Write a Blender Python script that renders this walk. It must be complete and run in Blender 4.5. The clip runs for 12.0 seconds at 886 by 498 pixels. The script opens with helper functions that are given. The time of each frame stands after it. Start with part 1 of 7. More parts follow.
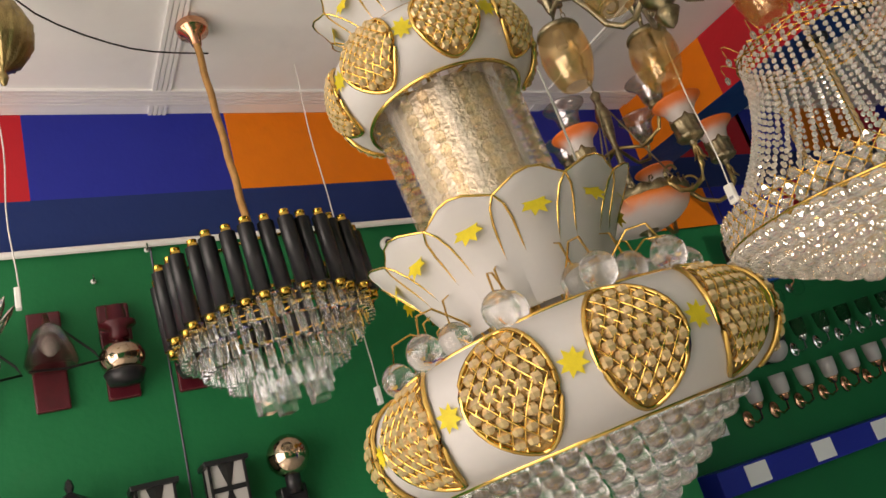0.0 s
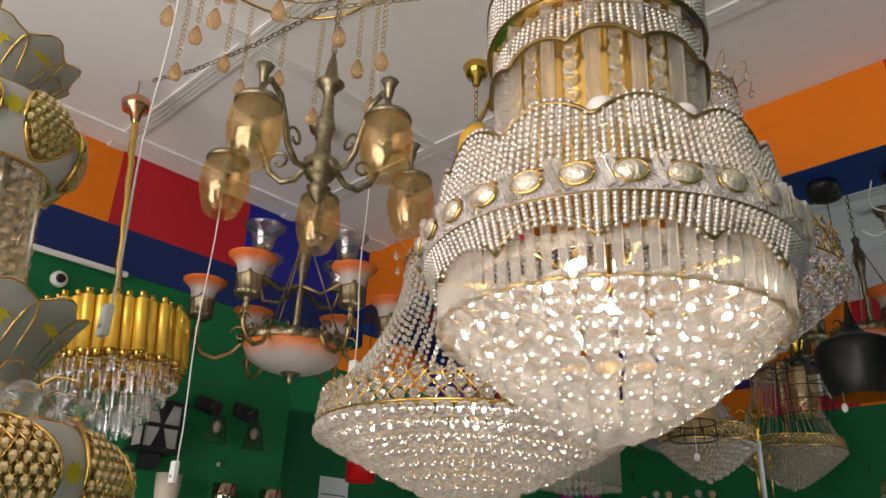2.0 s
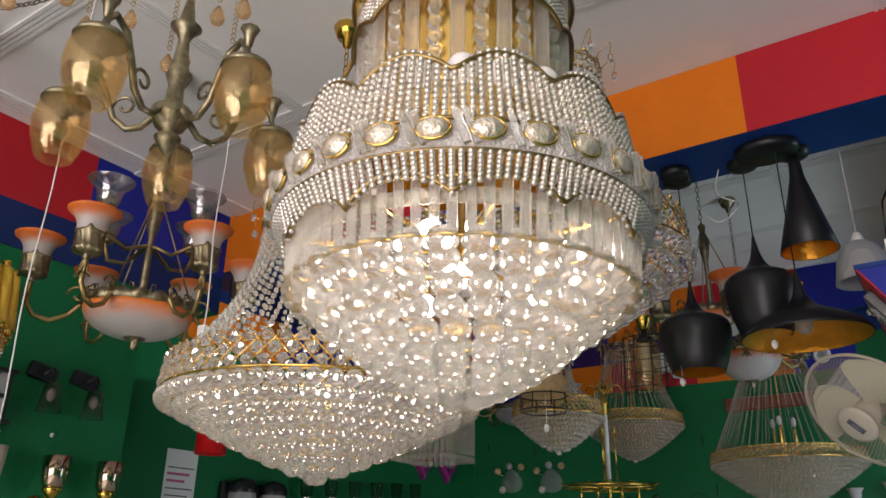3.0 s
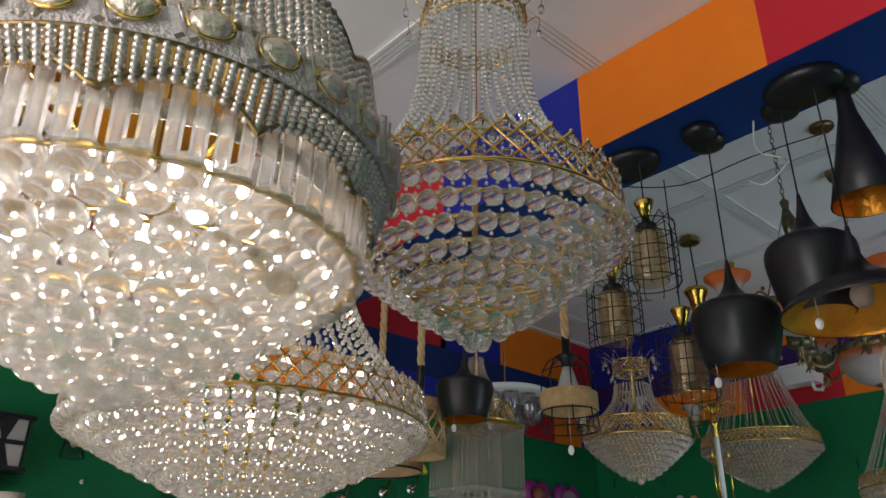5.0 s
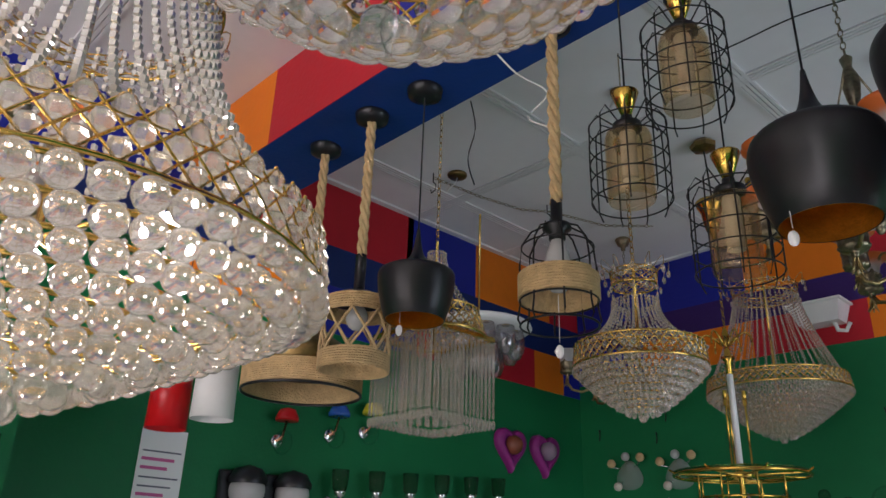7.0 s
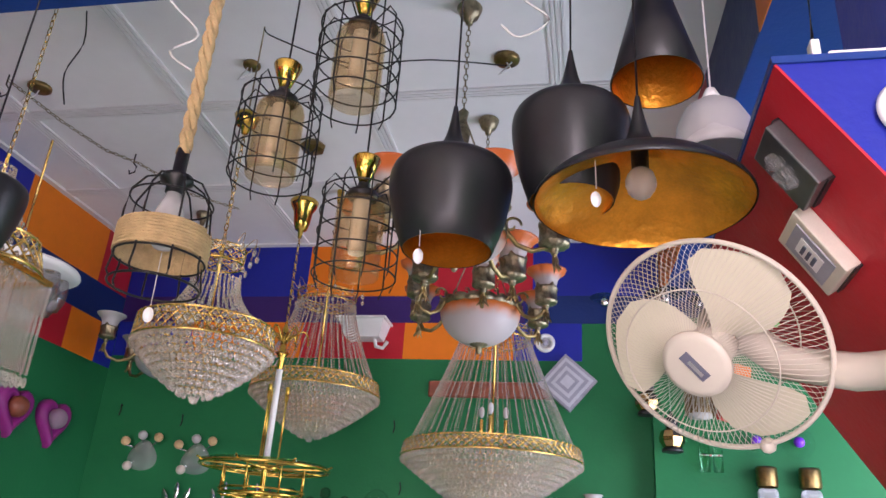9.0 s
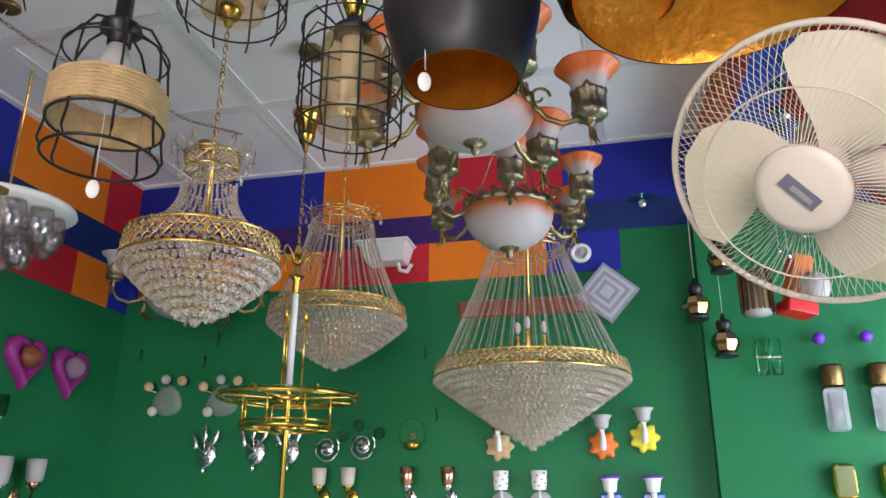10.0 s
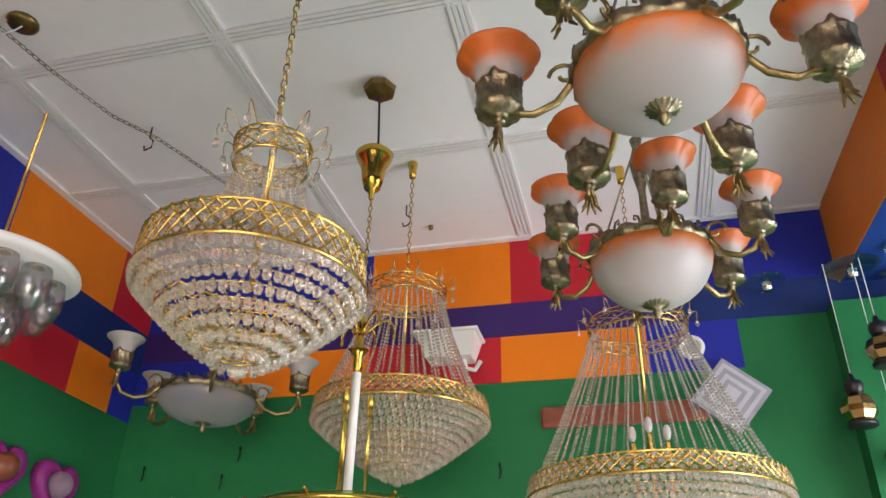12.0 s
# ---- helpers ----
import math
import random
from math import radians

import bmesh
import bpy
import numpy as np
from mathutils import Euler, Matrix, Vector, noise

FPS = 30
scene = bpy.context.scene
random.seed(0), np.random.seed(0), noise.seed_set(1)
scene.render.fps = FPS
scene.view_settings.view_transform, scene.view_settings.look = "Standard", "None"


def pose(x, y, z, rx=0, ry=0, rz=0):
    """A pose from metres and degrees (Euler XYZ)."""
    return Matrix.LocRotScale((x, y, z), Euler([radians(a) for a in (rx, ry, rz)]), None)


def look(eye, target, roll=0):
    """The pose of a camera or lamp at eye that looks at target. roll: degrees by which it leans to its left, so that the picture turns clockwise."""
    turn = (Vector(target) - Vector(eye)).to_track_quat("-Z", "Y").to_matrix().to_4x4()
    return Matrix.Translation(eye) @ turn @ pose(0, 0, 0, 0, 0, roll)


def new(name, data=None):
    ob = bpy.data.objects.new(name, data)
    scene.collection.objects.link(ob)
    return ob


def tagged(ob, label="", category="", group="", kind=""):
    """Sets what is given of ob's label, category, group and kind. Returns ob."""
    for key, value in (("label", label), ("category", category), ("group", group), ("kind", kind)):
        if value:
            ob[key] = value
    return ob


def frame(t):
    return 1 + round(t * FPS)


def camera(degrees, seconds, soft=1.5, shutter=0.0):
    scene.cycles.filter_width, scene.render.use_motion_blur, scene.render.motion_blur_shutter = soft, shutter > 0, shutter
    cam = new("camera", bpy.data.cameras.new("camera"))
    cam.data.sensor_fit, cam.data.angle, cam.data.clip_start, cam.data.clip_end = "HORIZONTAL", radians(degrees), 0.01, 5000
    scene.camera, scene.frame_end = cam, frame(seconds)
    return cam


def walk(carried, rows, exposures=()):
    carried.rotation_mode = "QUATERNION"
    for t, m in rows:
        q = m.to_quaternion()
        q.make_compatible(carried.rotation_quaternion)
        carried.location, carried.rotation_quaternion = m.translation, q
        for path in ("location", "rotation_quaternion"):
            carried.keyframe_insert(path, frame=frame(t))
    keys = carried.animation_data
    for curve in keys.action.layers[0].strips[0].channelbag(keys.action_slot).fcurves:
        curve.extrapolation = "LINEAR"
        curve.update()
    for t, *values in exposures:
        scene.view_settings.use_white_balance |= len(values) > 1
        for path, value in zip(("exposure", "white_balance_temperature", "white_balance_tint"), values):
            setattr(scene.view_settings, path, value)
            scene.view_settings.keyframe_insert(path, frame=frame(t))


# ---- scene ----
cam = camera(60.0, 12.0)
PATH = [
    (0, (2.931, -2.664, 1.489), (1.3, -1.686, 2.111), -16.9),
    (0.5, (3.061, -2.647, 1.49), (1.362, -1.745, 2.038), -12.0),
    (0.6, (3.087, -2.627, 1.491), (1.397, -1.71, 2.043), -9.3),
    (1, (3.17, -2.465, 1.487), (1.537, -1.473, 2.077), 1.1),
    (1.4, (3.216, -2.374, 1.521), (1.69, -1.264, 2.185), 5.2),
    (1.5, (3.238, -2.346, 1.507), (1.748, -1.214, 2.213), 3.6),
    (1.7, (3.261, -2.315, 1.508), (1.842, -1.127, 2.265), 3.2),
    (2, (3.284, -2.314, 1.505), (2.001, -1.007, 2.308), 2.3),
    (2.5, (3.291, -2.309, 1.492), (2.173, -0.857, 2.293), 1.5),
    (3, (3.274, -2.261, 1.499), (2.238, -0.726, 2.254), 0.8),
    (3.5, (3.443, -2.114, 1.499), (2.371, -0.592, 2.23), 0.0),
    (3.7, (3.515, -2.026, 1.497), (2.406, -0.525, 2.215), -0.6),
    (5.3, (3.501, -1.59, 1.512), (2.104, -0.432, 2.353), 1.7),
    (5.5, (3.518, -1.554, 1.51), (2.088, -0.419, 2.327), 2.3),
    (6, (3.448, -1.46, 1.496), (1.986, -0.317, 2.241), 2.1),
    (6.5, (3.216, -1.246, 1.467), (1.784, -0.06, 2.204), 2.0),
    (6.7, (3.094, -1.152, 1.505), (1.7, 0.066, 2.263), 1.7),
    (8.3, (2.899, -0.954, 1.544), (2.003, 0.645, 2.345), 7.1),
    (8.5, (2.885, -0.979, 1.559), (2.169, 0.686, 2.403), 6.5),
    (9, (2.859, -1.04, 1.53), (2.484, 0.759, 2.32), 3.9),
    (9.2, (2.865, -1.017, 1.508), (2.533, 0.817, 2.231), 2.7),
    (9.5, (2.843, -0.913, 1.514), (2.502, 0.952, 2.151), 0.6),
    (10, (2.804, -0.719, 1.5), (2.359, 1.12, 2.149), 0.3),
    (10.5, (2.609, -0.497, 1.479), (2.147, 1.317, 2.181), 1.5),
    (11, (2.494, -0.361, 1.5), (2.145, 1.348, 2.478), 1.7),
    (11.5, (2.443, -0.197, 1.499), (2.137, 1.46, 2.577), 2.2),
    (12, (2.356, -0.075, 1.503), (1.917, 1.605, 2.497), 1.4),
]
walk(cam, [(t, look(eye, target, roll)) for t, eye, target, roll in PATH],
     [(0, 0.0, 7400, 18), (1.0, 0.0, 7300, 18), (2.2, 0.0, 6700, 18), (3.7, 0.0, 6400, 18), (5.5, 0.05, 6200, 16), (6.6, 0.2, 6300, 18), (8.3, 1.52, 6150, 39), (9.0, 1.52, 6400, 36), (9.5, 1.45, 6300, 27), (10.5, 1.57, 6550, 24), (11.0, 1.7, 6950, 28), (12, 1.75, 7150, 25)])


# ---- light ----
world = bpy.data.worlds.new("world")
scene.world = world
world.use_nodes = True
wn = world.node_tree.nodes
sky = wn.new("ShaderNodeTexSky")
sky.sky_type = "NISHITA"
sky.sun_disc = False
sky.sun_elevation = radians(50)
sky.sun_rotation = radians(140)
world.node_tree.links.new(sky.outputs["Color"], wn["Background"].inputs["Color"])
wn["Background"].inputs["Strength"].default_value = 0.12


def lamp(name, kind, energy, m, colour=(1, 1, 1), size=1.0, size_y=1.0):
    data = bpy.data.lights.new(name, kind)
    data.energy = energy
    data.color = colour
    if kind == "AREA":
        data.shape = "RECTANGLE"
        data.size, data.size_y = size, size_y
    if kind == "SUN":
        data.angle = radians(0.5)
    if kind == "POINT":
        data.shadow_soft_size = size
    ob = new(name, data)
    ob.matrix_world = m
    return ob


lamp("sun", "SUN", 3.0, look((6, -8, 9), (3, 0, 0)), (1.0, 0.95, 0.88))
# daylight in the shop front and in the side window
lamp("shopfront_daylight", "AREA", 122, look((2.9, -4.75, 1.6), (2.6, 0, 2.0)), (1.0, 0.94, 0.90), 3.6, 2.4)
lamp("side_window_daylight", "AREA", 38, look((5.1, 1.75, 1.55), (3.5, 2.9, 2.1)), (0.76, 0.91, 1.0), 1.9, 2.1)


# ---- materials ----
def material(name, base, rough=0.5, metal=0.0, noise_scale=0.0, vary=0.15, bump=0.0, bump_scale=40.0, trans=0.0, ior=1.45, emit=None, strength=0.0, dirt=0.0, coat=0.0):
    m = bpy.data.materials.new(name)
    m.use_nodes = True
    nt = m.node_tree
    n, l = nt.nodes, nt.links
    b = n["Principled BSDF"]
    b.inputs["Base Color"].default_value = (*base, 1)
    b.inputs["Roughness"].default_value = rough
    b.inputs["Metallic"].default_value = metal
    b.inputs["IOR"].default_value = ior
    b.inputs["Transmission Weight"].default_value = trans
    b.inputs["Coat Weight"].default_value = coat
    if emit:
        b.inputs["Emission Color"].default_value = (*emit, 1)
        b.inputs["Emission Strength"].default_value = strength
    co = n.new("ShaderNodeTexCoord")
    if noise_scale:
        big = n.new("ShaderNodeTexNoise")
        big.inputs["Scale"].default_value = noise_scale
        big.inputs["Detail"].default_value = 6
        fine = n.new("ShaderNodeTexNoise")
        fine.inputs["Scale"].default_value = noise_scale * 14
        fine.inputs["Detail"].default_value = 4
        l.new(co.outputs["Object"], big.inputs["Vector"])
        l.new(co.outputs["Object"], fine.inputs["Vector"])
        add = n.new("ShaderNodeMath")
        add.operation = "MULTIPLY_ADD"
        l.new(fine.outputs["Fac"], add.inputs[0])
        add.inputs[1].default_value = 0.35
        l.new(big.outputs["Fac"], add.inputs[2])
        ramp = n.new("ShaderNodeMapRange")
        ramp.inputs["From Min"].default_value = 0.35
        ramp.inputs["From Max"].default_value = 1.0
        ramp.inputs["To Min"].default_value = 1 - vary
        ramp.inputs["To Max"].default_value = 1 + vary
        l.new(add.outputs[0], ramp.inputs["Value"])
        mul = n.new("ShaderNodeVectorMath")
        mul.operation = "SCALE"
        mul.inputs[0].default_value = base
        l.new(ramp.outputs[0], mul.inputs["Scale"])
        last = mul.outputs[0]
        if dirt:
            stain = n.new("ShaderNodeTexNoise")
            stain.inputs["Scale"].default_value = noise_scale * 3.3
            stain.inputs["Detail"].default_value = 9
            stain.inputs["Roughness"].default_value = 0.7
            l.new(co.outputs["Object"], stain.inputs["Vector"])
            sr = n.new("ShaderNodeMapRange")
            sr.inputs["From Min"].default_value = 0.58
            sr.inputs["From Max"].default_value = 0.75
            sr.inputs["To Max"].default_value = dirt
            l.new(stain.outputs["Fac"], sr.inputs["Value"])
            mix = n.new("ShaderNodeMixRGB")
            mix.inputs[2].default_value = (base[0] * 0.55 + 0.03, base[1] * 0.55 + 0.03, base[2] * 0.55 + 0.02, 1)
            l.new(sr.outputs[0], mix.inputs[0])
            l.new(last, mix.inputs[1])
            last = mix.outputs[0]
        l.new(last, b.inputs["Base Color"])
        rr = n.new("ShaderNodeMapRange")
        rr.inputs["To Min"].default_value = max(0.02, rough * 0.8)
        rr.inputs["To Max"].default_value = min(1, rough * 1.25)
        l.new(fine.outputs["Fac"], rr.inputs["Value"])
        l.new(rr.outputs[0], b.inputs["Roughness"])
    if bump:
        bn = n.new("ShaderNodeTexNoise")
        bn.inputs["Scale"].default_value = bump_scale
        bn.inputs["Detail"].default_value = 5
        l.new(co.outputs["Object"], bn.inputs["Vector"])
        bp = n.new("ShaderNodeBump")
        bp.inputs["Strength"].default_value = bump
        bp.inputs["Distance"].default_value = 0.01
        l.new(bn.outputs["Fac"], bp.inputs["Height"])
        l.new(bp.outputs[0], b.inputs["Normal"])
    return m


def crystal(name, tint=(1, 1, 1), clear=0.5, rough=0.02, ior=1.52):
    """Cut glass: refracting body, part of the light straight through."""
    m = bpy.data.materials.new(name)
    m.use_nodes = True
    n, l = m.node_tree.nodes, m.node_tree.links
    n.remove(n["Principled BSDF"])
    g = n.new("ShaderNodeBsdfGlass")
    g.inputs["Color"].default_value = (*tint, 1)
    g.inputs["Roughness"].default_value = rough
    g.inputs["IOR"].default_value = ior
    t = n.new("ShaderNodeBsdfTransparent")
    t.inputs["Color"].default_value = (*[0.9 * c + 0.1 for c in tint], 1)
    mix = n.new("ShaderNodeMixShader")
    mix.inputs[0].default_value = 1 - clear
    l.new(t.outputs[0], mix.inputs[1])
    l.new(g.outputs[0], mix.inputs[2])
    l.new(mix.outputs[0], n["Material Output"].inputs["Surface"])
    return m


def dusty(name, tint, body, share, clear=0.35, rough=0.08):
    """Crystal with a pale film (dust; glow on the lit copy): some of the light scatters at the surface."""
    m = crystal(name, tint, clear, rough)
    n, l = m.node_tree.nodes, m.node_tree.links
    src = n["Material Output"].inputs["Surface"].links[0].from_socket
    d = n.new("ShaderNodeBsdfDiffuse")
    d.inputs["Color"].default_value = (*body, 1)
    tr = n.new("ShaderNodeBsdfTranslucent")
    tr.inputs["Color"].default_value = (*body, 1)
    mx = n.new("ShaderNodeMixShader")
    l.new(d.outputs[0], mx.inputs[1])
    l.new(tr.outputs[0], mx.inputs[2])
    out = n.new("ShaderNodeMixShader")
    out.inputs[0].default_value = share
    l.new(src, out.inputs[1])
    l.new(mx.outputs[0], out.inputs[2])
    l.new(out.outputs[0], n["Material Output"].inputs["Surface"])
    return m


def lustre(name, tint, sheen, share):
    """Thin tinted glass with a metallic lustre on it, uneven from blowing."""
    m = bpy.data.materials.new(name)
    m.use_nodes = True
    n, l = m.node_tree.nodes, m.node_tree.links
    n.remove(n["Principled BSDF"])
    t = n.new("ShaderNodeBsdfTransparent")
    t.inputs["Color"].default_value = (*tint, 1)
    g = n.new("ShaderNodeBsdfGlossy")
    g.inputs["Color"].default_value = (*sheen, 1)
    g.inputs["Roughness"].default_value = 0.13
    co = n.new("ShaderNodeTexCoord")
    no = n.new("ShaderNodeTexNoise")
    no.inputs["Scale"].default_value = 26
    no.inputs["Detail"].default_value = 4
    l.new(co.outputs["Object"], no.inputs["Vector"])
    bp = n.new("ShaderNodeBump")
    bp.inputs["Strength"].default_value = 0.35
    bp.inputs["Distance"].default_value = 0.01
    l.new(no.outputs["Fac"], bp.inputs["Height"])
    l.new(bp.outputs[0], g.inputs["Normal"])
    d = n.new("ShaderNodeBsdfTranslucent")
    d.inputs["Color"].default_value = (*sheen, 1)
    a = n.new("ShaderNodeMixShader")
    a.inputs[0].default_value = share
    l.new(t.outputs[0], a.inputs[1])
    l.new(g.outputs[0], a.inputs[2])
    b = n.new("ShaderNodeMixShader")
    b.inputs[0].default_value = 0.07
    l.new(a.outputs[0], b.inputs[1])
    l.new(d.outputs[0], b.inputs[2])
    l.new(b.outputs[0], n["Material Output"].inputs["Surface"])
    return m


def wall_paint(name, base, rough=0.45, vary=0.12):
    m = material(name, base, rough, 0, 1.3, vary, 0.12, 60, dirt=0.25)
    m.node_tree.nodes["Principled BSDF"].inputs["Specular IOR Level"].default_value = 0.25
    return m


GREEN = wall_paint("green_wall_paint", (0.005, 0.15, 0.05), 0.5)
BLUE = wall_paint("blue_wall_paint", (0.018, 0.028, 0.30), 0.42)
NAVY = wall_paint("navy_wall_paint", (0.012, 0.03, 0.135), 0.42)
PURPLE = wall_paint("violet_wall_paint", (0.045, 0.02, 0.13), 0.42)
SOFFIT = wall_paint("soffit_blue_paint", (0.010, 0.042, 0.21), 0.42)
RED = wall_paint("red_wall_paint", (0.50, 0.02, 0.03), 0.42)
ORANGE = wall_paint("orange_wall_paint", (0.80, 0.20, 0.01), 0.42)
CEIL = material("white_ceiling_board", (0.83, 0.82, 0.81), 0.75, 0, 1.1, 0.06, 0.06, 90, dirt=0.12)
STRIP = material("white_plastic_strip", (0.80, 0.79, 0.78), 0.45, 0, 3, 0.04, 0.03, 80)
# floor is out of view; pale so it bounces daylight up to the beams
FLOOR = material("pale_floor_tile", (0.56, 0.54, 0.51), 0.25, 0, 2, 0.15, 0.02, 50)
GOLD = material("polished_gold_metal", (0.78, 0.50, 0.14), 0.22, 1.0, 30, 0.12)
BRASS = material("polished_brass", (0.66, 0.42, 0.08), 0.18, 1.0, 20, 0.1)
ANTIQUE = material("antique_brass", (0.29, 0.245, 0.155), 0.34, 1.0, 60, 0.6, 0.2, 260)
CHROME = material("chrome", (0.72, 0.70, 0.70), 0.12, 1.0)
BLACK = material("black_lacquered_metal", (0.012, 0.012, 0.014), 0.35, 0.0, 20, 0.3, 0.05, 60)
WIRE_BLACK = material("black_wire", (0.02, 0.018, 0.018), 0.4, 0.4, 60, 0.3)
GOLD_LEAF = material("gold_leaf_inside", (0.72, 0.30, 0.025), 0.34, 0.75, 14, 0.35, 0.4, 55)
WHITE = material("white_plastic", (0.80, 0.79, 0.76), 0.4, 0, 8, 0.05)
CREAM = material("cream_plastic", (0.56, 0.50, 0.41), 0.38, 0, 6, 0.05)
CORD = material("white_cord", (0.72, 0.70, 0.67), 0.6)
PAPER = material("white_paper", (0.82, 0.81, 0.80), 0.7, 0, 10, 0.04)
INK = material("grey_print", (0.12, 0.12, 0.16), 0.7)
PINK_INK = material("pink_print", (0.6, 0.12, 0.3), 0.7)
ROPE = material("jute_rope", (0.58, 0.40, 0.20), 0.85, 0, 40, 0.25, 0.7, 160)
BROWN_ROPE = material("brown_twisted_tube", (0.42, 0.22, 0.07), 0.5, 0.2, 30, 0.25, 0.5, 90)

CRYSTAL_WARM = crystal("warm_clear_crystal", (1.0, 0.95, 0.86), 0.55)

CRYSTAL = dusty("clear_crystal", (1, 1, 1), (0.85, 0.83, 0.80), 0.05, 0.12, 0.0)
# lit copy of the clear crystal, whitened to look aglow from the bulbs
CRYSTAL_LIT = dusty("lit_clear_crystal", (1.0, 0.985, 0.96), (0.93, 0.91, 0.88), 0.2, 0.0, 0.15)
NET_BEAD = material("warm_net_beads", (0.66, 0.48, 0.25), 0.15, 0.55, 70, 0.5)
CRYSTAL_DUSTY = dusty("dusty_clear_crystal", (1.0, 0.97, 0.93), (0.85, 0.80, 0.76), 0.2, 0.3, 0.05)
AMBER_DROP = dusty("amber_drop_glass", (1.0, 0.84, 0.62), (0.82, 0.62, 0.42), 0.3, 0.3, 0.02)
GLASS_AMBER = lustre("amber_lustre_glass", (1.0, 0.94, 0.80), (0.92, 0.72, 0.46), 0.17)
CUT_CUP = lustre("cut_glass_cup", (0.86, 0.84, 0.85), (0.72, 0.70, 0.72), 0.30)
SATIN_GOLD = material("satin_gold_tube", (0.86, 0.56, 0.08), 0.36, 0.6, 30, 0.12)
# brown gold backing; its darkness stands in for shaded gaps between the beads
NET_GAP_SHADE = material("brown_gold_net_gap_shade", (0.36, 0.24, 0.09), 0.34, 0.7, 90, 0.5, 0.6, 220)
AMBER_MIRROR = material("amber_mirror_glass", (0.50, 0.30, 0.12), 0.14, 1.0, 12, 0.3)
GLASS_SMOKE = crystal("smoked_glass", (0.82, 0.78, 0.76), 0.6, 0.08, 1.3)
GLASS_GREEN = crystal("greenish_plate_glass", (0.75, 0.95, 0.85), 0.4, 0.02, 1.3)
GLASS_CLEAR = crystal("clear_thin_glass", (0.97, 0.98, 0.98), 0.8, 0.02, 1.15)
FROST = material("frosted_white_glass", (0.54, 0.525, 0.505), 0.45, 0, 9, 0.05, trans=0.25)
PEARL = material("pearl_bead_net", (0.66, 0.60, 0.56), 0.25, 0.35, 60, 0.3, 0.8, 240)
PEARL_GLASS = material("pearl_glass_beads", (0.66, 0.60, 0.53), 0.16, 0.62, 60, 0.3)
SILVER_BEAD = material("silvered_glass_bead", (0.80, 0.77, 0.72), 0.10, 0.55, 60, 0.25)
PEARL_BALL = material("glossy_white_ball", (0.80, 0.74, 0.70), 0.12, 0, 10, 0.08, coat=0.6)
OVAL_CUT = material("warm_mirrored_crystal", (0.66, 0.57, 0.45), 0.2, 0.6, 60, 0.45, 0.5, 140)
COPPER = material("polished_copper", (0.70, 0.36, 0.22), 0.2, 1.0, 20, 0.15)
YELLOW = material("yellow_flower_decal", (0.78, 0.66, 0.04), 0.5, 0, 30, 0.2)
DARK_BRONZE = material("bronze_trim", (0.24, 0.16, 0.06), 0.32, 0.9, 50, 0.4)
MAROON = material("maroon_wood", (0.085, 0.008, 0.015), 0.3, 0, 25, 0.35)
LAMP_RED = material("red_lamp_enamel", (0.62, 0.01, 0.012), 0.3, 0, 10, 0.1)
SILVERED = material("mirror_amber_glass", (0.55, 0.42, 0.30), 0.12, 1.0, 12, 0.25)
BULB = material("white_bulb", (0.46, 0.45, 0.44), 0.25, emit=(1, 0.97, 0.92), strength=0.01)
BULB_LIT = material("lit_bulb", (1, 1, 1), 0.3, emit=(1.0, 0.95, 0.87), strength=32)
PINK = material("pink_plastic", (0.26, 0.02, 0.18), 0.4, 0, 20, 0.15)
TEAL = material("blue_glass_base", (0.02, 0.10, 0.42), 0.15, 0, 20, 0.2)
VIOLET = material("violet_plastic", (0.16, 0.03, 0.5), 0.35)
DUST_GLASS = dusty("dusty_wall_glass", (0.95, 0.96, 0.97), (0.72, 0.72, 0.72), 0.4)
ORANGE_GLOSS = material("orange_enamel", (0.72, 0.17, 0.02), 0.3, 0, 25, 0.15)
YELLOW_GLASS = material("yellow_glass_enamel", (0.72, 0.40, 0.03), 0.1, 0.3, 10, 0.2)
WOOD_RED = material("reddish_wood", (0.22, 0.06, 0.03), 0.4, 0, 18, 0.35)
PALE_GREY = material("pale_grey_panel", (0.52, 0.53, 0.57), 0.5, 0, 20, 0.1)
GREYSTONE = material("grey_pattern_panel", (0.33, 0.33, 0.38), 0.5, 0, 20, 0.2)


def glow_rim(name, rim, body, z0, z1):
    """Frosted glass whose edge is tinted: colour by height in the shade."""
    m = material(name, body, 0.42, trans=0.15)
    n, l = m.node_tree.nodes, m.node_tree.links
    co = n.new("ShaderNodeTexCoord")
    sep = n.new("ShaderNodeSeparateXYZ")
    l.new(co.outputs["Object"], sep.inputs[0])
    wob = n.new("ShaderNodeTexNoise")
    wob.inputs["Scale"].default_value = 25
    l.new(co.outputs["Object"], wob.inputs["Vector"])
    sh = n.new("ShaderNodeMath")
    sh.operation = "MULTIPLY_ADD"
    l.new(wob.outputs["Fac"], sh.inputs[0])
    sh.inputs[1].default_value = (z1 - z0) * 0.5
    l.new(sep.outputs["Z"], sh.inputs[2])
    mp = n.new("ShaderNodeMapRange")
    mp.interpolation_type = "SMOOTHSTEP"
    mp.inputs["From Min"].default_value = z0 + (z1 - z0) * 0.25
    mp.inputs["From Max"].default_value = z1 + (z1 - z0) * 0.25
    l.new(sh.outputs[0], mp.inputs["Value"])
    mix = n.new("ShaderNodeMixRGB")
    mix.inputs[1].default_value = (*body, 1)
    mix.inputs[2].default_value = (*rim, 1)
    l.new(mp.outputs[0], mix.inputs[0])
    l.new(mix.outputs[0], n["Principled BSDF"].inputs["Base Color"])
    return m


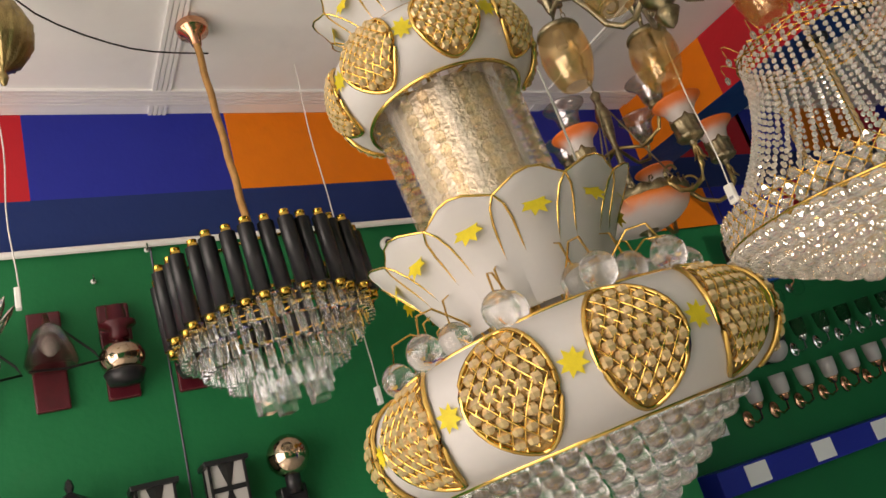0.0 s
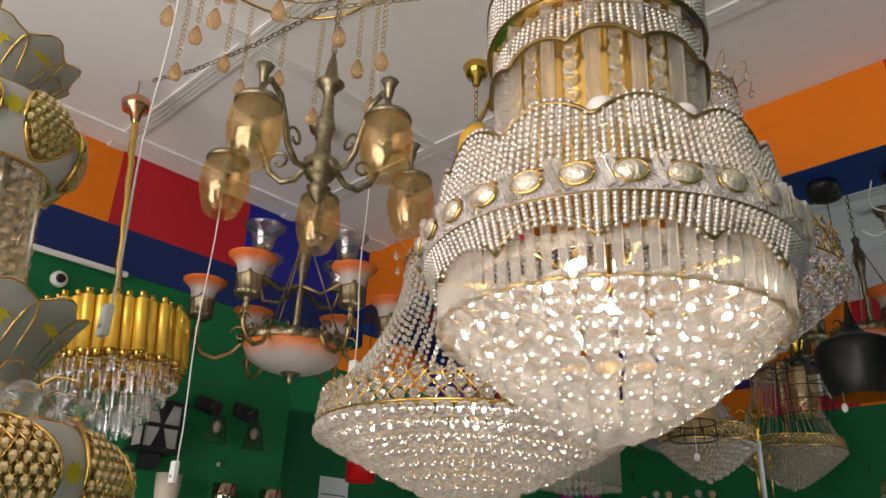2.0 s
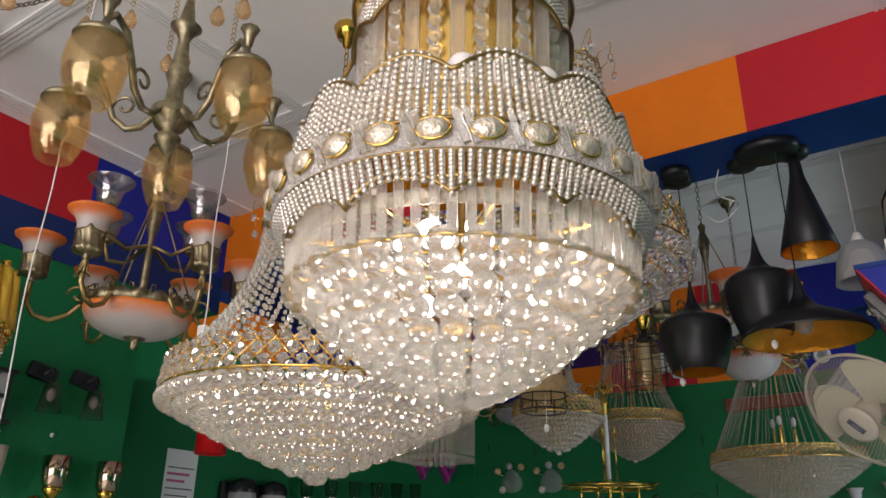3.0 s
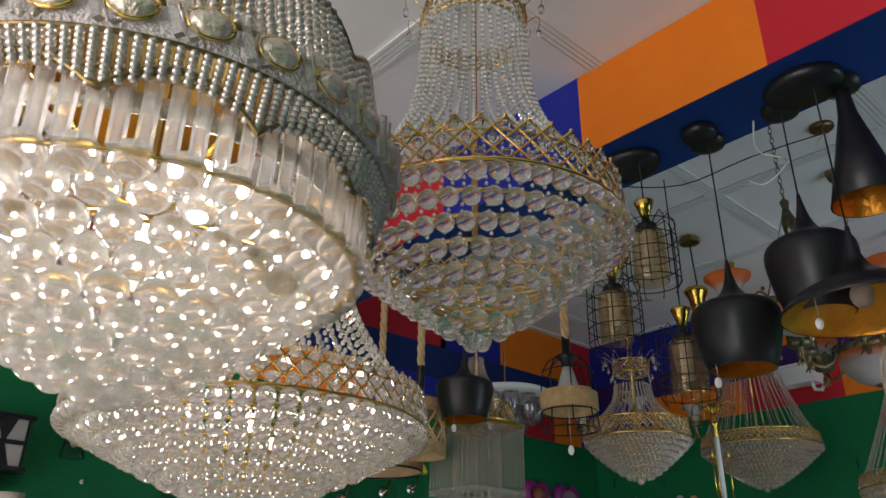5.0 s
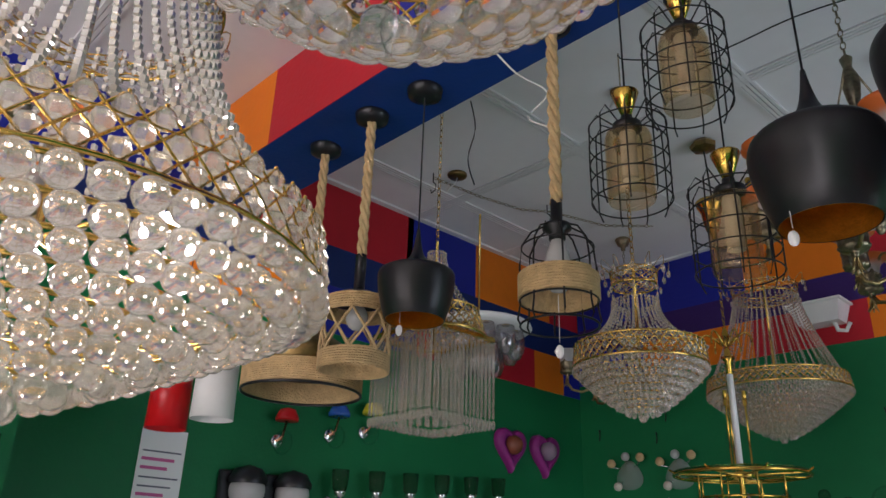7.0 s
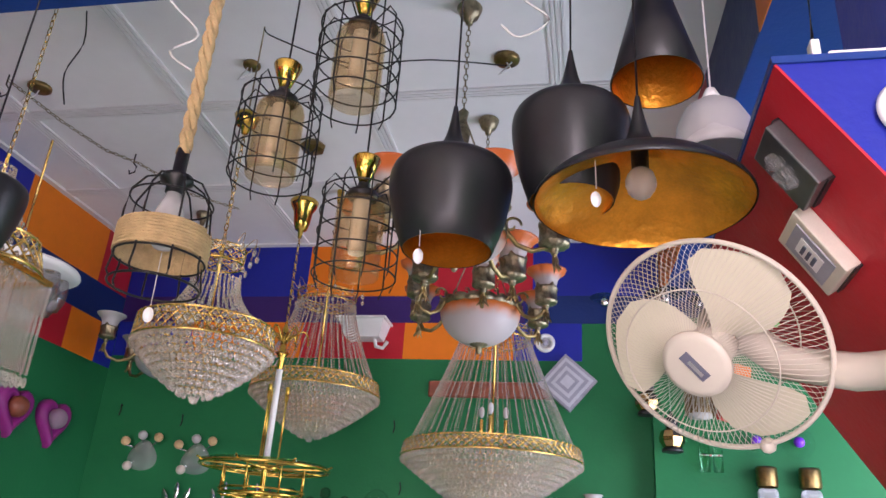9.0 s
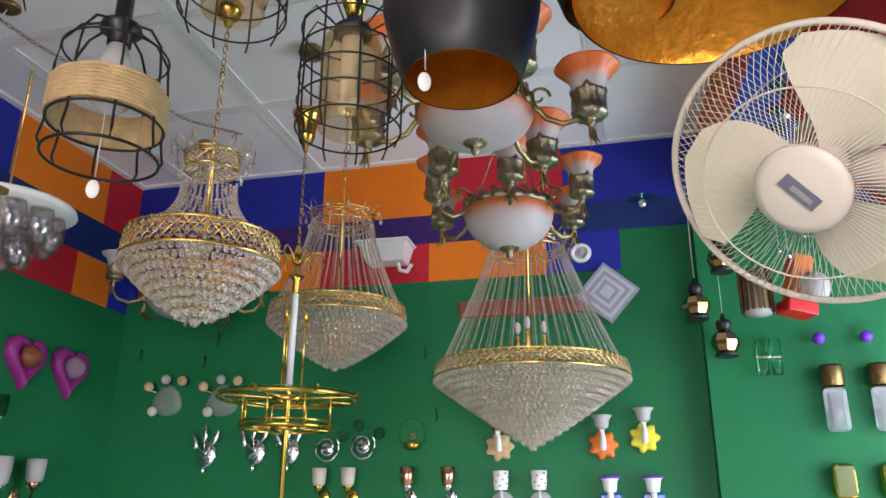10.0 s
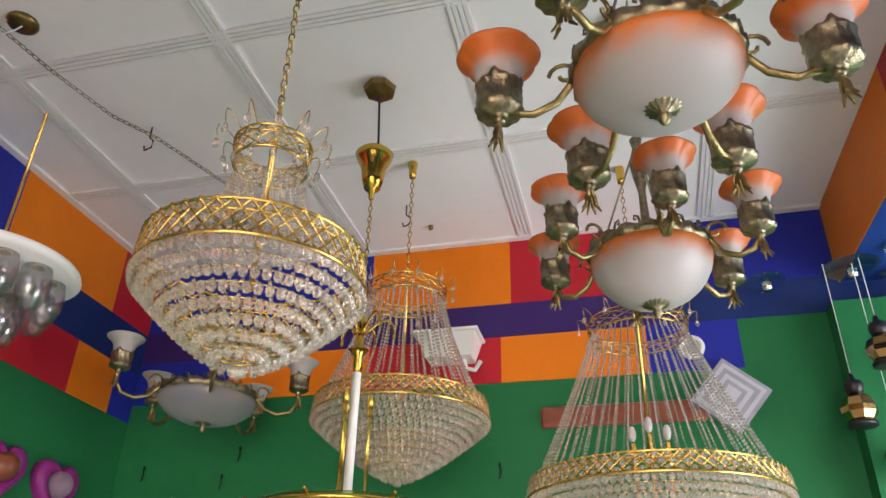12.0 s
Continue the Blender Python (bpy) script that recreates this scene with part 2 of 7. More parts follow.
SHADE_CUP = glow_rim("orange_rimmed_glass_cup", (0.74, 0.17, 0.03), (0.52, 0.47, 0.44), 0.045, 0.08)
SHADE_BOWL = glow_rim("orange_rimmed_glass_bowl", (0.76, 0.20, 0.03), (0.52, 0.475, 0.46), -0.06, 0.0)


# ---- mesh tools ----
class Shape:
    """Collects faces; linked as one mesh."""

    def __init__(self):
        self.v, self.f = [], []

    def quadgrid(self, rows, closed=True):
        base = len(self.v)
        w = len(rows[0])
        for r in rows:
            self.v += [tuple(p) for p in r]
        for i in range(len(rows) - 1):
            for j in range(w if closed else w - 1):
                k = (j + 1) % w
                self.f.append((base + i * w + j, base + i * w + k, base + (i + 1) * w + k, base + (i + 1) * w + j))
        return self

    def lathe(self, profile, c=(0, 0, 0), seg=24, wave=None, squash=1.0):
        rows = []
        for r, z in profile:
            row = []
            for j in range(seg):
                a = 2 * math.pi * j / seg
                dr, dz = wave(a, r, z) if wave else (0, 0)
                row.append((c[0] + (r + dr) * math.cos(a), c[1] + (r + dr) * math.sin(a) * squash, c[2] + z + dz))
            rows.append(row)
        return self.quadgrid(rows)

    def tube(self, pts, r, sides=6, taper=None):
        pts = [Vector(p) for p in pts]
        rows = []
        for i, p in enumerate(pts):
            d = (pts[min(i + 1, len(pts) - 1)] - pts[max(i - 1, 0)]).normalized()
            u = d.cross(Vector((0, 0, 1)) if abs(d.z) < 0.95 else Vector((1, 0, 0))).normalized()
            w = d.cross(u)
            rr = r * (taper[i] if taper else 1)
            rows.append([p + (u * math.cos(2 * math.pi * k / sides) + w * math.sin(2 * math.pi * k / sides)) * rr for k in range(sides)])
        self.quadgrid(rows)
        for row, flip in ((0, False), (len(pts) - 1, True)):
            ids = [len(self.v) - (len(pts) - row) * sides + k for k in range(sides)]
            self.f.append(tuple(ids[::-1] if flip else ids))
        return self

    def ring(self, R, z, r, c=(0, 0), seg=40, sides=6, wave=None):
        pts = []
        for j in range(seg):
            a = 2 * math.pi * j / seg
            dr, dz = wave(a) if wave else (0, 0)
            pts.append((a, R + dr, z + dz))
        rows = []
        for a, rad, zz in pts:
            rows.append([(c[0] + (rad + r * math.cos(t)) * math.cos(a), c[1] + (rad + r * math.cos(t)) * math.sin(a), zz + r * math.sin(t)) for t in [2 * math.pi * k / sides for k in range(sides)]])
        rows.append(rows[0])
        return self.quadgrid(rows)

    def box(self, lo, hi, m=None):
        b = len(self.v)
        for x in (lo[0], hi[0]):
            for y in (lo[1], hi[1]):
                for z in (lo[2], hi[2]):
                    p = Vector((x, y, z))
                    self.v.append(tuple(m @ p if m else p))
        self.f += [tuple(b + i for i in q) for q in ((0, 1, 3, 2), (4, 6, 7, 5), (0, 4, 5, 1), (2, 3, 7, 6), (0, 2, 6, 4), (1, 5, 7, 3))]
        return self

    def ball(self, p, r, seg=8, rows=4, sz=1.0):
        """Faceted ball of cut glass."""
        prof = [(r * math.sin(math.pi * i / rows), -r * sz * math.cos(math.pi * i / rows)) for i in range(1, rows)]
        b = len(self.v)
        self.lathe(prof, p, seg)
        self.v += [(p[0], p[1], p[2] - r * sz), (p[0], p[1], p[2] + r * sz)]
        t, n = b + (rows - 2) * seg, len(self.v)
        for j in range(seg):
            k = (j + 1) % seg
            self.f += [(n - 2, b + k, b + j), (n - 1, t + j, t + k)]
        return self

    def prism(self, p, q, r, sides=4):
        return self.tube([p, q], r, sides)

    def moved(self, m):
        self.v = [tuple(m @ Vector(p)) for p in self.v]
        return self


def link(name, shape, mat, parent=None, label="", smooth=True, bevel=0.0):
    me = bpy.data.meshes.new(name)
    me.from_pydata(shape.v, [], shape.f)
    if smooth:
        me.polygons.foreach_set("use_smooth", [True] * len(me.polygons))
    me.materials.append(mat)
    me.update()
    ob = new(name, me)
    if parent:
        ob.parent = parent
    if label:
        ob["label"] = label
    if bevel:
        bv = ob.modifiers.new("bevel", "BEVEL")
        bv.width, bv.segments, bv.limit_method = bevel, 2, "ANGLE"
    return ob


def part(name, shape, mat, parent, label="", smooth=True, bevel=0.0):
    return link(name, shape, mat, parent, label, smooth, bevel)


def thing(name, at, label, category, group="", turn=0.0):
    ob = new(name)
    ob.matrix_world = pose(*at, 0, 0, turn)
    return tagged(ob, label, category, group)


def structure(name, shape, mat, label, category, bevel=0.0):
    return tagged(link(name, shape, mat, None, "", False, bevel), label, category, "", "structure")


# ---- the rooms ----
H1, H2 = 3.05, 3.365      # ceilings of the front and the rear room
XL, XR, YB, YF = 0.488, 5.2, 3.055, -4.8
SOF = 2.76               # underside of the cross beam
SIDE = 2.99              # underside of the side beam


def squares(wall, axis, at, out, spans, z0, z1):
    """Painted fields on a wall; a field stands 3 mm proud of the plaster."""
    for a, b, mat in spans:
        s = Shape()
        lo, hi = sorted((at, at + out))
        if axis == "x":
            s.box((lo, a, z0), (hi, b, z1))
        else:
            s.box((a, lo, z0), (b, hi, z1))
        part("painted_field", s, mat, wall, "", False)


floor = structure("floor", Shape().box((-0.3, YF - 3, -0.12), (XR + 0.2, YB + 0.2, 0)), FLOOR, "pale polished tile floor of the lamp shop", "floor")
ground = structure("ground", Shape().box((-60, -90, -0.3), (60, YF - 3.01, -0.13)), FLOOR, "grey street paving outside the shop", "ground")

wall_left = structure("wall_left_front", Shape().box((XL - 0.2, YF, 0), (XL, -0.38, 2.55)).box((XL - 0.2, YF, 2.55), (XL, 0.0, H1)), GREEN, "green painted shop wall with a coloured band", "wall")
squares(wall_left, "x", XL, 0.003, [(-4.6, -3.25, BLUE), (-3.25, -2.595, RED), (-2.595, -1.935, BLUE), (-1.935, -1.308, ORANGE), (-1.308, -0.716, RED), (-0.716, -0.002, BLUE)], 2.733, H1 - 0.002)
squares(wall_left, "x", XL, 0.004, [(-4.6, -0.002, NAVY)], 2.555, 2.7325)

wall_rear_left = structure("wall_left_rear", Shape().box((-0.2, -0.6, 0), (0, YB + 0.2, H2)), GREEN, "green painted wall of the rear room", "wall")
squares(wall_rear_left, "x", 0, 0.003, [(-0.4, 0.5, ORANGE), (0.5, 1.54, RED), (1.50, 2.05, BLUE), (2.05, 2.75, ORANGE), (2.75, 3.05, RED)], 3.02, H2 - 0.002)
squares(wall_rear_left, "x", 0, 0.004, [(-0.4, 3.05, NAVY)], 2.81, 3.0195)
squares(wall_rear_left, "x", 0, 0.0035, [(0.2, 0.93, ORANGE), (0.93, 1.6, BLUE), (1.6, 2.59, RED), (2.59, 2.88, ORANGE), (2.88, 3.05, BLUE)], 2.57, 2.8095)

wall_back = structure("wall_back", Shape().box((-0.2, YB, 0), (XR, YB + 0.2, H2)), GREEN, "green painted back wall with coloured fields above", "wall")
squares(wall_back, "y", YB, -0.003, [(0.005, 1.19, BLUE), (1.19, 1.865, ORANGE), (1.865, 2.54, RED), (2.54, 3.231, BLUE)], 3.03, H2 - 0.002)
squares(wall_back, "y", YB, -0.004, [(0.005, 2.5, PURPLE), (2.5, 5.19, NAVY)], 2.868, 3.0295)
squares(wall_back, "y", YB, -0.0035, [(0.005, 0.5, BLUE), (0.5, 1.2, ORANGE), (1.2, 1.815, RED), (1.815, 2.44, ORANGE), (2.44, 2.812, BLUE)], 2.655, 2.8675)
pilaster = structure("pilaster", Shape().box((3.16, YB - 0.11, 0), (XR, YB + 0.002, 2.866)), GREEN, "shallow green projection of the back wall", "wall")

beam = structure("beam_cross", Shape().box((XL - 0.2, 0.0, SOF), (3.4, 0.255, H2)), SOFFIT, "painted cross beam with a blue underside", "beam")
squares(beam, "y", 0.0, -0.003, [(XL + 0.005, 1.052, ORANGE), (1.052, 1.68, RED), (1.68, 2.31, BLUE), (2.31, 2.894, ORANGE), (2.894, 3.335, RED)], SOF + 0.001, H1 - 0.002)
SKEW = Matrix.Translation((3.235, YB, 0)) @ Matrix.Rotation(radians(2.6), 4, "Z")
side_beam = structure("beam_side", Shape().box((0, -2.785, SIDE), (1.97, -0.005, H2)).moved(SKEW), SOFFIT, "painted side beam with a blue underside", "beam")
for a, b, mat in ((-0.90, -0.006, ORANGE), (-1.56, -0.90, RED), (-2.25, -1.56, NAVY), (-2.55, -2.25, ORANGE), (-2.784, -2.55, BLUE)):
    part("painted_field", Shape().box((-0.003, a, SIDE + 0.001), (0, b, H2 - 0.002)).moved(SKEW), mat, side_beam, "", False)
pillar = structure("pillar", Shape().box((3.34, -0.03, 0), (3.85, 0.26, H1)), BLUE, "blue painted pillar under the cross beam", "pillar")

# unseen walls, added to close the room around the two daylight openings
wall_right = structure("wall_right", Shape().box((XR, YF, 0), (XR + 0.2, 0.7, H2)).box((XR, 0.7, 0), (XR + 0.2, 2.8, 0.45)).box((XR, 0.7, 2.65), (XR + 0.2, 2.8, H2)).box((XR, 2.8, 0), (XR + 0.2, YB + 0.2, H2)), GREEN, "unseen green right-hand wall with a window opening", "wall")
wall_front = structure("wall_front", Shape().box((XL - 0.2, YF - 0.2, 0), (0.9, YF, H1)).box((0.9, YF - 0.2, 2.85), (4.9, YF, H1)).box((4.9, YF - 0.2, 0), (XR + 0.2, YF, H1)), GREEN, "unseen shop front wall with a wide opening", "wall")

s = Shape().box((XL - 0.2, YF - 0.2, H1), (XR + 0.2, 0.0, H1 + 0.12))
ceiling_front = structure("ceiling_front", s, CEIL, "white boarded ceiling of the front room", "ceiling")
s = Shape()
for y in (-4.0, -3.1, -2.2, -1.38, -0.55):
    for k in range(4):
        s.box((XL, y + 0.016 * k, H1 - 0.008), (XR, y + 0.012 + 0.016 * k, H1 - 0.0005))
for x in (1.43, 2.35, 3.3, 4.2):
    for k in range(4):
        s.box((x + 0.016 * k, YF, H1 - 0.0075), (x + 0.012 + 0.016 * k, -0.004, H1 - 0.0004))
for k in range(5):
    s.box((XL + 0.06 + 0.02 * k, YF, H1 - 0.010), (XL + 0.074 + 0.02 * k, -0.004, H1 - 0.0003))
structure("trim_front_ceiling", s, STRIP, "ribbed white ceiling strips", "trim")
s = Shape().box((-0.2, 0.255, H2), (XR + 0.2, YB + 0.2, H2 + 0.12))
ceiling_rear = structure("ceiling_rear", s, CEIL, "white panelled ceiling of the rear room", "ceiling")
s = Shape()
for y in (0.78, 1.515, 2.25):
    for k in range(4):
        s.box((0.002, y + 0.018 * k, H2 - 0.009), (3.243, y + 0.013 + 0.018 * k, H2 - 0.0005))
for x in (0.3, 1.115, 1.915, 2.72):
    for k in range(4):
        s.box((x + 0.018 * k, 0.26, H2 - 0.0085), (x + 0.013 + 0.018 * k, YB - 0.004, H2 - 0.0004))
s.box((0.003, 0.26, H2 - 0.012), (0.04, YB - 0.004, H2 - 0.0003)).box((0.04, YB - 0.04, H2 - 0.012), (3.24, YB - 0.0045, H2 - 0.0003))
structure("trim_rear_ceiling", s, STRIP, "ribbed white ceiling strips", "trim")
s = Shape().tube([(XL + 0.02, YF + 0.1, 2.545), (XL + 0.02, -1.2, 2.545)], 0.012, 8)
structure("trim_conduit", s, WHITE, "white conduit along the wall below the band", "trim")


# ---- chandeliers ----
def hang(top, parent, drop_to, canopy=BRASS, chain=GOLD, r=0.045, rod=False, canopy_z=None):
    """Canopy at the ceiling and a chain or rod; heights are local to the parent."""
    cz = top if canopy_z is None else canopy_z
    part("canopy", Shape().lathe([(0.0, -0.075), (0.012, -0.075), (0.016, -0.05), (r * 0.7, -0.045), (r, -0.008), (r * 0.9, 0.0), (0.0, 0.0)], (0, 0, cz), 20), canopy, parent)
    s = Shape()
    if rod:
        s.tube([(0, 0, cz - 0.07), (0, 0, drop_to)], 0.006, 8)
    else:
        z = cz - 0.075
        k = 0
        while z > drop_to:
            u = (0.007, 0) if k % 2 else (0, 0.007)
            loop = [(u[0] * math.cos(a), u[1] * math.cos(a), z - 0.014 + 0.014 * math.sin(a)) for a in [2 * math.pi * i / 8 for i in range(9)]]
            s.tube(loop, 0.0022, 4)
            z -= 0.023
            k += 1
    part("rod" if rod else "chain", s, chain, parent)
    if canopy_z is not None:
        part("hook", Shape().tube([(0, 0, top), (0, 0, cz + 0.03), (0.012, 0, cz + 0.015), (0, 0, cz)], 0.003, 5), ANTIQUE, parent)


def lattice(parent, R0, R1, z0, z1, n, beads=True, mat=GOLD, crys=CRYSTAL, t=0.0028, br=0.008):
    s = Shape()
    for j in range(n):
        a0 = 2 * math.pi * j / n
        for d in (1, -1):
            a1 = a0 + d * 4 * math.pi / n
            pts = [((R0 + (R1 - R0) * k / 3) * math.cos(a0 + (a1 - a0) * k / 3), (R0 + (R1 - R0) * k / 3) * math.sin(a0 + (a1 - a0) * k / 3), z0 + (z1 - z0) * k / 3) for k in range(4)]
            s.tube(pts, t, 4)
        s.ball((R1 * math.cos(a0), R1 * math.sin(a0), z1 + t), t * 1.6, 5, 3)
    s.ring(R0, z0, t * 1.6, seg=48).ring(R1, z1 - 0.3 * (z1 - z0), t * 0.9, seg=48)
    if crys is CRYSTAL_DUSTY:
        s.ring(R1, z1, t * 1.3, seg=48)
    part("lattice_band", s, mat, parent, "gold lattice band")
    if beads:
        s = Shape()
        for row in range(3):
            f = (row + 0.5) / 3
            for j in range(n):
                a = 2 * math.pi * (j + 0.5 * row) / n
                R = R0 + (R1 - R0) * f - 0.004
                s.ball((R * math.cos(a), R * math.sin(a), z0 + (z1 - z0) * f), br, 6, 4)
        tagged(part("band_bead", s, crys, parent, "clear crystal beads in the band", False), kind="stuff")


def strands(parent, R0, z0, R1, z1, n, br, crys, sag=0.35, step=None):
    """Strings of beads from the crown (R1, z1) down to the rim (R0, z0)."""
    s = Shape()
    length = math.hypot(R0 - R1, z0 - z1)
    m = int(length / (step or br * 2.7))
    for j in range(n):
        a = 2 * math.pi * j / n
        for k in range(m):
            f = k / m
            R = R1 + (R0 - R1) * (f ** (1 + sag * 2))
            s.ball((R * math.cos(a), R * math.sin(a), z1 + (z0 - z1) * f), br, 5, 3, 1.15)
    tagged(part("bead_strand", s, crys, parent, "strings of small crystal beads", False), kind="stuff")


def pieces(name, base, spots, mat, parent, most=300, smooth=False):
    """One object for each piece, all on one mesh; what is past the limit is joined."""
    me = None
    for p in spots[:most]:
        if me is None:
            ob = link(name, base, mat, parent, "", smooth)
            me = ob.data
        else:
            ob = new(name, me)
            ob.parent = parent
        ob.location = p
    if len(spots) > most:
        rest = Shape()
        for p in spots[most:]:
            k = len(rest.v)
            rest.v += [(v[0] + p[0], v[1] + p[1], v[2] + p[2]) for v in base.v]
            rest.f += [tuple(i + k for i in q) for q in base.f]
        tagged(part(name + "_rest", rest, mat, parent, "", smooth), kind="stuff")


def bowl(parent, R, z0, z1, tiers, br, crys, power=0.8, frame_mat=GOLD, long=1.0, single=False):
    """Tapering bowl of crystal rows, with the wire hoops that carry them."""
    hoops = Shape()
    spots = []
    for k in range(tiers):
        f = k / (tiers - 1)
        rr = max(R * (1 - f) ** power, br * 0.6)
        z = z0 + (z1 - z0) * f
        n = max(3, int(2 * math.pi * rr / (br * 2.02)))
        ring = [(rr * math.cos(2 * math.pi * (j + 0.5 * (k % 2)) / n), rr * math.sin(2 * math.pi * (j + 0.5 * (k % 2)) / n), z) for j in range(n)]
        if single:
            spots += ring
        else:
            s = Shape()
            for p in ring:
                s.ball(p, br, 6, 4, long)
            tagged(part("crystal_tier", s, crys, parent, "row of small clear crystals", False), kind="stuff")
        if k < tiers - 1:
            hoops.ring(rr - br * 0.5, z + br * long * 0.9, 0.0018 if br < 0.016 else 0.0042, seg=48, sides=4)
    part("hoop_frame", hoops, frame_mat, parent)
    if single:
        pieces("crystal", Shape().ball((0, 0, 0), br, 10, 7, long), spots, crys, parent, smooth=True)


def crown(parent, R, z, crys, n=12, band=0.05):
    lattice(parent, R, R * 1.05, z - band, z, 14, True, GOLD, crys, 0.002, 0.006)
    s, d = Shape(), Shape()
    for j in range(n):
        a = 2 * math.pi * j / n
        u = Vector((math.cos(a), math.sin(a), 0))
        pts = [u * (R + 0.02 * math.sin(t) + 0.012 * t) + Vector((0, 0, z + 0.035 * math.sin(t * 1.05))) for t in [0, 0.6, 1.2, 1.8, 2.4, 3.0]]
        s.tube(pts, 0.0015, 4)
        d.ball(pts[-1] - Vector((0, 0, 0.014)), 0.008, 6, 4, 1.6)
        d.ball(u * (R + 0.01) + Vector((0, 0, z - band - 0.02)), 0.006, 6, 4, 2.2)
    tagged(part("crown_wire", s, GOLD, parent, "curled gold crown wires"), kind="stuff")
    tagged(part("crown_drop", d, crys, parent, "", False), kind="stuff")


def empire(label, at, top, R, rim, band, tip, neckR, neck, tiers, br, crys, lit=False, sag=0.35, n_lat=44, n_str=40, sb=0.006, crown_z=None, candles=0, power=0.8, long=1.0, turn=0.0, canopy_z=None, group="crystal chandeliers"):
    """Basket chandelier; at: axis x, y; all heights in the world."""
    ob = thing("crystal_chandelier", (at[0], at[1], tip), label, "chandelier", group, turn)
    L = lambda z: z - tip
    hang(L(top), ob, L(crown_z or neck), r=0.045 if crown_z is None or canopy_z else 0.02, canopy_z=None if canopy_z is None else L(canopy_z))
    lattice(ob, R, R * 0.97, L(rim), L(band), n_lat, True, GOLD, crys, 0.002 if lit else 0.0025, br * (0.72 if lit else 0.6 if br > 0.016 else 0.85))
    bowl(ob, R * 0.98, L(rim) - br, L(tip) + br, tiers, br, crys, power, long=long, single=lit or br > 0.016)
    strands(ob, R * 0.93, L(band) - 0.01, neckR, L(neck), n_str, sb, crys if crys is CRYSTAL_DUSTY else SILVER_BEAD, sag)
    crown(ob, neckR, L(crown_z or neck) , crys)
    part("stem", Shape().tube([(0, 0, L(crown_z or neck) + 0.02), (0, 0, L(rim))], 0.006, 8), GOLD, ob)
    if lit:
        for j in range(7):
            a = 2 * math.pi * j / 6 + 0.3
            q = R * 0.66 if j < 6 else 0.0
            c = (q * math.cos(a), q * math.sin(a))
            part("bulb", Shape().ball((*c, L(rim) + 0.01), 0.0155, 12, 8, 1.3), BULB_LIT, ob, "lit warm white bulb")
            part("bulb_arm", Shape().tube([(0, 0, L(rim) + 0.045), (*c, L(rim) + 0.045), (*c, L(rim) + 0.02)], 0.004, 5), GOLD, ob)
    if candles:
        for j in range(candles):
            a = 2 * math.pi * j / candles + 0.5
            c = (R * 0.16 * math.cos(a), R * 0.16 * math.sin(a))
            part("candle_tube", Shape().tube([(*c, L(rim) + 0.02), (*c, L(rim) + 0.20)], 0.009, 8), GOLD, ob)
            part("candle_bulb", Shape().ball((*c, L(rim) + 0.235), 0.014, 8, 6, 2.0), BULB, ob)
    return ob


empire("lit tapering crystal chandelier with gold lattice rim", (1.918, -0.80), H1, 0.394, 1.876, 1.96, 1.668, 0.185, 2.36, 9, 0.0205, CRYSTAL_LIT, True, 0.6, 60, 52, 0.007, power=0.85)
empire("unlit tapering crystal chandelier with gold lattice rim", (2.588, -0.742), H1, 0.278, 2.137, 2.222, 1.915, 0.108, 2.66, 8, 0.017, CRYSTAL, False, 1.2, 42, 40, 0.005, power=0.85)
empire("small tiered crystal chandelier on a gold chain", (1.69, 1.07), H2, 0.213, 2.135, 2.205, 1.965, 0.075, 2.36, 9, 0.0095, CRYSTAL_DUSTY, False, 0.6, 44, 34, 0.005, crown_z=2.465, power=0.7, canopy_z=2.98, long=1.3)
empire("wide crystal chandelier with beaded neck", (1.585, 2.36), H2, 0.303, 2.285, 2.345, 2.07, 0.14, 2.74, 12, 0.0105, CRYSTAL_DUSTY, False, 0.2, 58, 44, 0.005, crown_z=2.785, power=0.75, long=1.3)
empire("wide crystal chandelier with tall beaded neck and candle tubes", (2.40, 2.573), H2, 0.42, 2.04, 2.10, 1.745, 0.17, 2.62, 14, 0.0115, CRYSTAL_DUSTY, False, 0.05, 72, 50, 0.0046, crown_z=2.667, candles=3, power=0.9, long=1.3)


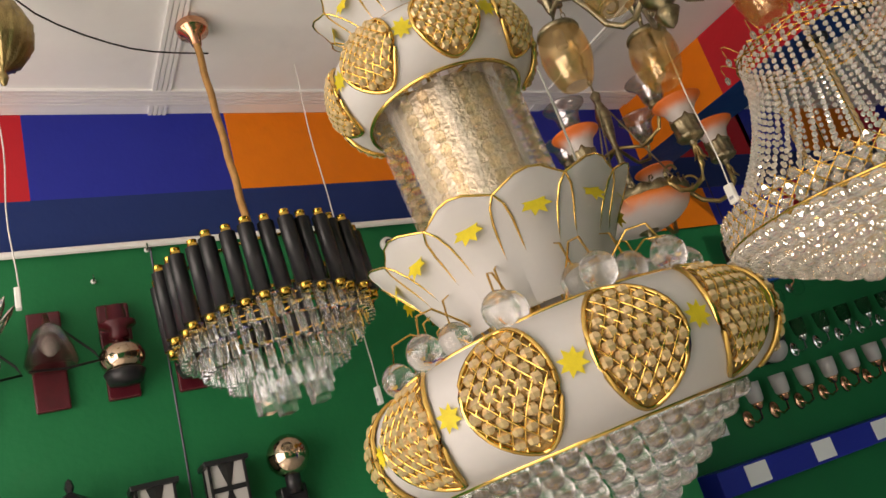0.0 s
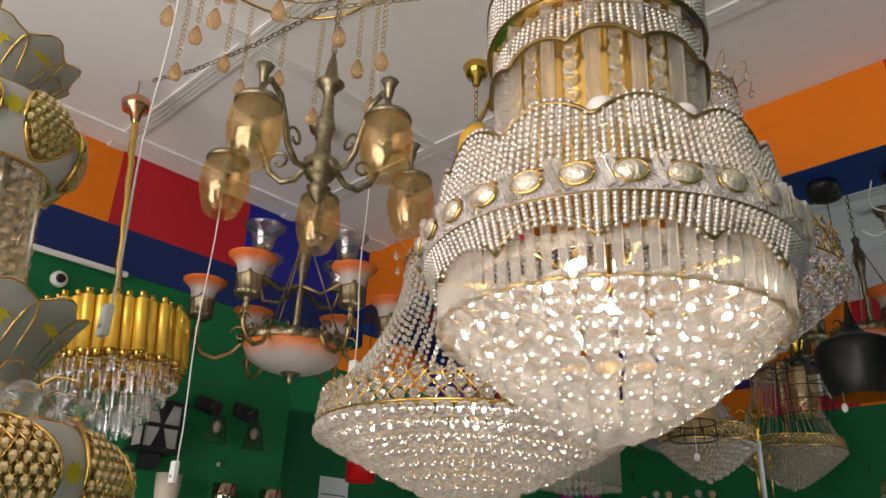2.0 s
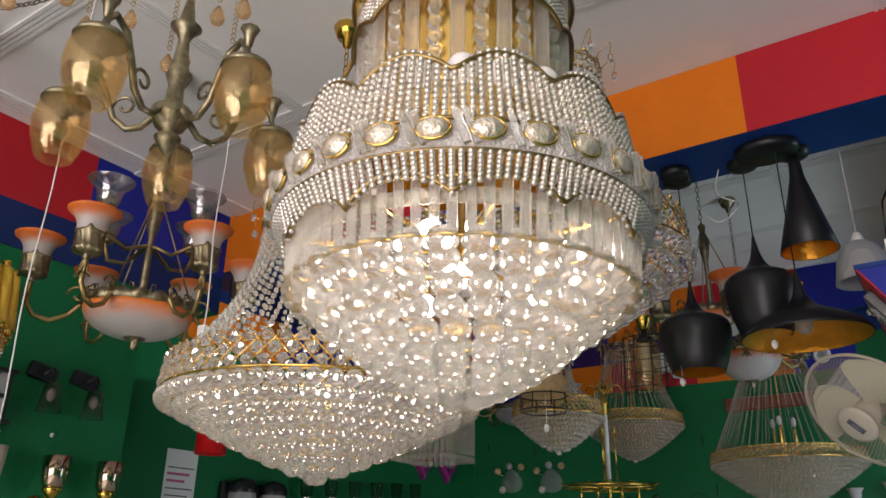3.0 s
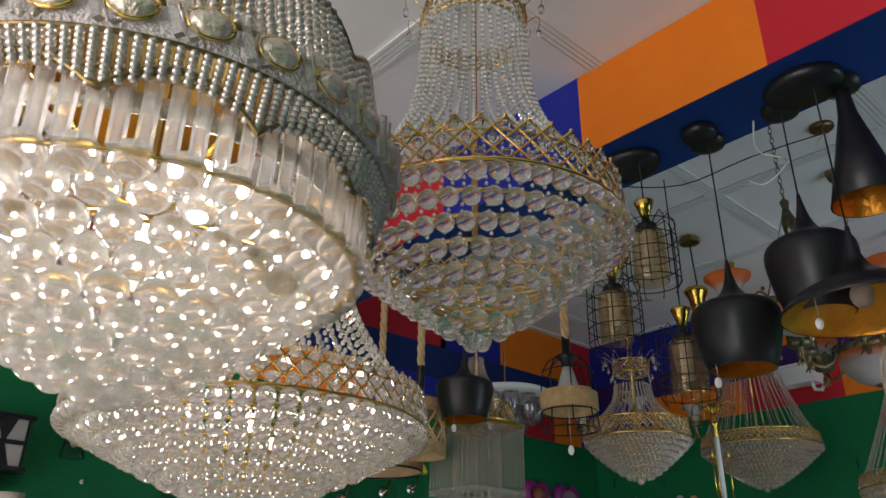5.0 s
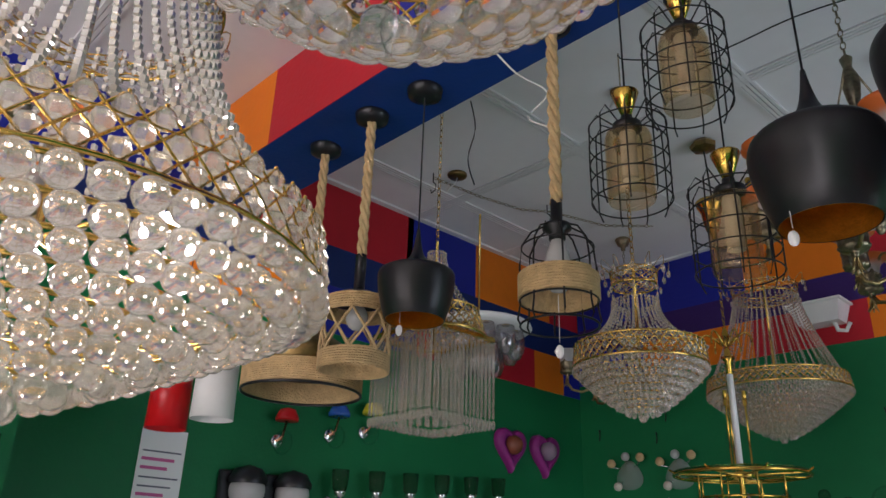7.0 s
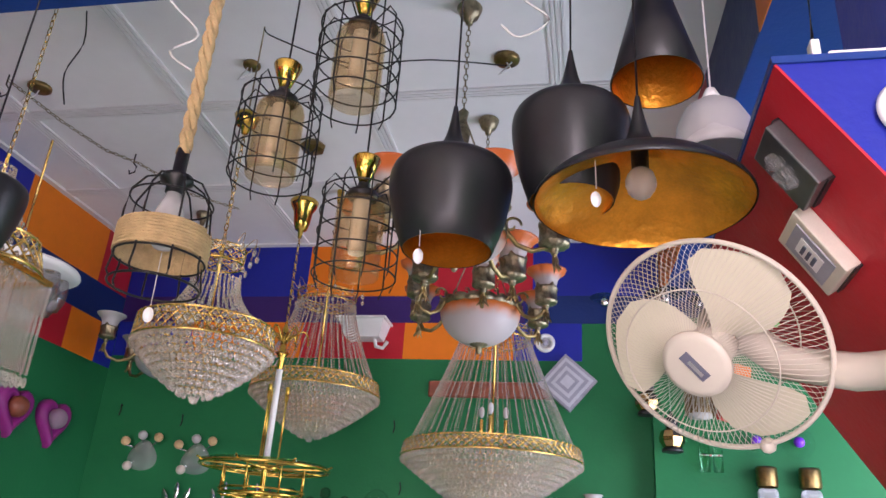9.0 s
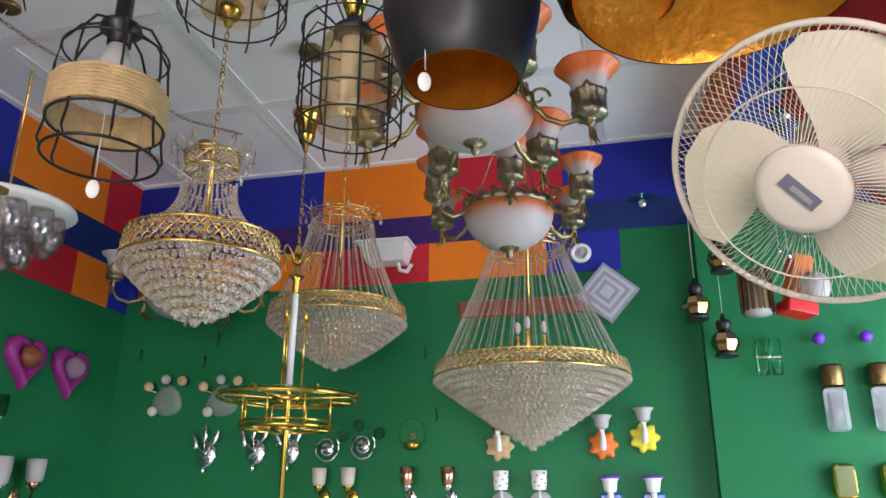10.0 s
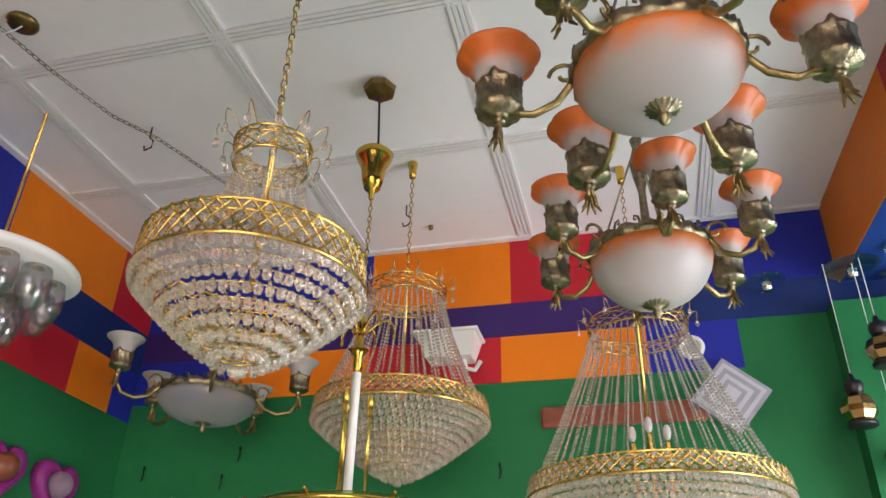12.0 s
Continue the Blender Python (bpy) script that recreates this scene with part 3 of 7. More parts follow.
def big_chandelier():
    z0 = 1.70
    ob = thing("crystal_chandelier", (2.72, -1.392, z0), "large lit crystal chandelier with scalloped pearl bands and ball bowl", "chandelier", "crystal chandeliers")
    L = lambda z: float(np.interp(z, [1.70, 1.862, 1.93, 2.03, 2.135, 2.34, 2.62, 3.05], [1.695, 1.837, 1.882, 1.95, 2.092, 2.319, 2.62, 3.05])) - z0
    ob.scale = (1.04, 1.04, 1.0)
    hang(L(H1), ob, L(2.62), chain=GOLD)
    wave = lambda n, h: (lambda a: (0.0, h * abs(math.sin(n * a / 2)) ** 0.8))

    def beaded_band(Rt, Rb, zt, zb, n, h, up):
        """Vertical strings of pearls, trimmed with a bronze wire that follows the scallops."""
        s = Shape()
        count = int(2 * math.pi * max(Rt, Rb) / 0.0108)
        for j in range(count):
            a = 2 * math.pi * j / count
            w = h * abs(math.sin(n * a / 2)) ** 0.8
            top, bot = (zt + w, zb) if up else (zt, zb - h + w)
            m = max(2, int((top - bot) / 0.0068))
            for k in range(m):
                f = (k + 0.5) / m
                R = Rb + (Rt - Rb) * f
                s.ball((R * math.cos(a), R * math.sin(a), L(bot + (top - bot) * f)), 0.0050, 6, 3, 0.85)
        tagged(part("pearl_band", s, PEARL_GLASS, ob, "band of close-set pearl strings"), kind="stuff")
        t = Shape()
        if up:
            t.ring(Rt + 0.002, L(zt), 0.0042, seg=160, sides=5, wave=wave(n, h)).ring(Rb, L(zb), 0.003, seg=80, sides=5)
        else:
            t.ring(Rt, L(zt), 0.003, seg=80, sides=5).ring(Rb + 0.002, L(zb - h), 0.0042, seg=160, sides=5, wave=wave(n, h))
        part("scalloped_trim", t, DARK_BRONZE, ob)

    beaded_band(0.232, 0.250, 2.108, 2.052, 12, 0.03, True)
    beaded_band(0.258, 0.243, 2.005, 1.965, 12, 0.035, False)
    s = Shape().lathe([(0.246, L(2.052)), (0.262, L(2.04)), (0.264, L(2.015)), (0.257, L(2.004))], (0, 0, 0), 80)
    part("ornament_band", s, PEARL, ob, "pearl covered middle band")
    for j in range(28):
        a = 2 * math.pi * j / 28
        c = Vector((0.268 * math.cos(a), 0.268 * math.sin(a), L(2.034)))
        u = Vector((-math.sin(a), math.cos(a), 0))
        part("oval_crystal", Shape().ball((0, 0, 0), 0.019, 12, 8, 0.74).moved(Matrix.Translation(c) @ Matrix.Rotation(a, 4, "Z") @ Matrix.Diagonal((0.42, 1, 1, 1))), OVAL_CUT, ob, "foil-backed oval crystal")
        part("bezel", Shape().tube([c + u * 0.0195 * math.cos(t) + Vector((0, 0, 0.0145 * math.sin(t))) for t in [0.4 * i for i in range(17)]], 0.0022, 5), GOLD, ob, "gold bezel")
        for d in (0.0, 0.045):
            b = a + math.pi / 28 + d - 0.02
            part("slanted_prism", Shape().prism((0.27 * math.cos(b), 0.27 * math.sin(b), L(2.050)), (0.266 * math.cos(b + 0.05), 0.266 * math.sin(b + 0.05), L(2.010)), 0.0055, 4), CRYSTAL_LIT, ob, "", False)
    for j in range(22):
        a = 2 * math.pi * (j + 0.5) / 22
        part("pearl_ball", Shape().ball((0.19 * math.cos(a), 0.19 * math.sin(a), L(2.135)), 0.021, 14, 9), PEARL_BALL, ob, "glossy white ball")
    for j in range(72):
        a = 2 * math.pi * j / 72
        part("prism", Shape().prism((0.236 * math.cos(a), 0.236 * math.sin(a), L(1.975)), (0.232 * math.cos(a), 0.232 * math.sin(a), L(1.868)), 0.0075, 4), CRYSTAL_LIT, ob, "", False)
    strung = []
    for j in range(30):
        a = 2 * math.pi * j / 30
        if j % 2:
            part("prism", Shape().prism((0.158 * math.cos(a), 0.158 * math.sin(a), L(2.34)), (0.15 * math.cos(a), 0.15 * math.sin(a), L(2.115)), 0.012, 4), CRYSTAL_LIT, ob, "", False)
        else:
            strung += [(0.152 * math.cos(a), 0.152 * math.sin(a), L(2.33 - 0.024 * k)) for k in range(9)]
    pieces("square_crystal", Shape().ball((0, 0, 0), 0.0125, 4, 4, 1.0), strung, CRYSTAL_LIT, ob)
    part("inner_sleeve", Shape().lathe([(0.135, L(2.1)), (0.14, L(2.34))], (0, 0, 0), 32), GOLD, ob, "gold inner sleeve")
    beaded_band(0.158, 0.165, 2.325, 2.285, 10, 0.02, False)
    beaded_band(0.17, 0.172, 2.40, 2.345, 10, 0.028, True)
    s = Shape().lathe([(0.15, L(2.34)), (0.170, L(2.343)), (0.172, L(2.352))], (0, 0, 0), 48)
    part("upper_plate", s, GOLD, ob)
    for j in range(18):
        a = 2 * math.pi * j / 18
        part("prism", Shape().prism((0.12 * math.cos(a), 0.12 * math.sin(a), L(2.56)), (0.13 * math.cos(a), 0.13 * math.sin(a), L(2.40)), 0.009, 4), CRYSTAL_LIT, ob, "", False)
    beaded_band(0.11, 0.14, 2.60, 2.555, 8, 0.02, True)
    part("stem", Shape().tube([(0, 0, L(2.64)), (0, 0, L(1.9))], 0.008, 8), GOLD, ob)
    f = Shape()
    for R, z in ((0.236, 1.975), (0.242, 1.968), (0.226, 1.868), (0.165, 1.835), (0.10, 1.785)):
        f.ring(R, L(z), 0.0022, seg=60)
    for j in range(8):
        a = math.pi * j / 4
        f.tube([(0.01 * math.cos(a), 0.01 * math.sin(a), L(1.97)), (0.24 * math.cos(a), 0.24 * math.sin(a), L(1.972))], 0.004, 5)
    part("lower_sleeve", Shape().lathe([(0.214, L(1.965)), (0.216, L(1.935)), (0.219, L(1.934)), (0.218, L(1.966))], (0, 0, 0), 64), OVAL_CUT, ob, "champagne sleeve behind the prisms")
    part("frame", f, GOLD, ob)
    spots = []
    for R, z in ((0.222, 1.862), (0.196, 1.848), (0.176, 1.822), (0.15, 1.80), (0.126, 1.776), (0.10, 1.756), (0.074, 1.738), (0.048, 1.722), (0.02, 1.71)):
        n = max(3, int(2 * math.pi * R / 0.0395))
        for j in range(n):
            a = 2 * math.pi * (j + R * 13) / n
            spots.append((R * math.cos(a), R * math.sin(a), L(z)))
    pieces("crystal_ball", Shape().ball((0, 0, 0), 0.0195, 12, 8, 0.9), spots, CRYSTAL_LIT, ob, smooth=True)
    for j in range(6):
        a = 2 * math.pi * j / 5
        q = 0.15 if j < 5 else 0.0
        part("bulb", Shape().ball((q * math.cos(a), q * math.sin(a), L(1.925)), 0.016, 12, 8, 1.2), BULB_LIT, ob, "lit warm white bulb")
        part("bulb_arm", Shape().tube([(q * math.cos(a), q * math.sin(a), L(1.94)), (q * math.cos(a), q * math.sin(a), L(1.972))], 0.006, 6), GOLD, ob)


big_chandelier()


def petal(R, z, a, w, h, tip, mat_edge, parent, name="petal"):
    """One curved glass petal, with its gold edge."""
    rows = []
    widths = (0.70, 0.74, 0.79, 0.84, 0.90, 0.95, 1.0, 1.0, 0.9, 0.62)
    for i, wf in enumerate(widths):
        f = (i / 9) if i < 8 else (0.955 if i == 8 else 1.0)
        f = min(f * 1.12, 0.93) if i < 8 else f
        wid = w * wf
        out = R + tip * f ** 1.8
        row = []
        for k in range(5):
            g = (k - 2) / 2
            x = out - 0.016 * g * g
            row.append(Vector((x * math.cos(a) - wid * g * math.sin(a), x * math.sin(a) + wid * g * math.cos(a), z + h * f - 0.010 * g * g * f)))
        rows.append(row)
    back = [[p * 1.0 + Vector((-0.004 * math.cos(a), -0.004 * math.sin(a), 0)) for p in r] for r in rows]
    s = Shape().quadgrid(rows, False).quadgrid([r[::-1] for r in back], False)
    ob = part(name, s, FROST, parent, "frosted white glass petal")
    loop = [r[0] for r in rows] + rows[-1][1:4] + [r[4] for r in rows[::-1]]
    part("gold_edge", Shape().tube(loop, 0.0022, 4), GOLD, ob)
    f = rows[6][2]
    c = Shape()
    n = Vector((math.cos(a), math.sin(a), 0.25)).normalized()
    u = Vector((-math.sin(a), math.cos(a), 0))
    w2 = n.cross(u)
    ids = []
    for k in range(16):
        r = 0.027 if k % 2 else 0.016
        c.v.append(tuple(f + n * 0.004 + (u * math.cos(k * math.pi / 8) + w2 * math.sin(k * math.pi / 8)) * r))
        ids.append(k)
    c.f.append(tuple(ids))
    c.f.append(tuple(ids[::-1]))
    part("flower_decal", c, YELLOW, ob, "yellow flower decal", False)


def oval_panel(R_of, z0, z1, a, half, parent):
    """Bulging gold net with beads, oval in outline, on the drum."""
    net, beads = Shape(), Shape()
    zm, hh = (z0 + z1) / 2, (z1 - z0) / 2
    outline = []
    for k in range(33):
        t = 2 * math.pi * k / 32
        z = zm + hh * 0.96 * math.sin(t)
        b = a + half * math.cos(t)
        R = R_of(z) + 0.006
        outline.append((R * math.cos(b), R * math.sin(b), z))
    net.tube(outline, 0.0042, 5)
    for d in (1, -1):
        for c in [x * 0.30 for x in range(-5, 6)]:
            line = []
            for k in range(21):
                u = -1 + k / 10
                v = c + d * u
                if u * u + v * v < 1:
                    z = zm + hh * 0.96 * v
                    b = a + half * u
                    R = R_of(z) + 0.010
                    line.append((R * math.cos(b), R * math.sin(b), z))
            if len(line) > 2:
                net.tube(line, 0.0016, 4)
    for i in range(-3, 4):
        for k in range(-5, 6):
            u, v = 0.33 * (i + 0.5 * (k % 2)), 0.19 * k
            if u * u + v * v < 0.86:
                z = zm + hh * 0.96 * v
                b = a + half * u
                R = R_of(z) + 0.005
                beads.ball((R * math.cos(b), R * math.sin(b), z), 0.0098, 6, 4)
    back = [[(zm, 0.0, 0.0)] * 24] + [[(zm + hh * 0.95 * q * math.sin(t), half * q * math.cos(t), 0) for t in [2 * math.pi * k / 24 for k in range(24)]] for q in (0.35, 0.7, 1.0)]
    patch = Shape().quadgrid([[((R_of(z) + 0.0035) * math.cos(a + b), (R_of(z) + 0.0035) * math.sin(a + b), z) for z, b, _ in row] for row in back])
    part("net_gap_shade", patch, NET_GAP_SHADE, parent, "brown gold patch painted as the shaded gaps in the net")
    part("gold_net", net, GOLD, parent, "oval gold net")
    tagged(part("net_bead", beads, NET_BEAD, parent, "crystals behind the gold net", False), kind="stuff")


FLORAL_TURN = 10.3 - math.degrees(Vector((-0.022, -0.04, 0.477)).to_track_quat("Z", "Y").to_matrix().to_euler().z)


def floral_chandelier():
    z0 = 1.50
    ob = thing("floral_chandelier", (1.875, -2.0, z0), "white glass chandelier with gold nets, petals and yellow flowers", "chandelier")
    lean = Vector((-0.022, -0.04, 0.477)).to_track_quat("Z", "Y").to_matrix().to_4x4()
    ob.matrix_world = Matrix.Translation((2.148, -2.063, 1.472)) @ lean @ pose(0, 0, 0, 0, 0, FLORAL_TURN) @ Matrix.Diagonal((0.775, 0.775, 0.748, 1))
    L = lambda z: z - z0
    hang((H1 - 1.472) / 0.748, ob, L(2.62), r=0.055)
    part("stem", Shape().tube([(0, 0, L(2.64)), (0, 0, L(1.58))], 0.011, 10), GOLD, ob)
    for (zc, hh, R, n, half, spin) in ((1.651, 0.09, 0.334, 12, 0.185, 0.0), (2.289, 0.072, 0.192, 8, 0.29, 0.286)):
        Rf = lambda z, zc=zc, hh=hh, R=R: R * (0.66 + 0.34 * math.sqrt(max(0.0, 1 - ((z - L(zc)) / (hh * 1.04)) ** 2)))
        prof = [(Rf(L(zc) + hh * math.sin(t)), L(zc) + hh * math.sin(t)) for t in [-1.57 + 3.14 * k / 14 for k in range(15)]]
        part("glass_drum", Shape().lathe(prof, (0, 0, 0), 64), FROST, ob, "white frosted glass drum")
        tr = Shape().ring(prof[0][0], prof[0][1], 0.004, seg=64).ring(prof[-1][0], prof[-1][1], 0.004, seg=64)
        part("gold_rim", tr, GOLD, ob)
        for j in range(n):
            a = 2 * math.pi * j / n + spin
            oval_panel(Rf, L(zc) - hh * 0.98, L(zc) + hh * 0.98, a, half, ob)
            b = a + math.pi / n
            c = Shape()
            n0 = Vector((math.cos(b), math.sin(b), 0))
            u = Vector((-math.sin(b), math.cos(b), 0))
            p = n0 * (Rf(L(zc)) + 0.004) + Vector((0, 0, L(zc)))
            for k in range(16):
                r = 0.021 if k % 2 else 0.012
                c.v.append(tuple(p + (u * math.cos(k * math.pi / 8) + Vector((0, 0, 1)) * math.sin(k * math.pi / 8)) * r))
            c.f += [tuple(range(16)), tuple(range(15, -1, -1))]
            part("flower_decal", c, YELLOW, ob, "yellow flower decal", False)
    strung = []
    for j in range(24):
        a = 2 * math.pi * j / 24
        R = 0.128
        if j % 3 == 0:
            part("prism", Shape().prism((R * math.cos(a), R * math.sin(a), L(2.235)), (R * math.cos(a) * 0.96, R * math.sin(a) * 0.96, L(1.915)), 0.012, 4), CRYSTAL, ob, "", False)
        else:
            strung += [(R * (1 - 0.004 * k) * math.cos(a), R * (1 - 0.004 * k) * math.sin(a), L(2.22 - 0.027 * k)) for k in range(12)]
    pieces("square_crystal", Shape().ball((0, 0, 0), 0.0132, 4, 4, 1.0), strung, CRYSTAL_WARM, ob)
    part("inner_sleeve", Shape().lathe([(0.095, L(1.90)), (0.10, L(2.23))], (0, 0, 0), 24), OVAL_CUT, ob, "warm mirrored sleeve")
    for j in range(12):
        petal(0.15, L(1.775), 2 * math.pi * j / 12, 0.066, 0.18, 0.092, GOLD, ob)
    for j in range(10):
        petal(0.085, L(2.36), 2 * math.pi * (j + 0.5) / 10, 0.050, 0.13, 0.085, GOLD, ob)
    for R, n, zz in ((0.255, 11, 1.81), (0.19, 11, 1.83)):
        for j in range(n):
            a = 2 * math.pi * (j + 0.25) / n
            u = Vector((math.cos(a), math.sin(a), 0))
            pts = [u * (0.10 + (R - 0.10) * math.sin(t)) + Vector((0, 0, L(1.745) + (zz - 1.72) * math.sin(t * 1.7))) for t in [0, 0.4, 0.8, 1.2, 1.57]]
            part("curved_wire", Shape().tube(pts, 0.002, 5), GOLD, ob)
            part("crystal_ball", Shape().ball(pts[-1] - Vector((0, 0, 0.02)), 0.027, 14, 10, 1.1), CRYSTAL, ob, "clear crystal ball")
    part("lower_plate", Shape().lathe([(0.02, L(1.765)), (0.17, L(1.762)), (0.172, L(1.753)), (0.02, L(1.75))], (0, 0, 0), 48), GOLD, ob)
    spots = []
    for R, z in ((0.238, 1.555), (0.21, 1.535), (0.178, 1.512), (0.146, 1.49), (0.112, 1.468), (0.078, 1.448), (0.04, 1.43)):
        n = int(2 * math.pi * R / 0.038) + 1
        for j in range(n):
            a = 2 * math.pi * (j + R * 7) / n
            spots.append((R * math.cos(a), R * math.sin(a), L(z)))
    pieces("crystal_ball", Shape().ball((0, 0, 0), 0.017, 10, 7, 1.2), spots, CRYSTAL, ob, smooth=True)


floral_chandelier()


def tube_ring(at, canopy_at, top, z_top, z_bot, z_low, R, tube_mat, cap_mat, label, n, pole_mat, tr):
    """Ring of upright tubes over tiers of crystal prisms, on a twisted pole."""
    ob = thing("tube_chandelier", (*at, z_low), label, "chandelier", "tube chandeliers")
    axis = Vector((canopy_at[0] - at[0], canopy_at[1] - at[1], top - z_low))
    ob.matrix_world = Matrix.Translation((*at, z_low)) @ axis.to_track_quat("Z", "Y").to_matrix().to_4x4()
    L = lambda z: z - z_low
    part("canopy", Shape().lathe([(0.0, -0.09), (0.014, -0.09), (0.02, -0.06), (0.045, -0.045), (0.05, -0.02), (0.03, 0.0), (0.0, 0.0)], (0, 0, L(top)), 20), COPPER, ob, "copper bell canopy")
    if top < H1:
        part("hook", Shape().tube([(0, 0, L(H1) + 0.003), (0, 0, L(top) + 0.03), (0.012, 0, L(top) + 0.015), (0, 0, L(top) - 0.005)], 0.003, 5), ANTIQUE, ob)
    pts = []
    for k in range(40):
        f = k / 39
        pts.append((0.0015 * math.cos(f * 40), 0.0015 * math.sin(f * 40), L(top) - 0.085 + (L(z_bot) - L(top) + 0.085) * f))
    part("pole", Shape().tube(pts, 0.011, 7), pole_mat, ob, "twisted wrapped pole")
    for j in range(n):
        a = 2 * math.pi * j / n
        d = 0.012 * ((j % 2) - 0.5)
        u = Vector((math.cos(a), math.sin(a), 0))
        p = u * (R + d)
        part("tube", Shape().tube([p + Vector((0, 0, L(z_bot))), p + Vector((0, 0, L(z_top)))], tr, 8), tube_mat, ob)
        for zz, s in ((L(z_top), 1), (L(z_bot), -1)):
            part("tube_cap", Shape().tube([p + Vector((0, 0, zz)), p + Vector((0, 0, zz + s * 0.02))], tr * 0.62, 8), cap_mat, ob)
    f = Shape().ring(R - 0.02, L(z_top) - 0.03, 0.004).ring(R - 0.02, L(z_bot) + 0.02, 0.004).ring(R * 0.6, L(z_bot), 0.003)
    for j in range(6):
        a = math.pi * j / 3
        f.tube([(0, 0, L(z_bot) + 0.02), ((R - 0.02) * math.cos(a), (R - 0.02) * math.sin(a), L(z_bot) + 0.02)], 0.004, 5)
    part("frame", f, cap_mat, ob)
    spots = []
    for k, (q, zz) in enumerate(((0.95, z_bot - 0.03), (0.78, z_bot - 0.075), (0.58, z_bot - 0.12), (0.36, z_bot - 0.165))):
        m = int(2 * math.pi * R * q / 0.034)
        for j in range(m):
            a = 2 * math.pi * j / m
            spots.append((R * q * math.cos(a), R * q * math.sin(a), L(zz)))
    pieces("prism", Shape().prism((0, 0, 0.03), (0, 0, -0.028), 0.011, 6), spots, CRYSTAL, ob)
    m = 5
    pieces("cube_drop", Shape().prism((0, 0, 0.03), (0, 0, -0.03), 0.028, 4), [(R * 0.3 * math.cos(2 * math.pi * j / m), R * 0.3 * math.sin(2 * math.pi * j / m), L(z_low) + 0.03) for j in range(m)], CRYSTAL, ob)


tube_ring((1.035, -2.067), (1.0, -2.127), H1, 2.235, 2.06, 1.835, 0.258, BLACK, BRASS, "black tube ring chandelier with clear crystal tiers", 34, BROWN_ROPE, 0.0205)
tube_ring((1.10, -1.415), (1.0, -1.49), H1 - 0.07, 2.19, 2.04, 1.86, 0.195, SATIN_GOLD, BRASS, "golden tube ring chandelier with clear crystal tiers", 36, GOLD, 0.0185)


def amber_chandelier():
    z0 = 2.33
    ob = thing("arm_chandelier", (2.02, -1.43, z0 - 0.07), "antique brass chandelier with five hanging amber glass shades", "chandelier")
    L = lambda z: z - z0
    hang(L(H1) + 0.07, ob, L(2.74), canopy=ANTIQUE, chain=ANTIQUE)
    prof = [(0.0, 2.335), (0.012, 2.345), (0.02, 2.36), (0.028, 2.375), (0.014, 2.388), (0.03, 2.40), (0.04, 2.42), (0.042, 2.44), (0.02, 2.46), (0.016, 2.50), (0.024, 2.53), (0.016, 2.57), (0.012, 2.62), (0.02, 2.64), (0.034, 2.655), (0.018, 2.67), (0.01, 2.72), (0.0, 2.75)]
    part("stem", Shape().lathe([(r, L(z)) for r, z in prof], (0, 0, 0), 18), ANTIQUE, ob, "turned antique brass stem")
    for k in range(5):
        a = radians(143 + 72 * k)
        u = Vector((math.cos(a), math.sin(a), 0))
        z = Vector((0, 0, 1))
        pts = [u * r + z * L(h) for r, h in ((0.035, 2.43), (0.06, 2.40), (0.09, 2.395), (0.12, 2.42), (0.14, 2.47), (0.165, 2.52), (0.20, 2.535), (0.22, 2.51), (0.225, 2.475))]
        arm = part("arm", Shape().tube(pts, 0.0075, 7), ANTIQUE, ob)
        part("scroll", Shape().tube([u * (0.10 + 0.026 * math.cos(t) * (1 - t / 9)) + z * (L(2.45) + 0.026 * math.sin(t) * (1 - t / 9)) for t in [0.5 * i for i in range(13)]], 0.004, 5), ANTIQUE, arm)
        part("leaf_finial", Shape().lathe([(0.002, 0.0), (0.008, 0.01), (0.012, 0.035), (0.02, 0.05), (0.003, 0.052)], tuple(u * 0.222 + z * L(2.505)), 8), ANTIQUE, arm)
        c = tuple(u * 0.225 + z * L(2.47))
        part("shade_cap", Shape().lathe([(0.0, 0.012), (0.02, 0.01), (0.046, -0.004), (0.05, -0.014), (0.046, -0.018), (0.0, -0.006)], c, 20, lambda a, r, zz: (0.002 * math.sin(10 * a) * (r > 0.03), 0)), ANTIQUE, arm)
        out = [(0.046, -0.016), (0.054, -0.04), (0.057, -0.07), (0.053, -0.10), (0.044, -0.13), (0.036, -0.148), (0.030, -0.152)]
        prof2 = out + [(r - 0.003, zz + 0.001) for r, zz in out[::-1]]
        part("glass_shade", Shape().lathe(prof2, c, 24), GLASS_AMBER, arm, "amber tinted glass shade")
        part("bulb_holder", Shape().tube([Vector(c), Vector(c) - z * 0.05], 0.013, 8), ANTIQUE, arm)
        part("bulb", Shape().ball((c[0], c[1], c[2] - 0.08), 0.014, 10, 6, 1.6), GLASS_CLEAR, arm)


amber_chandelier()


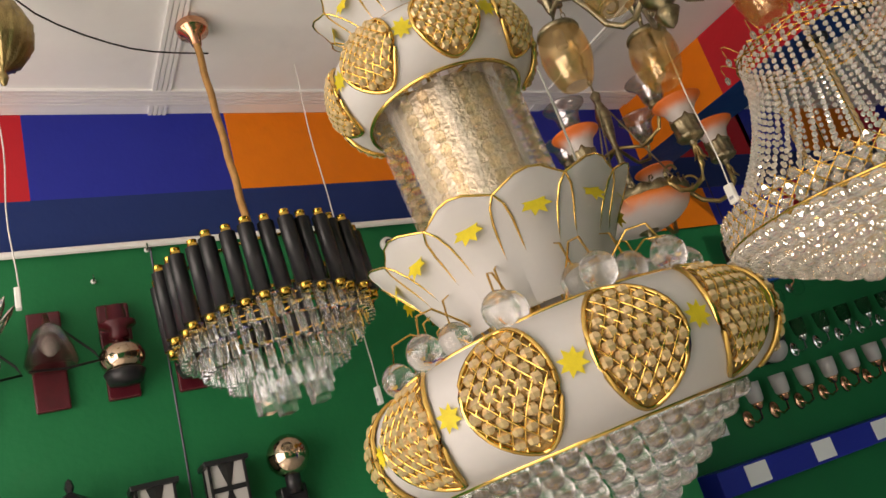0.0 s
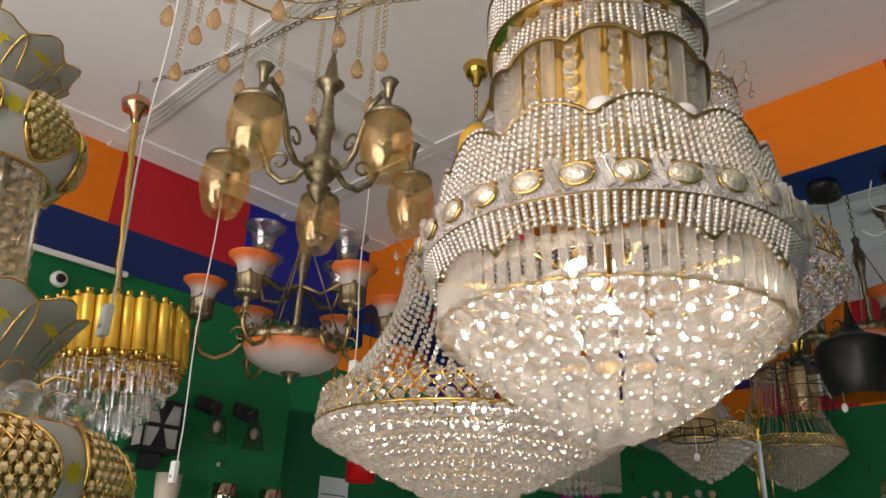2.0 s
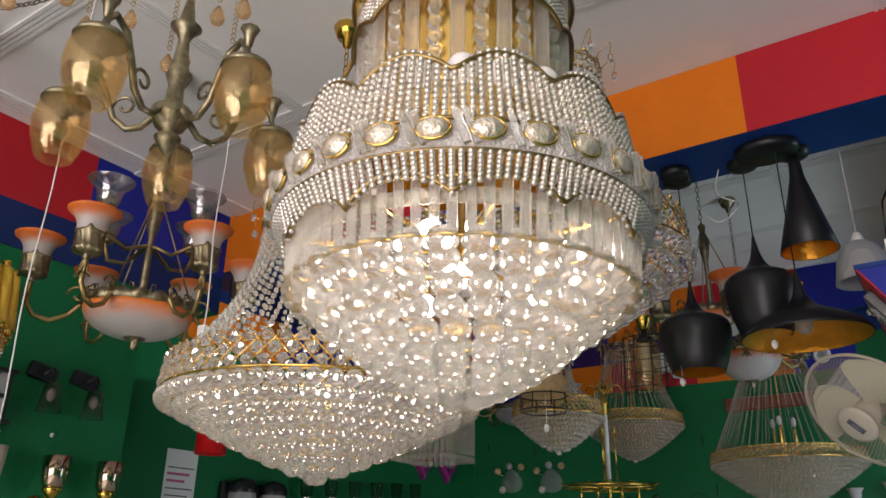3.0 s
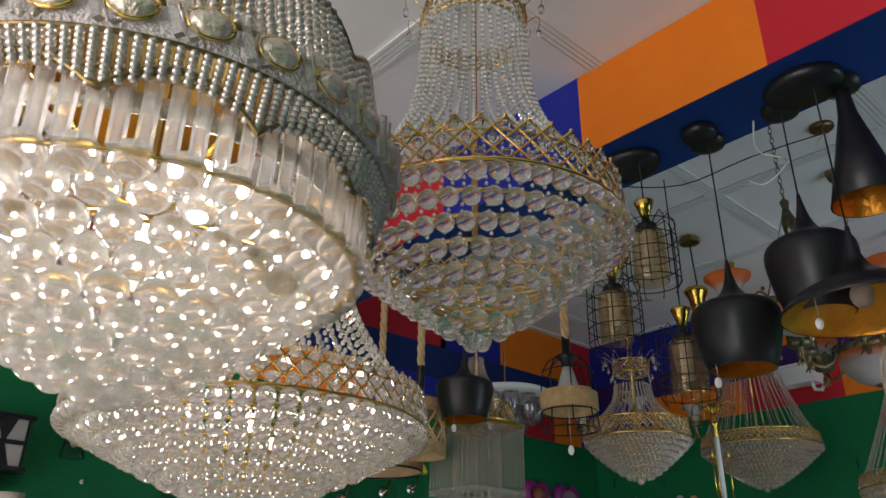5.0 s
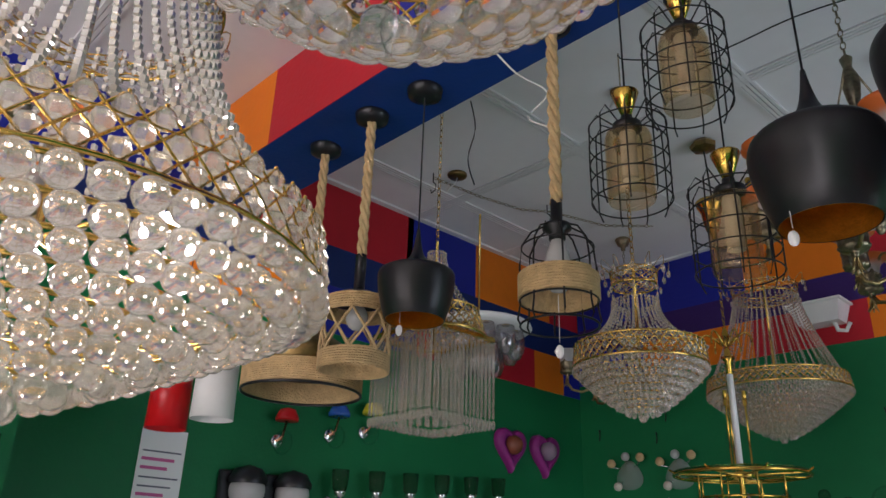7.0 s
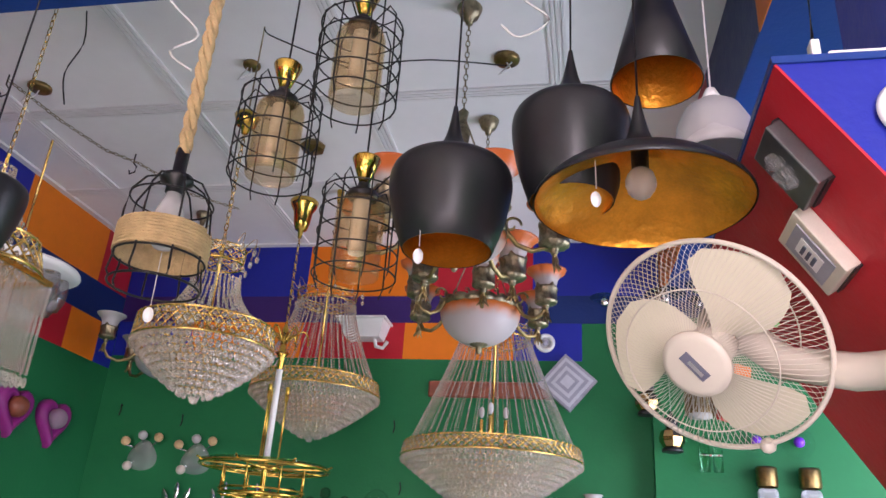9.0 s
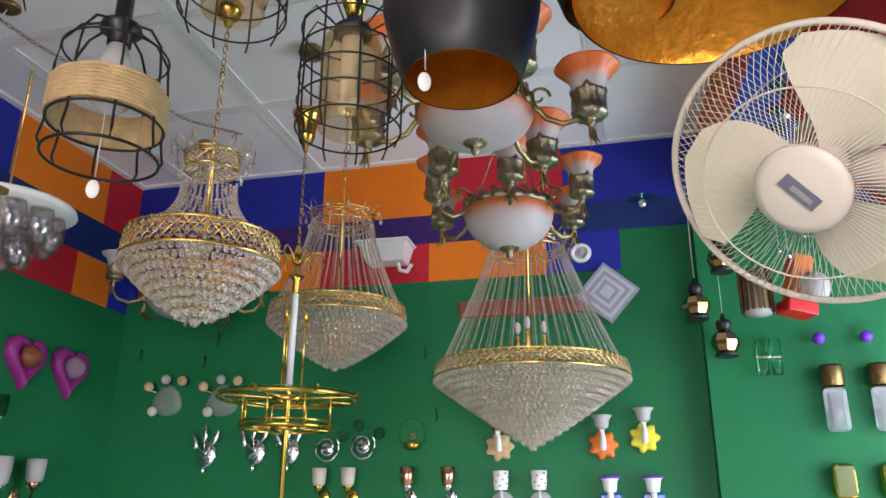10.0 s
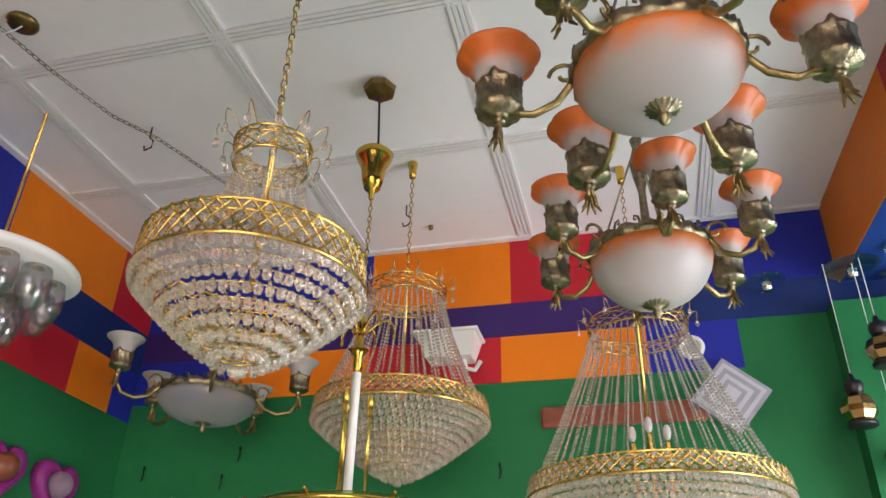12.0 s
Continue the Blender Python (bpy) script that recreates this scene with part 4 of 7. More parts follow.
def flared_cup(c, parent, s=1.0, mat=None, scallop=0.0, h=0.088, lobes=6):
    """Bell of frosted glass; the rim rolls outwards in soft lobes."""
    out = [(0.016, 0.0), (0.030, 0.004), (0.036, 0.018), (0.038, 0.036), (0.041, 0.050), (0.047, 0.062), (0.056, 0.072), (0.065, 0.079), (0.070, 0.084), (0.071, h)]
    prof = [(r * s, z * s) for r, z in out] + [((r - 0.004) * s, z * s - 0.001) for r, z in out[::-1]]

    def w(a, r, z):
        f = max(0.0, z / (h * s)) ** 3
        k = abs(math.cos(lobes * a / 2)) ** 0.7 - 0.6
        return (0.0055 * s * k * f, -0.003 * s * k * f) if scallop else (0, 0)
    ob = part("glass_cup", Shape().lathe(prof, (0, 0, 0), 84, w), mat or SHADE_CUP, parent, "frosted glass cup" if mat else "frosted cup with orange rim")
    ob.location = c
    return ob


def holder(c, parent, s=1.0):
    """Embossed drum with a leafy crown edge."""
    prof = [(0.0, -0.046), (0.007, -0.046), (0.012, -0.038), (0.009, -0.034), (0.016, -0.03), (0.034, -0.026), (0.039, -0.020), (0.040, -0.014), (0.037, -0.011), (0.038, 0.004), (0.0375, 0.022), (0.040, 0.026), (0.0405, 0.031), (0.038, 0.036), (0.030, 0.034)]

    def w(a, r, z):
        rim = max(0.0, (z / s - 0.015) / 0.02) if z > 0.015 * s else 0.0
        return (0.0016 * s * math.sin(12 * a + 60 * z) * (r > 0.03 * s), 0.012 * s * rim * max(0.0, math.cos(4 * a)) ** 2)
    ob = part("cup_holder", Shape().lathe([(r * s, z * s) for r, z in prof], (0, 0, 0), 48, w), ANTIQUE, parent, "embossed antique brass holder")
    ob.location = c
    return ob


def bowl_chandelier(at, z_bot, z_rim, R, arms, r_arm, z_cup, label, s, top, stem_top, scallop=0.0, upper=0, r_up=0.2, z_up=0.0, turn=0.0, white=False):
    ob = thing("bowl_chandelier", (*at, z_bot), label, "chandelier", "white glass chandeliers" if white else "orange glass chandeliers", turn)
    L = lambda z: z - z_bot
    z = Vector((0, 0, 1))
    hang(L(top), ob, L(stem_top), canopy=ANTIQUE, chain=ANTIQUE)
    prof = [(0.004, L(z_bot) + 0.02)]
    for k in range(10):
        t = math.pi / 2 * k / 9
        prof.append((R * math.sin(t) + 0.004, L(z_rim) - (z_rim - z_bot - 0.03) * math.cos(t)))
    prof += [(r * 0.96, q + 0.004) for r, q in prof[::-1]]
    b = Shape().lathe([(r, q - L(z_rim)) for r, q in prof], (0, 0, 0), 40)
    bo = part("glass_bowl", b, DUST_GLASS if white else SHADE_BOWL, ob, "frosted glass bowl" if white else "frosted glass bowl with orange rim")
    bo.location = (0, 0, L(z_rim))
    part("finial", Shape().lathe([(0.0, -0.03), (0.007, -0.026), (0.013, -0.014), (0.009, -0.004), (0.024, 0.002), (0.038, 0.012), (0.042, 0.02), (0.03, 0.028), (0.0, 0.03)], (0, 0, 0.024), 64, lambda a, r, q: (0.0022 * math.cos(16 * a) * (r > 0.02), 0)), ANTIQUE, ob, "fluted rosette finial")
    curls = Shape()
    for k in range(18):
        a = 2 * math.pi * k / 18
        u, v = Vector((math.cos(a), math.sin(a), 0)), Vector((-math.sin(a), math.cos(a), 0))
        side = 1 if k % 2 else -1
        curls.tube([u * R * 1.03 + v * side * x + z * (L(z_rim) + q) for x, q in ((0.0, 0.01), (0.006, 0.025), (0.002, 0.04), (-0.007, 0.043), (-0.009, 0.034), (-0.003, 0.031))], 0.0034, 5, (1.3, 1.2, 1.0, 0.9, 0.8, 0.9))
    part("gallery_scroll", curls, ANTIQUE, ob, "leafy scrolls standing on the rim")
    part("rim_gallery", Shape().lathe([(R * 0.98, L(z_rim) - 0.004), (R * 1.05, L(z_rim)), (R * 1.05, L(z_rim) + 0.018), (R * 0.9, L(z_rim) + 0.022)], (0, 0, 0), 72, lambda a, r, q: (0.004 * math.sin(18 * a), 0.012 * abs(math.sin(9 * a)) * (q > L(z_rim) + 0.01))), ANTIQUE, ob, "pierced antique brass gallery")
    part("stem", Shape().lathe([(0.004, L(z_rim)), (0.014, L(z_rim) + 0.03), (0.01, L(stem_top) - 0.2), (0.02, L(stem_top) - 0.15), (0.026, L(stem_top) - 0.10), (0.012, L(stem_top) - 0.05), (0.018, L(stem_top) - 0.02), (0.0, L(stem_top))], (0, 0, 0), 16), ANTIQUE, ob)
    for k in range(3):
        a = 2 * math.pi * k / 3
        part("stay", Shape().tube([(0.012 * math.cos(a), 0.012 * math.sin(a), L(stem_top) - 0.06), (R * math.cos(a), R * math.sin(a), L(z_rim) + 0.02)], 0.003, 5), ANTIQUE, ob)
    for k in range(arms):
        a = 2 * math.pi * k / arms
        u = Vector((math.cos(a), math.sin(a), 0))
        zc, zr = L(z_cup), L(z_rim)
        pts = [u * (R * 1.02) + z * (zr + 0.01), u * (R + (r_arm - R) * 0.25) + z * (zr - 0.035), u * (R + (r_arm - R) * 0.55) + z * (zr - 0.055), u * (R + (r_arm - R) * 0.85) + z * (zr - 0.045), u * r_arm + z * (zr - 0.01), u * r_arm + z * (zc - 0.045 * s)]
        arm = part("arm", Shape().tube(pts, 0.0075, 7), ANTIQUE_LIGHT, ob)
        part("scroll", Shape().tube([u * (R * 1.12 + 0.03 * math.cos(t) * (1 - t / 9)) + z * (zr + 0.03 + 0.03 * math.sin(t) * (1 - t / 9)) for t in [0.5 * i for i in range(13)]], 0.0045, 5), ANTIQUE_LIGHT, arm)
        for q in range(5):
            d = a + (q - 2) * 0.8
            v = Vector((math.cos(d), math.sin(d), 0))
            b = u * r_arm + z * (zc - 0.045 * s)
            part("leaf", Shape().tube([b + v * 0.004, b + v * 0.009 - z * 0.02, b + v * 0.011 - z * 0.036, b + v * 0.022 - z * 0.05], 0.0042, 5, (0.8, 1.2, 1.0, 0.4)), ANTIQUE_LIGHT, arm)
        holder(u * r_arm + z * zc, arm, s)
        flared_cup(u * r_arm + z * (zc + 0.012 * s), arm, s, FROST if white else None, scallop)
    for k in range(upper):
        a = 2 * math.pi * (k + 0.5) / upper
        u = Vector((math.cos(a), math.sin(a), 0))
        pts = [u * 0.015 + z * L(z_up - 0.06), u * r_up * 0.5 + z * L(z_up - 0.10), u * r_up * 0.9 + z * L(z_up - 0.08), u * r_up + z * L(z_up - 0.03)]
        arm = part("upper_arm", Shape().tube(pts, 0.006, 7), ANTIQUE_LIGHT, ob)
        holder(u * r_up + z * L(z_up), arm, 0.6)
        cup = flared_cup(u * r_up + z * (L(z_up) + 0.0), arm, 0.95, CUT_CUP)
        cup["label"] = "clear cut glass cup"
    return ob


ANTIQUE_LIGHT = material("rubbed_antique_brass", (0.36, 0.27, 0.12), 0.32, 1.0, 40, 0.35, 0.3, 120)
bowl_chandelier((1.262, -0.925), 2.075, 2.188, 0.155, 6, 0.305, 2.285, "antique brass chandelier with orange-rimmed cups and bowl", 1.0, H1, 2.63, upper=4, r_up=0.19, z_up=2.46, turn=56)
bowl_chandelier((2.462, 1.045), 2.375, 2.49, 0.15, 6, 0.295, 2.475, "large antique brass chandelier with scalloped orange cups", 1.15, H2, 2.95, 0.004, turn=0)
bowl_chandelier((2.44, 1.755), 2.325, 2.49, 0.152, 6, 0.275, 2.515, "antique brass chandelier with scalloped orange cups and bowl", 1.05, H2, 2.9, 0.004, upper=0, turn=40)


# ---- pendants under the cross beam ----
def ceiling_rose(parent, z, r=0.05, mat=BLACK):
    part("canopy", Shape().lathe([(0.0, -0.028), (r * 0.5, -0.028), (r * 0.95, -0.02), (r, -0.004), (r, 0.0), (0.0, 0.0)], (0, 0, z), 24), mat, parent)


def tag_on(at, z_top, z_bot):
    """Price tag on a thread."""
    ob = thing("price_tag", (at[0], at[1], z_bot), "white oval paper price tag on a thread", "tag", "price tags")
    part("thread", Shape().tube([(0, 0, z_top - z_bot), (0.001, 0, 0.03)], 0.0009, 4), CORD, ob)
    s = Shape().lathe([(0.0, -0.0008), (0.011, -0.0008), (0.011, 0.0008), (0.0, 0.0008)], (0, 0, 0), 16, None, 1.0)
    s.moved(pose(0, 0, 0.012, 90, 0, 25) @ Matrix.Diagonal((0.8, 1.25, 1, 1)))
    part("paper", s, PAPER, ob)


def wire_from(parent, z0, z1, r=0.0022, mat=WIRE_BLACK):
    part("cord", Shape().tube([(0, 0, z0), (0, 0, z1)], r, 6), mat, parent)


def shade_pendant(at, profile, label, inner=GOLD_LEAF, bulb_z=None, group="black pendant lamps"):
    """Spun metal shade; profile from the apex down, outer side; heights in the world."""
    zb = profile[-1][1]
    ob = thing("pendant_lamp", (*at, zb), label, "pendant lamp", group)
    top = SOF - zb
    ceiling_rose(ob, top)
    wire_from(ob, top - 0.02, profile[0][1] - zb)
    out = [(r, z - zb) for r, z in profile]
    part("shade", Shape().lathe(out + [(out[-1][0] - 0.0015, out[-1][1] - 0.001)], (0, 0, 0), 48), BLACK, ob, "matt black shade")
    inn = [(max(0.001, r - 0.0035), z - 0.0005 if i == len(out) - 1 else z - 0.003) for i, (r, z) in enumerate(out)]
    part("lining", Shape().lathe(inn, (0, 0, 0), 48), inner, ob, "gold leaf lining")
    if bulb_z is None:
        return ob
    bz = bulb_z - zb
    part("bulb_socket", Shape().tube([(0, 0, bz + 0.08), (0, 0, bz + 0.022)], 0.015, 10), BLACK, ob)
    # duller glass than the other white bulbs, to put the dish's shade on it
    part("bulb", Shape().ball((0, 0, bz), 0.026, 14, 9, 1.15), DUST_GLASS, ob, "glass bulb dulled for the shade inside the dish")
    return ob


def rounded(pts, n=4):
    """Smooth a lathe profile."""
    out = [pts[0]]
    for i in range(1, len(pts) - 1):
        a, b, c = pts[i - 1], pts[i], pts[i + 1]
        for k in range(n):
            t = (k + 0.5) / n
            p = [(1 - t) ** 2 * (a[j] + b[j]) / 2 + 2 * t * (1 - t) * b[j] + t * t * (b[j] + c[j]) / 2 for j in (0, 1)]
            out.append(tuple(p))
    return out + [pts[-1]]


shade_pendant((2.608, 0.197), rounded([(0.004, 2.375), (0.010, 2.33), (0.02, 2.29), (0.05, 2.255), (0.104, 2.24), (0.118, 2.205), (0.104, 2.13), (0.082, 2.069)]), "black bowl pendant lamp with gold lining")
shade_pendant((2.828, 0.196), rounded([(0.004, 2.49), (0.009, 2.455), (0.02, 2.405), (0.045, 2.37), (0.098, 2.35), (0.113, 2.32), (0.10, 2.235), (0.076, 2.16)]), "tall black bowl pendant lamp with gold lining")
shade_pendant((1.64, 0.14), rounded([(0.004, 2.33), (0.009, 2.29), (0.018, 2.25), (0.05, 2.225), (0.092, 2.215), (0.10, 2.20), (0.092, 2.14), (0.075, 2.085)]), "small black bowl pendant lamp with gold lining")
shade_pendant((2.945, 0.128), rounded([(0.004, 2.33), (0.010, 2.29), (0.022, 2.235), (0.06, 2.20), (0.14, 2.165), (0.178, 2.128), (0.180, 2.118)]), "wide black dish pendant lamp with gold lining", GOLD_LEAF, 2.158)
shade_pendant((2.987, 0.20), [(0.004, 2.735), (0.017, 2.73), (0.019, 2.70), (0.023, 2.66), (0.055, 2.53), (0.086, 2.408)], "black cone pendant lamp with gold lining")
tag_on((2.575, 0.12), 2.10, 2.015)
tag_on((2.10, 0.12), 2.04, 1.91)
tag_on((1.63, 0.10), 2.12, 2.04)
tag_on((2.87, 0.05), 2.16, 2.078)
ob = thing("bell_pendant", (3.11, 0.36, 2.33), "white frosted glass bell pendant on a pale cord", "pendant lamp")
bell = [(0.012, 0.14), (0.03, 0.135), (0.055, 0.115), (0.072, 0.08), (0.08, 0.03), (0.086, 0.0)]
part("shade", Shape().lathe(bell + [(r - 0.003, q) for r, q in bell[::-1]], (0, 0, 0), 36), FROST, ob, "white frosted glass bell")
part("cap", Shape().lathe([(0.0, 0.17), (0.01, 0.168), (0.018, 0.15), (0.02, 0.136), (0.0, 0.134)], (0, 0, 0), 18), WHITE, ob)
part("cord", Shape().tube([(0, 0, 0.165), (0, 0, H2 - 2.33)], 0.0022, 6), CORD, ob)
# the long black plates on the soffit that carry the cone and bowls
for x, w in ((2.38, 0.20), (2.62, 0.10), (2.92, 0.20)):
    s = Shape().lathe([(0.0, SOF - 0.03), (w * 0.46, SOF - 0.03), (w * 0.5, SOF - 0.018), (w * 0.5, SOF - 0.002), (0.0, SOF - 0.002)], (x, 0.13, 0), 28, None, 0.8 if w > 0.15 else 1.0)
    tagged(link("lamp_base", s, BLACK), "round black lamp base under the beam", "lamp base", "lamp bases")

def rope(parent, z0, z1):
    s = Shape()
    for ph in (0, 2.09, 4.19):
        n = int(abs(z1 - z0) / 0.008)
        s.tube([(0.0075 * math.cos(ph + 0.42 * k), 0.0075 * math.sin(ph + 0.42 * k), z0 + (z1 - z0) * k / n) for k in range(n + 1)], 0.0078, 6)
    part("rope", s, ROPE, parent, "thick twisted jute rope")


def rope_wound(parent, R, z0, z1, mat=None):
    """Drum wound with one long cord."""
    n = max(3, int((z1 - z0) / 0.0058))
    turn = 36
    pts = [(R * math.cos(2 * math.pi * k / turn), R * math.sin(2 * math.pi * k / turn), z0 + (z1 - z0) * k / (n * turn)) for k in range(n * turn + 1)]
    s = Shape().tube(pts, 0.0033, 5)
    part("drum_core", Shape().lathe([(R - 0.004, z0), (R - 0.004, z1)], (0, 0, 0), 40), mat or ROPE, parent)
    part("cord_drum", s, mat or ROPE, parent, "drum wound with jute cord")


def rope_cage_lamp():
    zb = 1.985
    ob = thing("rope_pendant", (2.075, 0.155, zb), "jute rope pendant lamp with wire cage and white bulb", "pendant lamp", "rope pendants")
    L = lambda z: z - zb
    ceiling_rose(ob, L(SOF))
    rope(ob, L(SOF) - 0.02, L(2.265))
    part("socket", Shape().lathe([(0.0, L(2.275)), (0.013, L(2.275)), (0.013, L(2.22)), (0.03, L(2.215)), (0.032, L(2.205)), (0.018, L(2.195)), (0.018, L(2.18)), (0.0, L(2.178))], (0, 0, 0), 20), BLACK, ob)
    for k in range(8):
        a = 2 * math.pi * k / 8
        pts = [(r * math.cos(a), r * math.sin(a), L(z)) for r, z in ((0.03, 2.21), (0.055, 2.198), (0.076, 2.165), (0.081, 2.12), (0.081, 2.03), (0.086, 2.0), (0.08, 1.988))]
        part("cage_wire", Shape().tube(pts, 0.0022, 5), WIRE_BLACK, ob)
    for R, z, r in ((0.081, 1.987, 0.0024), (0.077, 2.16, 0.0018), (0.082, 2.04, 0.0022)):
        part("cage_ring", Shape().ring(R, L(z), r), WIRE_BLACK, ob)
    rope_wound(ob, 0.083, L(2.043), L(2.098))
    part("bulb", Shape().lathe([(0.0, 2.178 - zb), (0.014, L(2.178)), (0.026, L(2.14)), (0.034, L(2.11)), (0.03, L(2.08)), (0.016, L(2.064)), (0.0, L(2.06))], (0, 0, 0), 20), BULB, ob)


rope_cage_lamp()


def rope_cross_lamp():
    zb = 1.975
    ob = thing("rope_pendant", (1.43, 0.12, zb), "jute rope pendant lamp with criss-cross cord cage", "pendant lamp", "rope pendants")
    L = lambda z: z - zb
    ceiling_rose(ob, L(SOF))
    rope(ob, L(SOF) - 0.02, L(2.30))
    part("socket", Shape().tube([(0, 0, L(2.31)), (0, 0, L(2.20))], 0.015, 12), BLACK, ob)
    rope_wound(ob, 0.088, L(2.135), L(2.175))
    rope_wound(ob, 0.092, L(1.985), L(2.03))
    for k in range(8):
        a = 2 * math.pi * k / 8
        for d in (1, -1):
            pts = [((0.092 - 0.004 * f) * math.cos(a + d * f * 0.785), (0.092 - 0.004 * f) * math.sin(a + d * f * 0.785), L(2.03) + 0.105 * f) for f in [i / 5 for i in range(6)]]
            part("cross_cord", Shape().tube(pts, 0.0038, 6), ROPE, ob)
    part("top_plate", Shape().lathe([(0.01, L(2.20)), (0.05, L(2.195)), (0.086, L(2.176))], (0, 0, 0), 24), BLACK, ob)
    part("bulb", Shape().ball((0, 0, L(2.13)), 0.03, 12, 8, 1.2), BULB, ob)


rope_cross_lamp()


def drum_lamp():
    zb = 1.955
    ob = thing("rope_pendant", (1.17, 0.14, zb), "wide drum pendant lamp wound with jute cord", "pendant lamp", "rope pendants")
    L = lambda z: z - zb
    ceiling_rose(ob, L(SOF))
    rope(ob, L(SOF) - 0.02, L(2.26))
    part("neck", Shape().lathe([(0.0, L(2.27)), (0.014, L(2.27)), (0.016, L(2.18)), (0.04, L(2.15)), (0.13, L(2.095)), (0.165, L(2.03)), (0.16, L(2.03)), (0.12, L(2.088))], (0, 0, 0), 32), DARK_BRONZE, ob)
    rope_wound(ob, 0.168, L(1.97), L(2.03))
    part("rim", Shape().ring(0.168, L(1.965), 0.004), BLACK, ob)
    part("bulb", Shape().ball((0, 0, L(2.06)), 0.03, 12, 8, 1.2), BULB, ob)


drum_lamp()


def wire_cage_lamp(at, zt, label):
    """zt: top of the cone cap."""
    zb = zt - 0.268
    ob = thing("cage_pendant", (*at, zb), label, "pendant lamp", "wire cage pendants", 20)
    L = lambda z: z - zb
    wire_from(ob, L(SOF) - 0.03, 0.26)
    part("cone_cap", Shape().lathe([(0.0, 0.268), (0.028, 0.268), (0.029, 0.265), (0.010, 0.212), (0.0, 0.21)], (0, 0, 0), 24), BRASS, ob, "polished brass cone")
    part("collar", Shape().lathe([(0.012, 0.21), (0.014, 0.195), (0.03, 0.19), (0.031, 0.178), (0.02, 0.172), (0.0, 0.172)], (0, 0, 0), 24), BLACK, ob)
    out = [(0.03, 0.176), (0.044, 0.168), (0.048, 0.155), (0.048, 0.018), (0.046, 0.012)]
    part("glass_cylinder", Shape().lathe(out + [(r - 0.0025, z) for r, z in out[::-1]], (0, 0, 0), 32), GLASS_SMOKED_AMBER, ob, "amber tinted glass cylinder")
    part("bulb", Shape().tube([(0, 0, 0.17), (0, 0, 0.06)], 0.017, 12), BULB, ob)
    for k in range(9):
        a = 2 * math.pi * k / 9
        pts = [(r * math.cos(a), r * math.sin(a), z) for r, z in ((0.028, 0.19), (0.062, 0.215), (0.078, 0.19), (0.08, 0.10), (0.079, 0.01), (0.07, -0.012))]
        part("cage_wire", Shape().tube(pts, 0.0017, 5), WIRE_BLACK, ob)
    for z in (0.012, 0.055, 0.098, 0.141, 0.182):
        part("cage_ring", Shape().ring(0.0795, z, 0.0017, seg=32, sides=5), WIRE_BLACK, ob)
    return ob


GLASS_SMOKED_AMBER = lustre("smoky_amber_cylinder_glass", (1.0, 0.95, 0.85), (0.82, 0.64, 0.40), 0.13)
wire_cage_lamp((2.265, 0.155), 2.465, "black wire cage pendant with brass cone and amber cylinder")
wire_cage_lamp((2.43, 0.108), 2.592, "black wire cage pendant hung highest of three")
wire_cage_lamp((2.42, 0.255), 2.30, "black wire cage pendant hung lowest of three")


def waterfall():
    zb = 1.86
    ob = thing("waterfall_chandelier", (1.465, 0.37, zb), "square crystal waterfall chandelier with gold lattice top", "chandelier")
    ob.scale = (0.74, 0.74, 1.0)
    L = lambda z: z - zb
    hang(L(H2), ob, L(2.40))
    part("stem", Shape().tube([(0, 0, L(2.42)), (0, 0, L(2.1))], 0.006, 8), GOLD, ob)
    lattice(ob, 0.20, 0.17, L(2.125), L(2.20), 26, True, GOLD, CRYSTAL_DUSTY)
    strands(ob, 0.16, L(2.19), 0.035, L(2.38), 20, 0.005, CRYSTAL_DUSTY)
    part("square_frame", Shape().box((-0.165, -0.165, L(2.115)), (0.165, -0.158, L(2.128))).box((-0.165, 0.158, L(2.115)), (0.165, 0.165, L(2.128))).box((-0.165, -0.158, L(2.1155)), (-0.158, 0.158, L(2.1275))).box((0.158, -0.158, L(2.1155)), (0.165, 0.158, L(2.1275))), GOLD, ob, "", False)
    spots = []
    for k in range(17):
        q = -0.161 + 0.322 * k / 16
        spots += [(q, -0.161, L(2.0)), (q, 0.161, L(2.0)), (-0.161, q, L(2.0)), (0.161, q, L(2.0))]
    for k in range(22):
        a = 2 * math.pi * k / 22
        spots.append((0.115 * math.cos(a), 0.115 * math.sin(a), L(1.99)))
    pieces("crystal_rod", Shape().prism((0, 0, 0.11), (0, 0, -0.10), 0.0065, 4).ball((0, 0, -0.118), 0.009, 6, 4, 1.5), spots, CRYSTAL_DUSTY, ob)


waterfall()


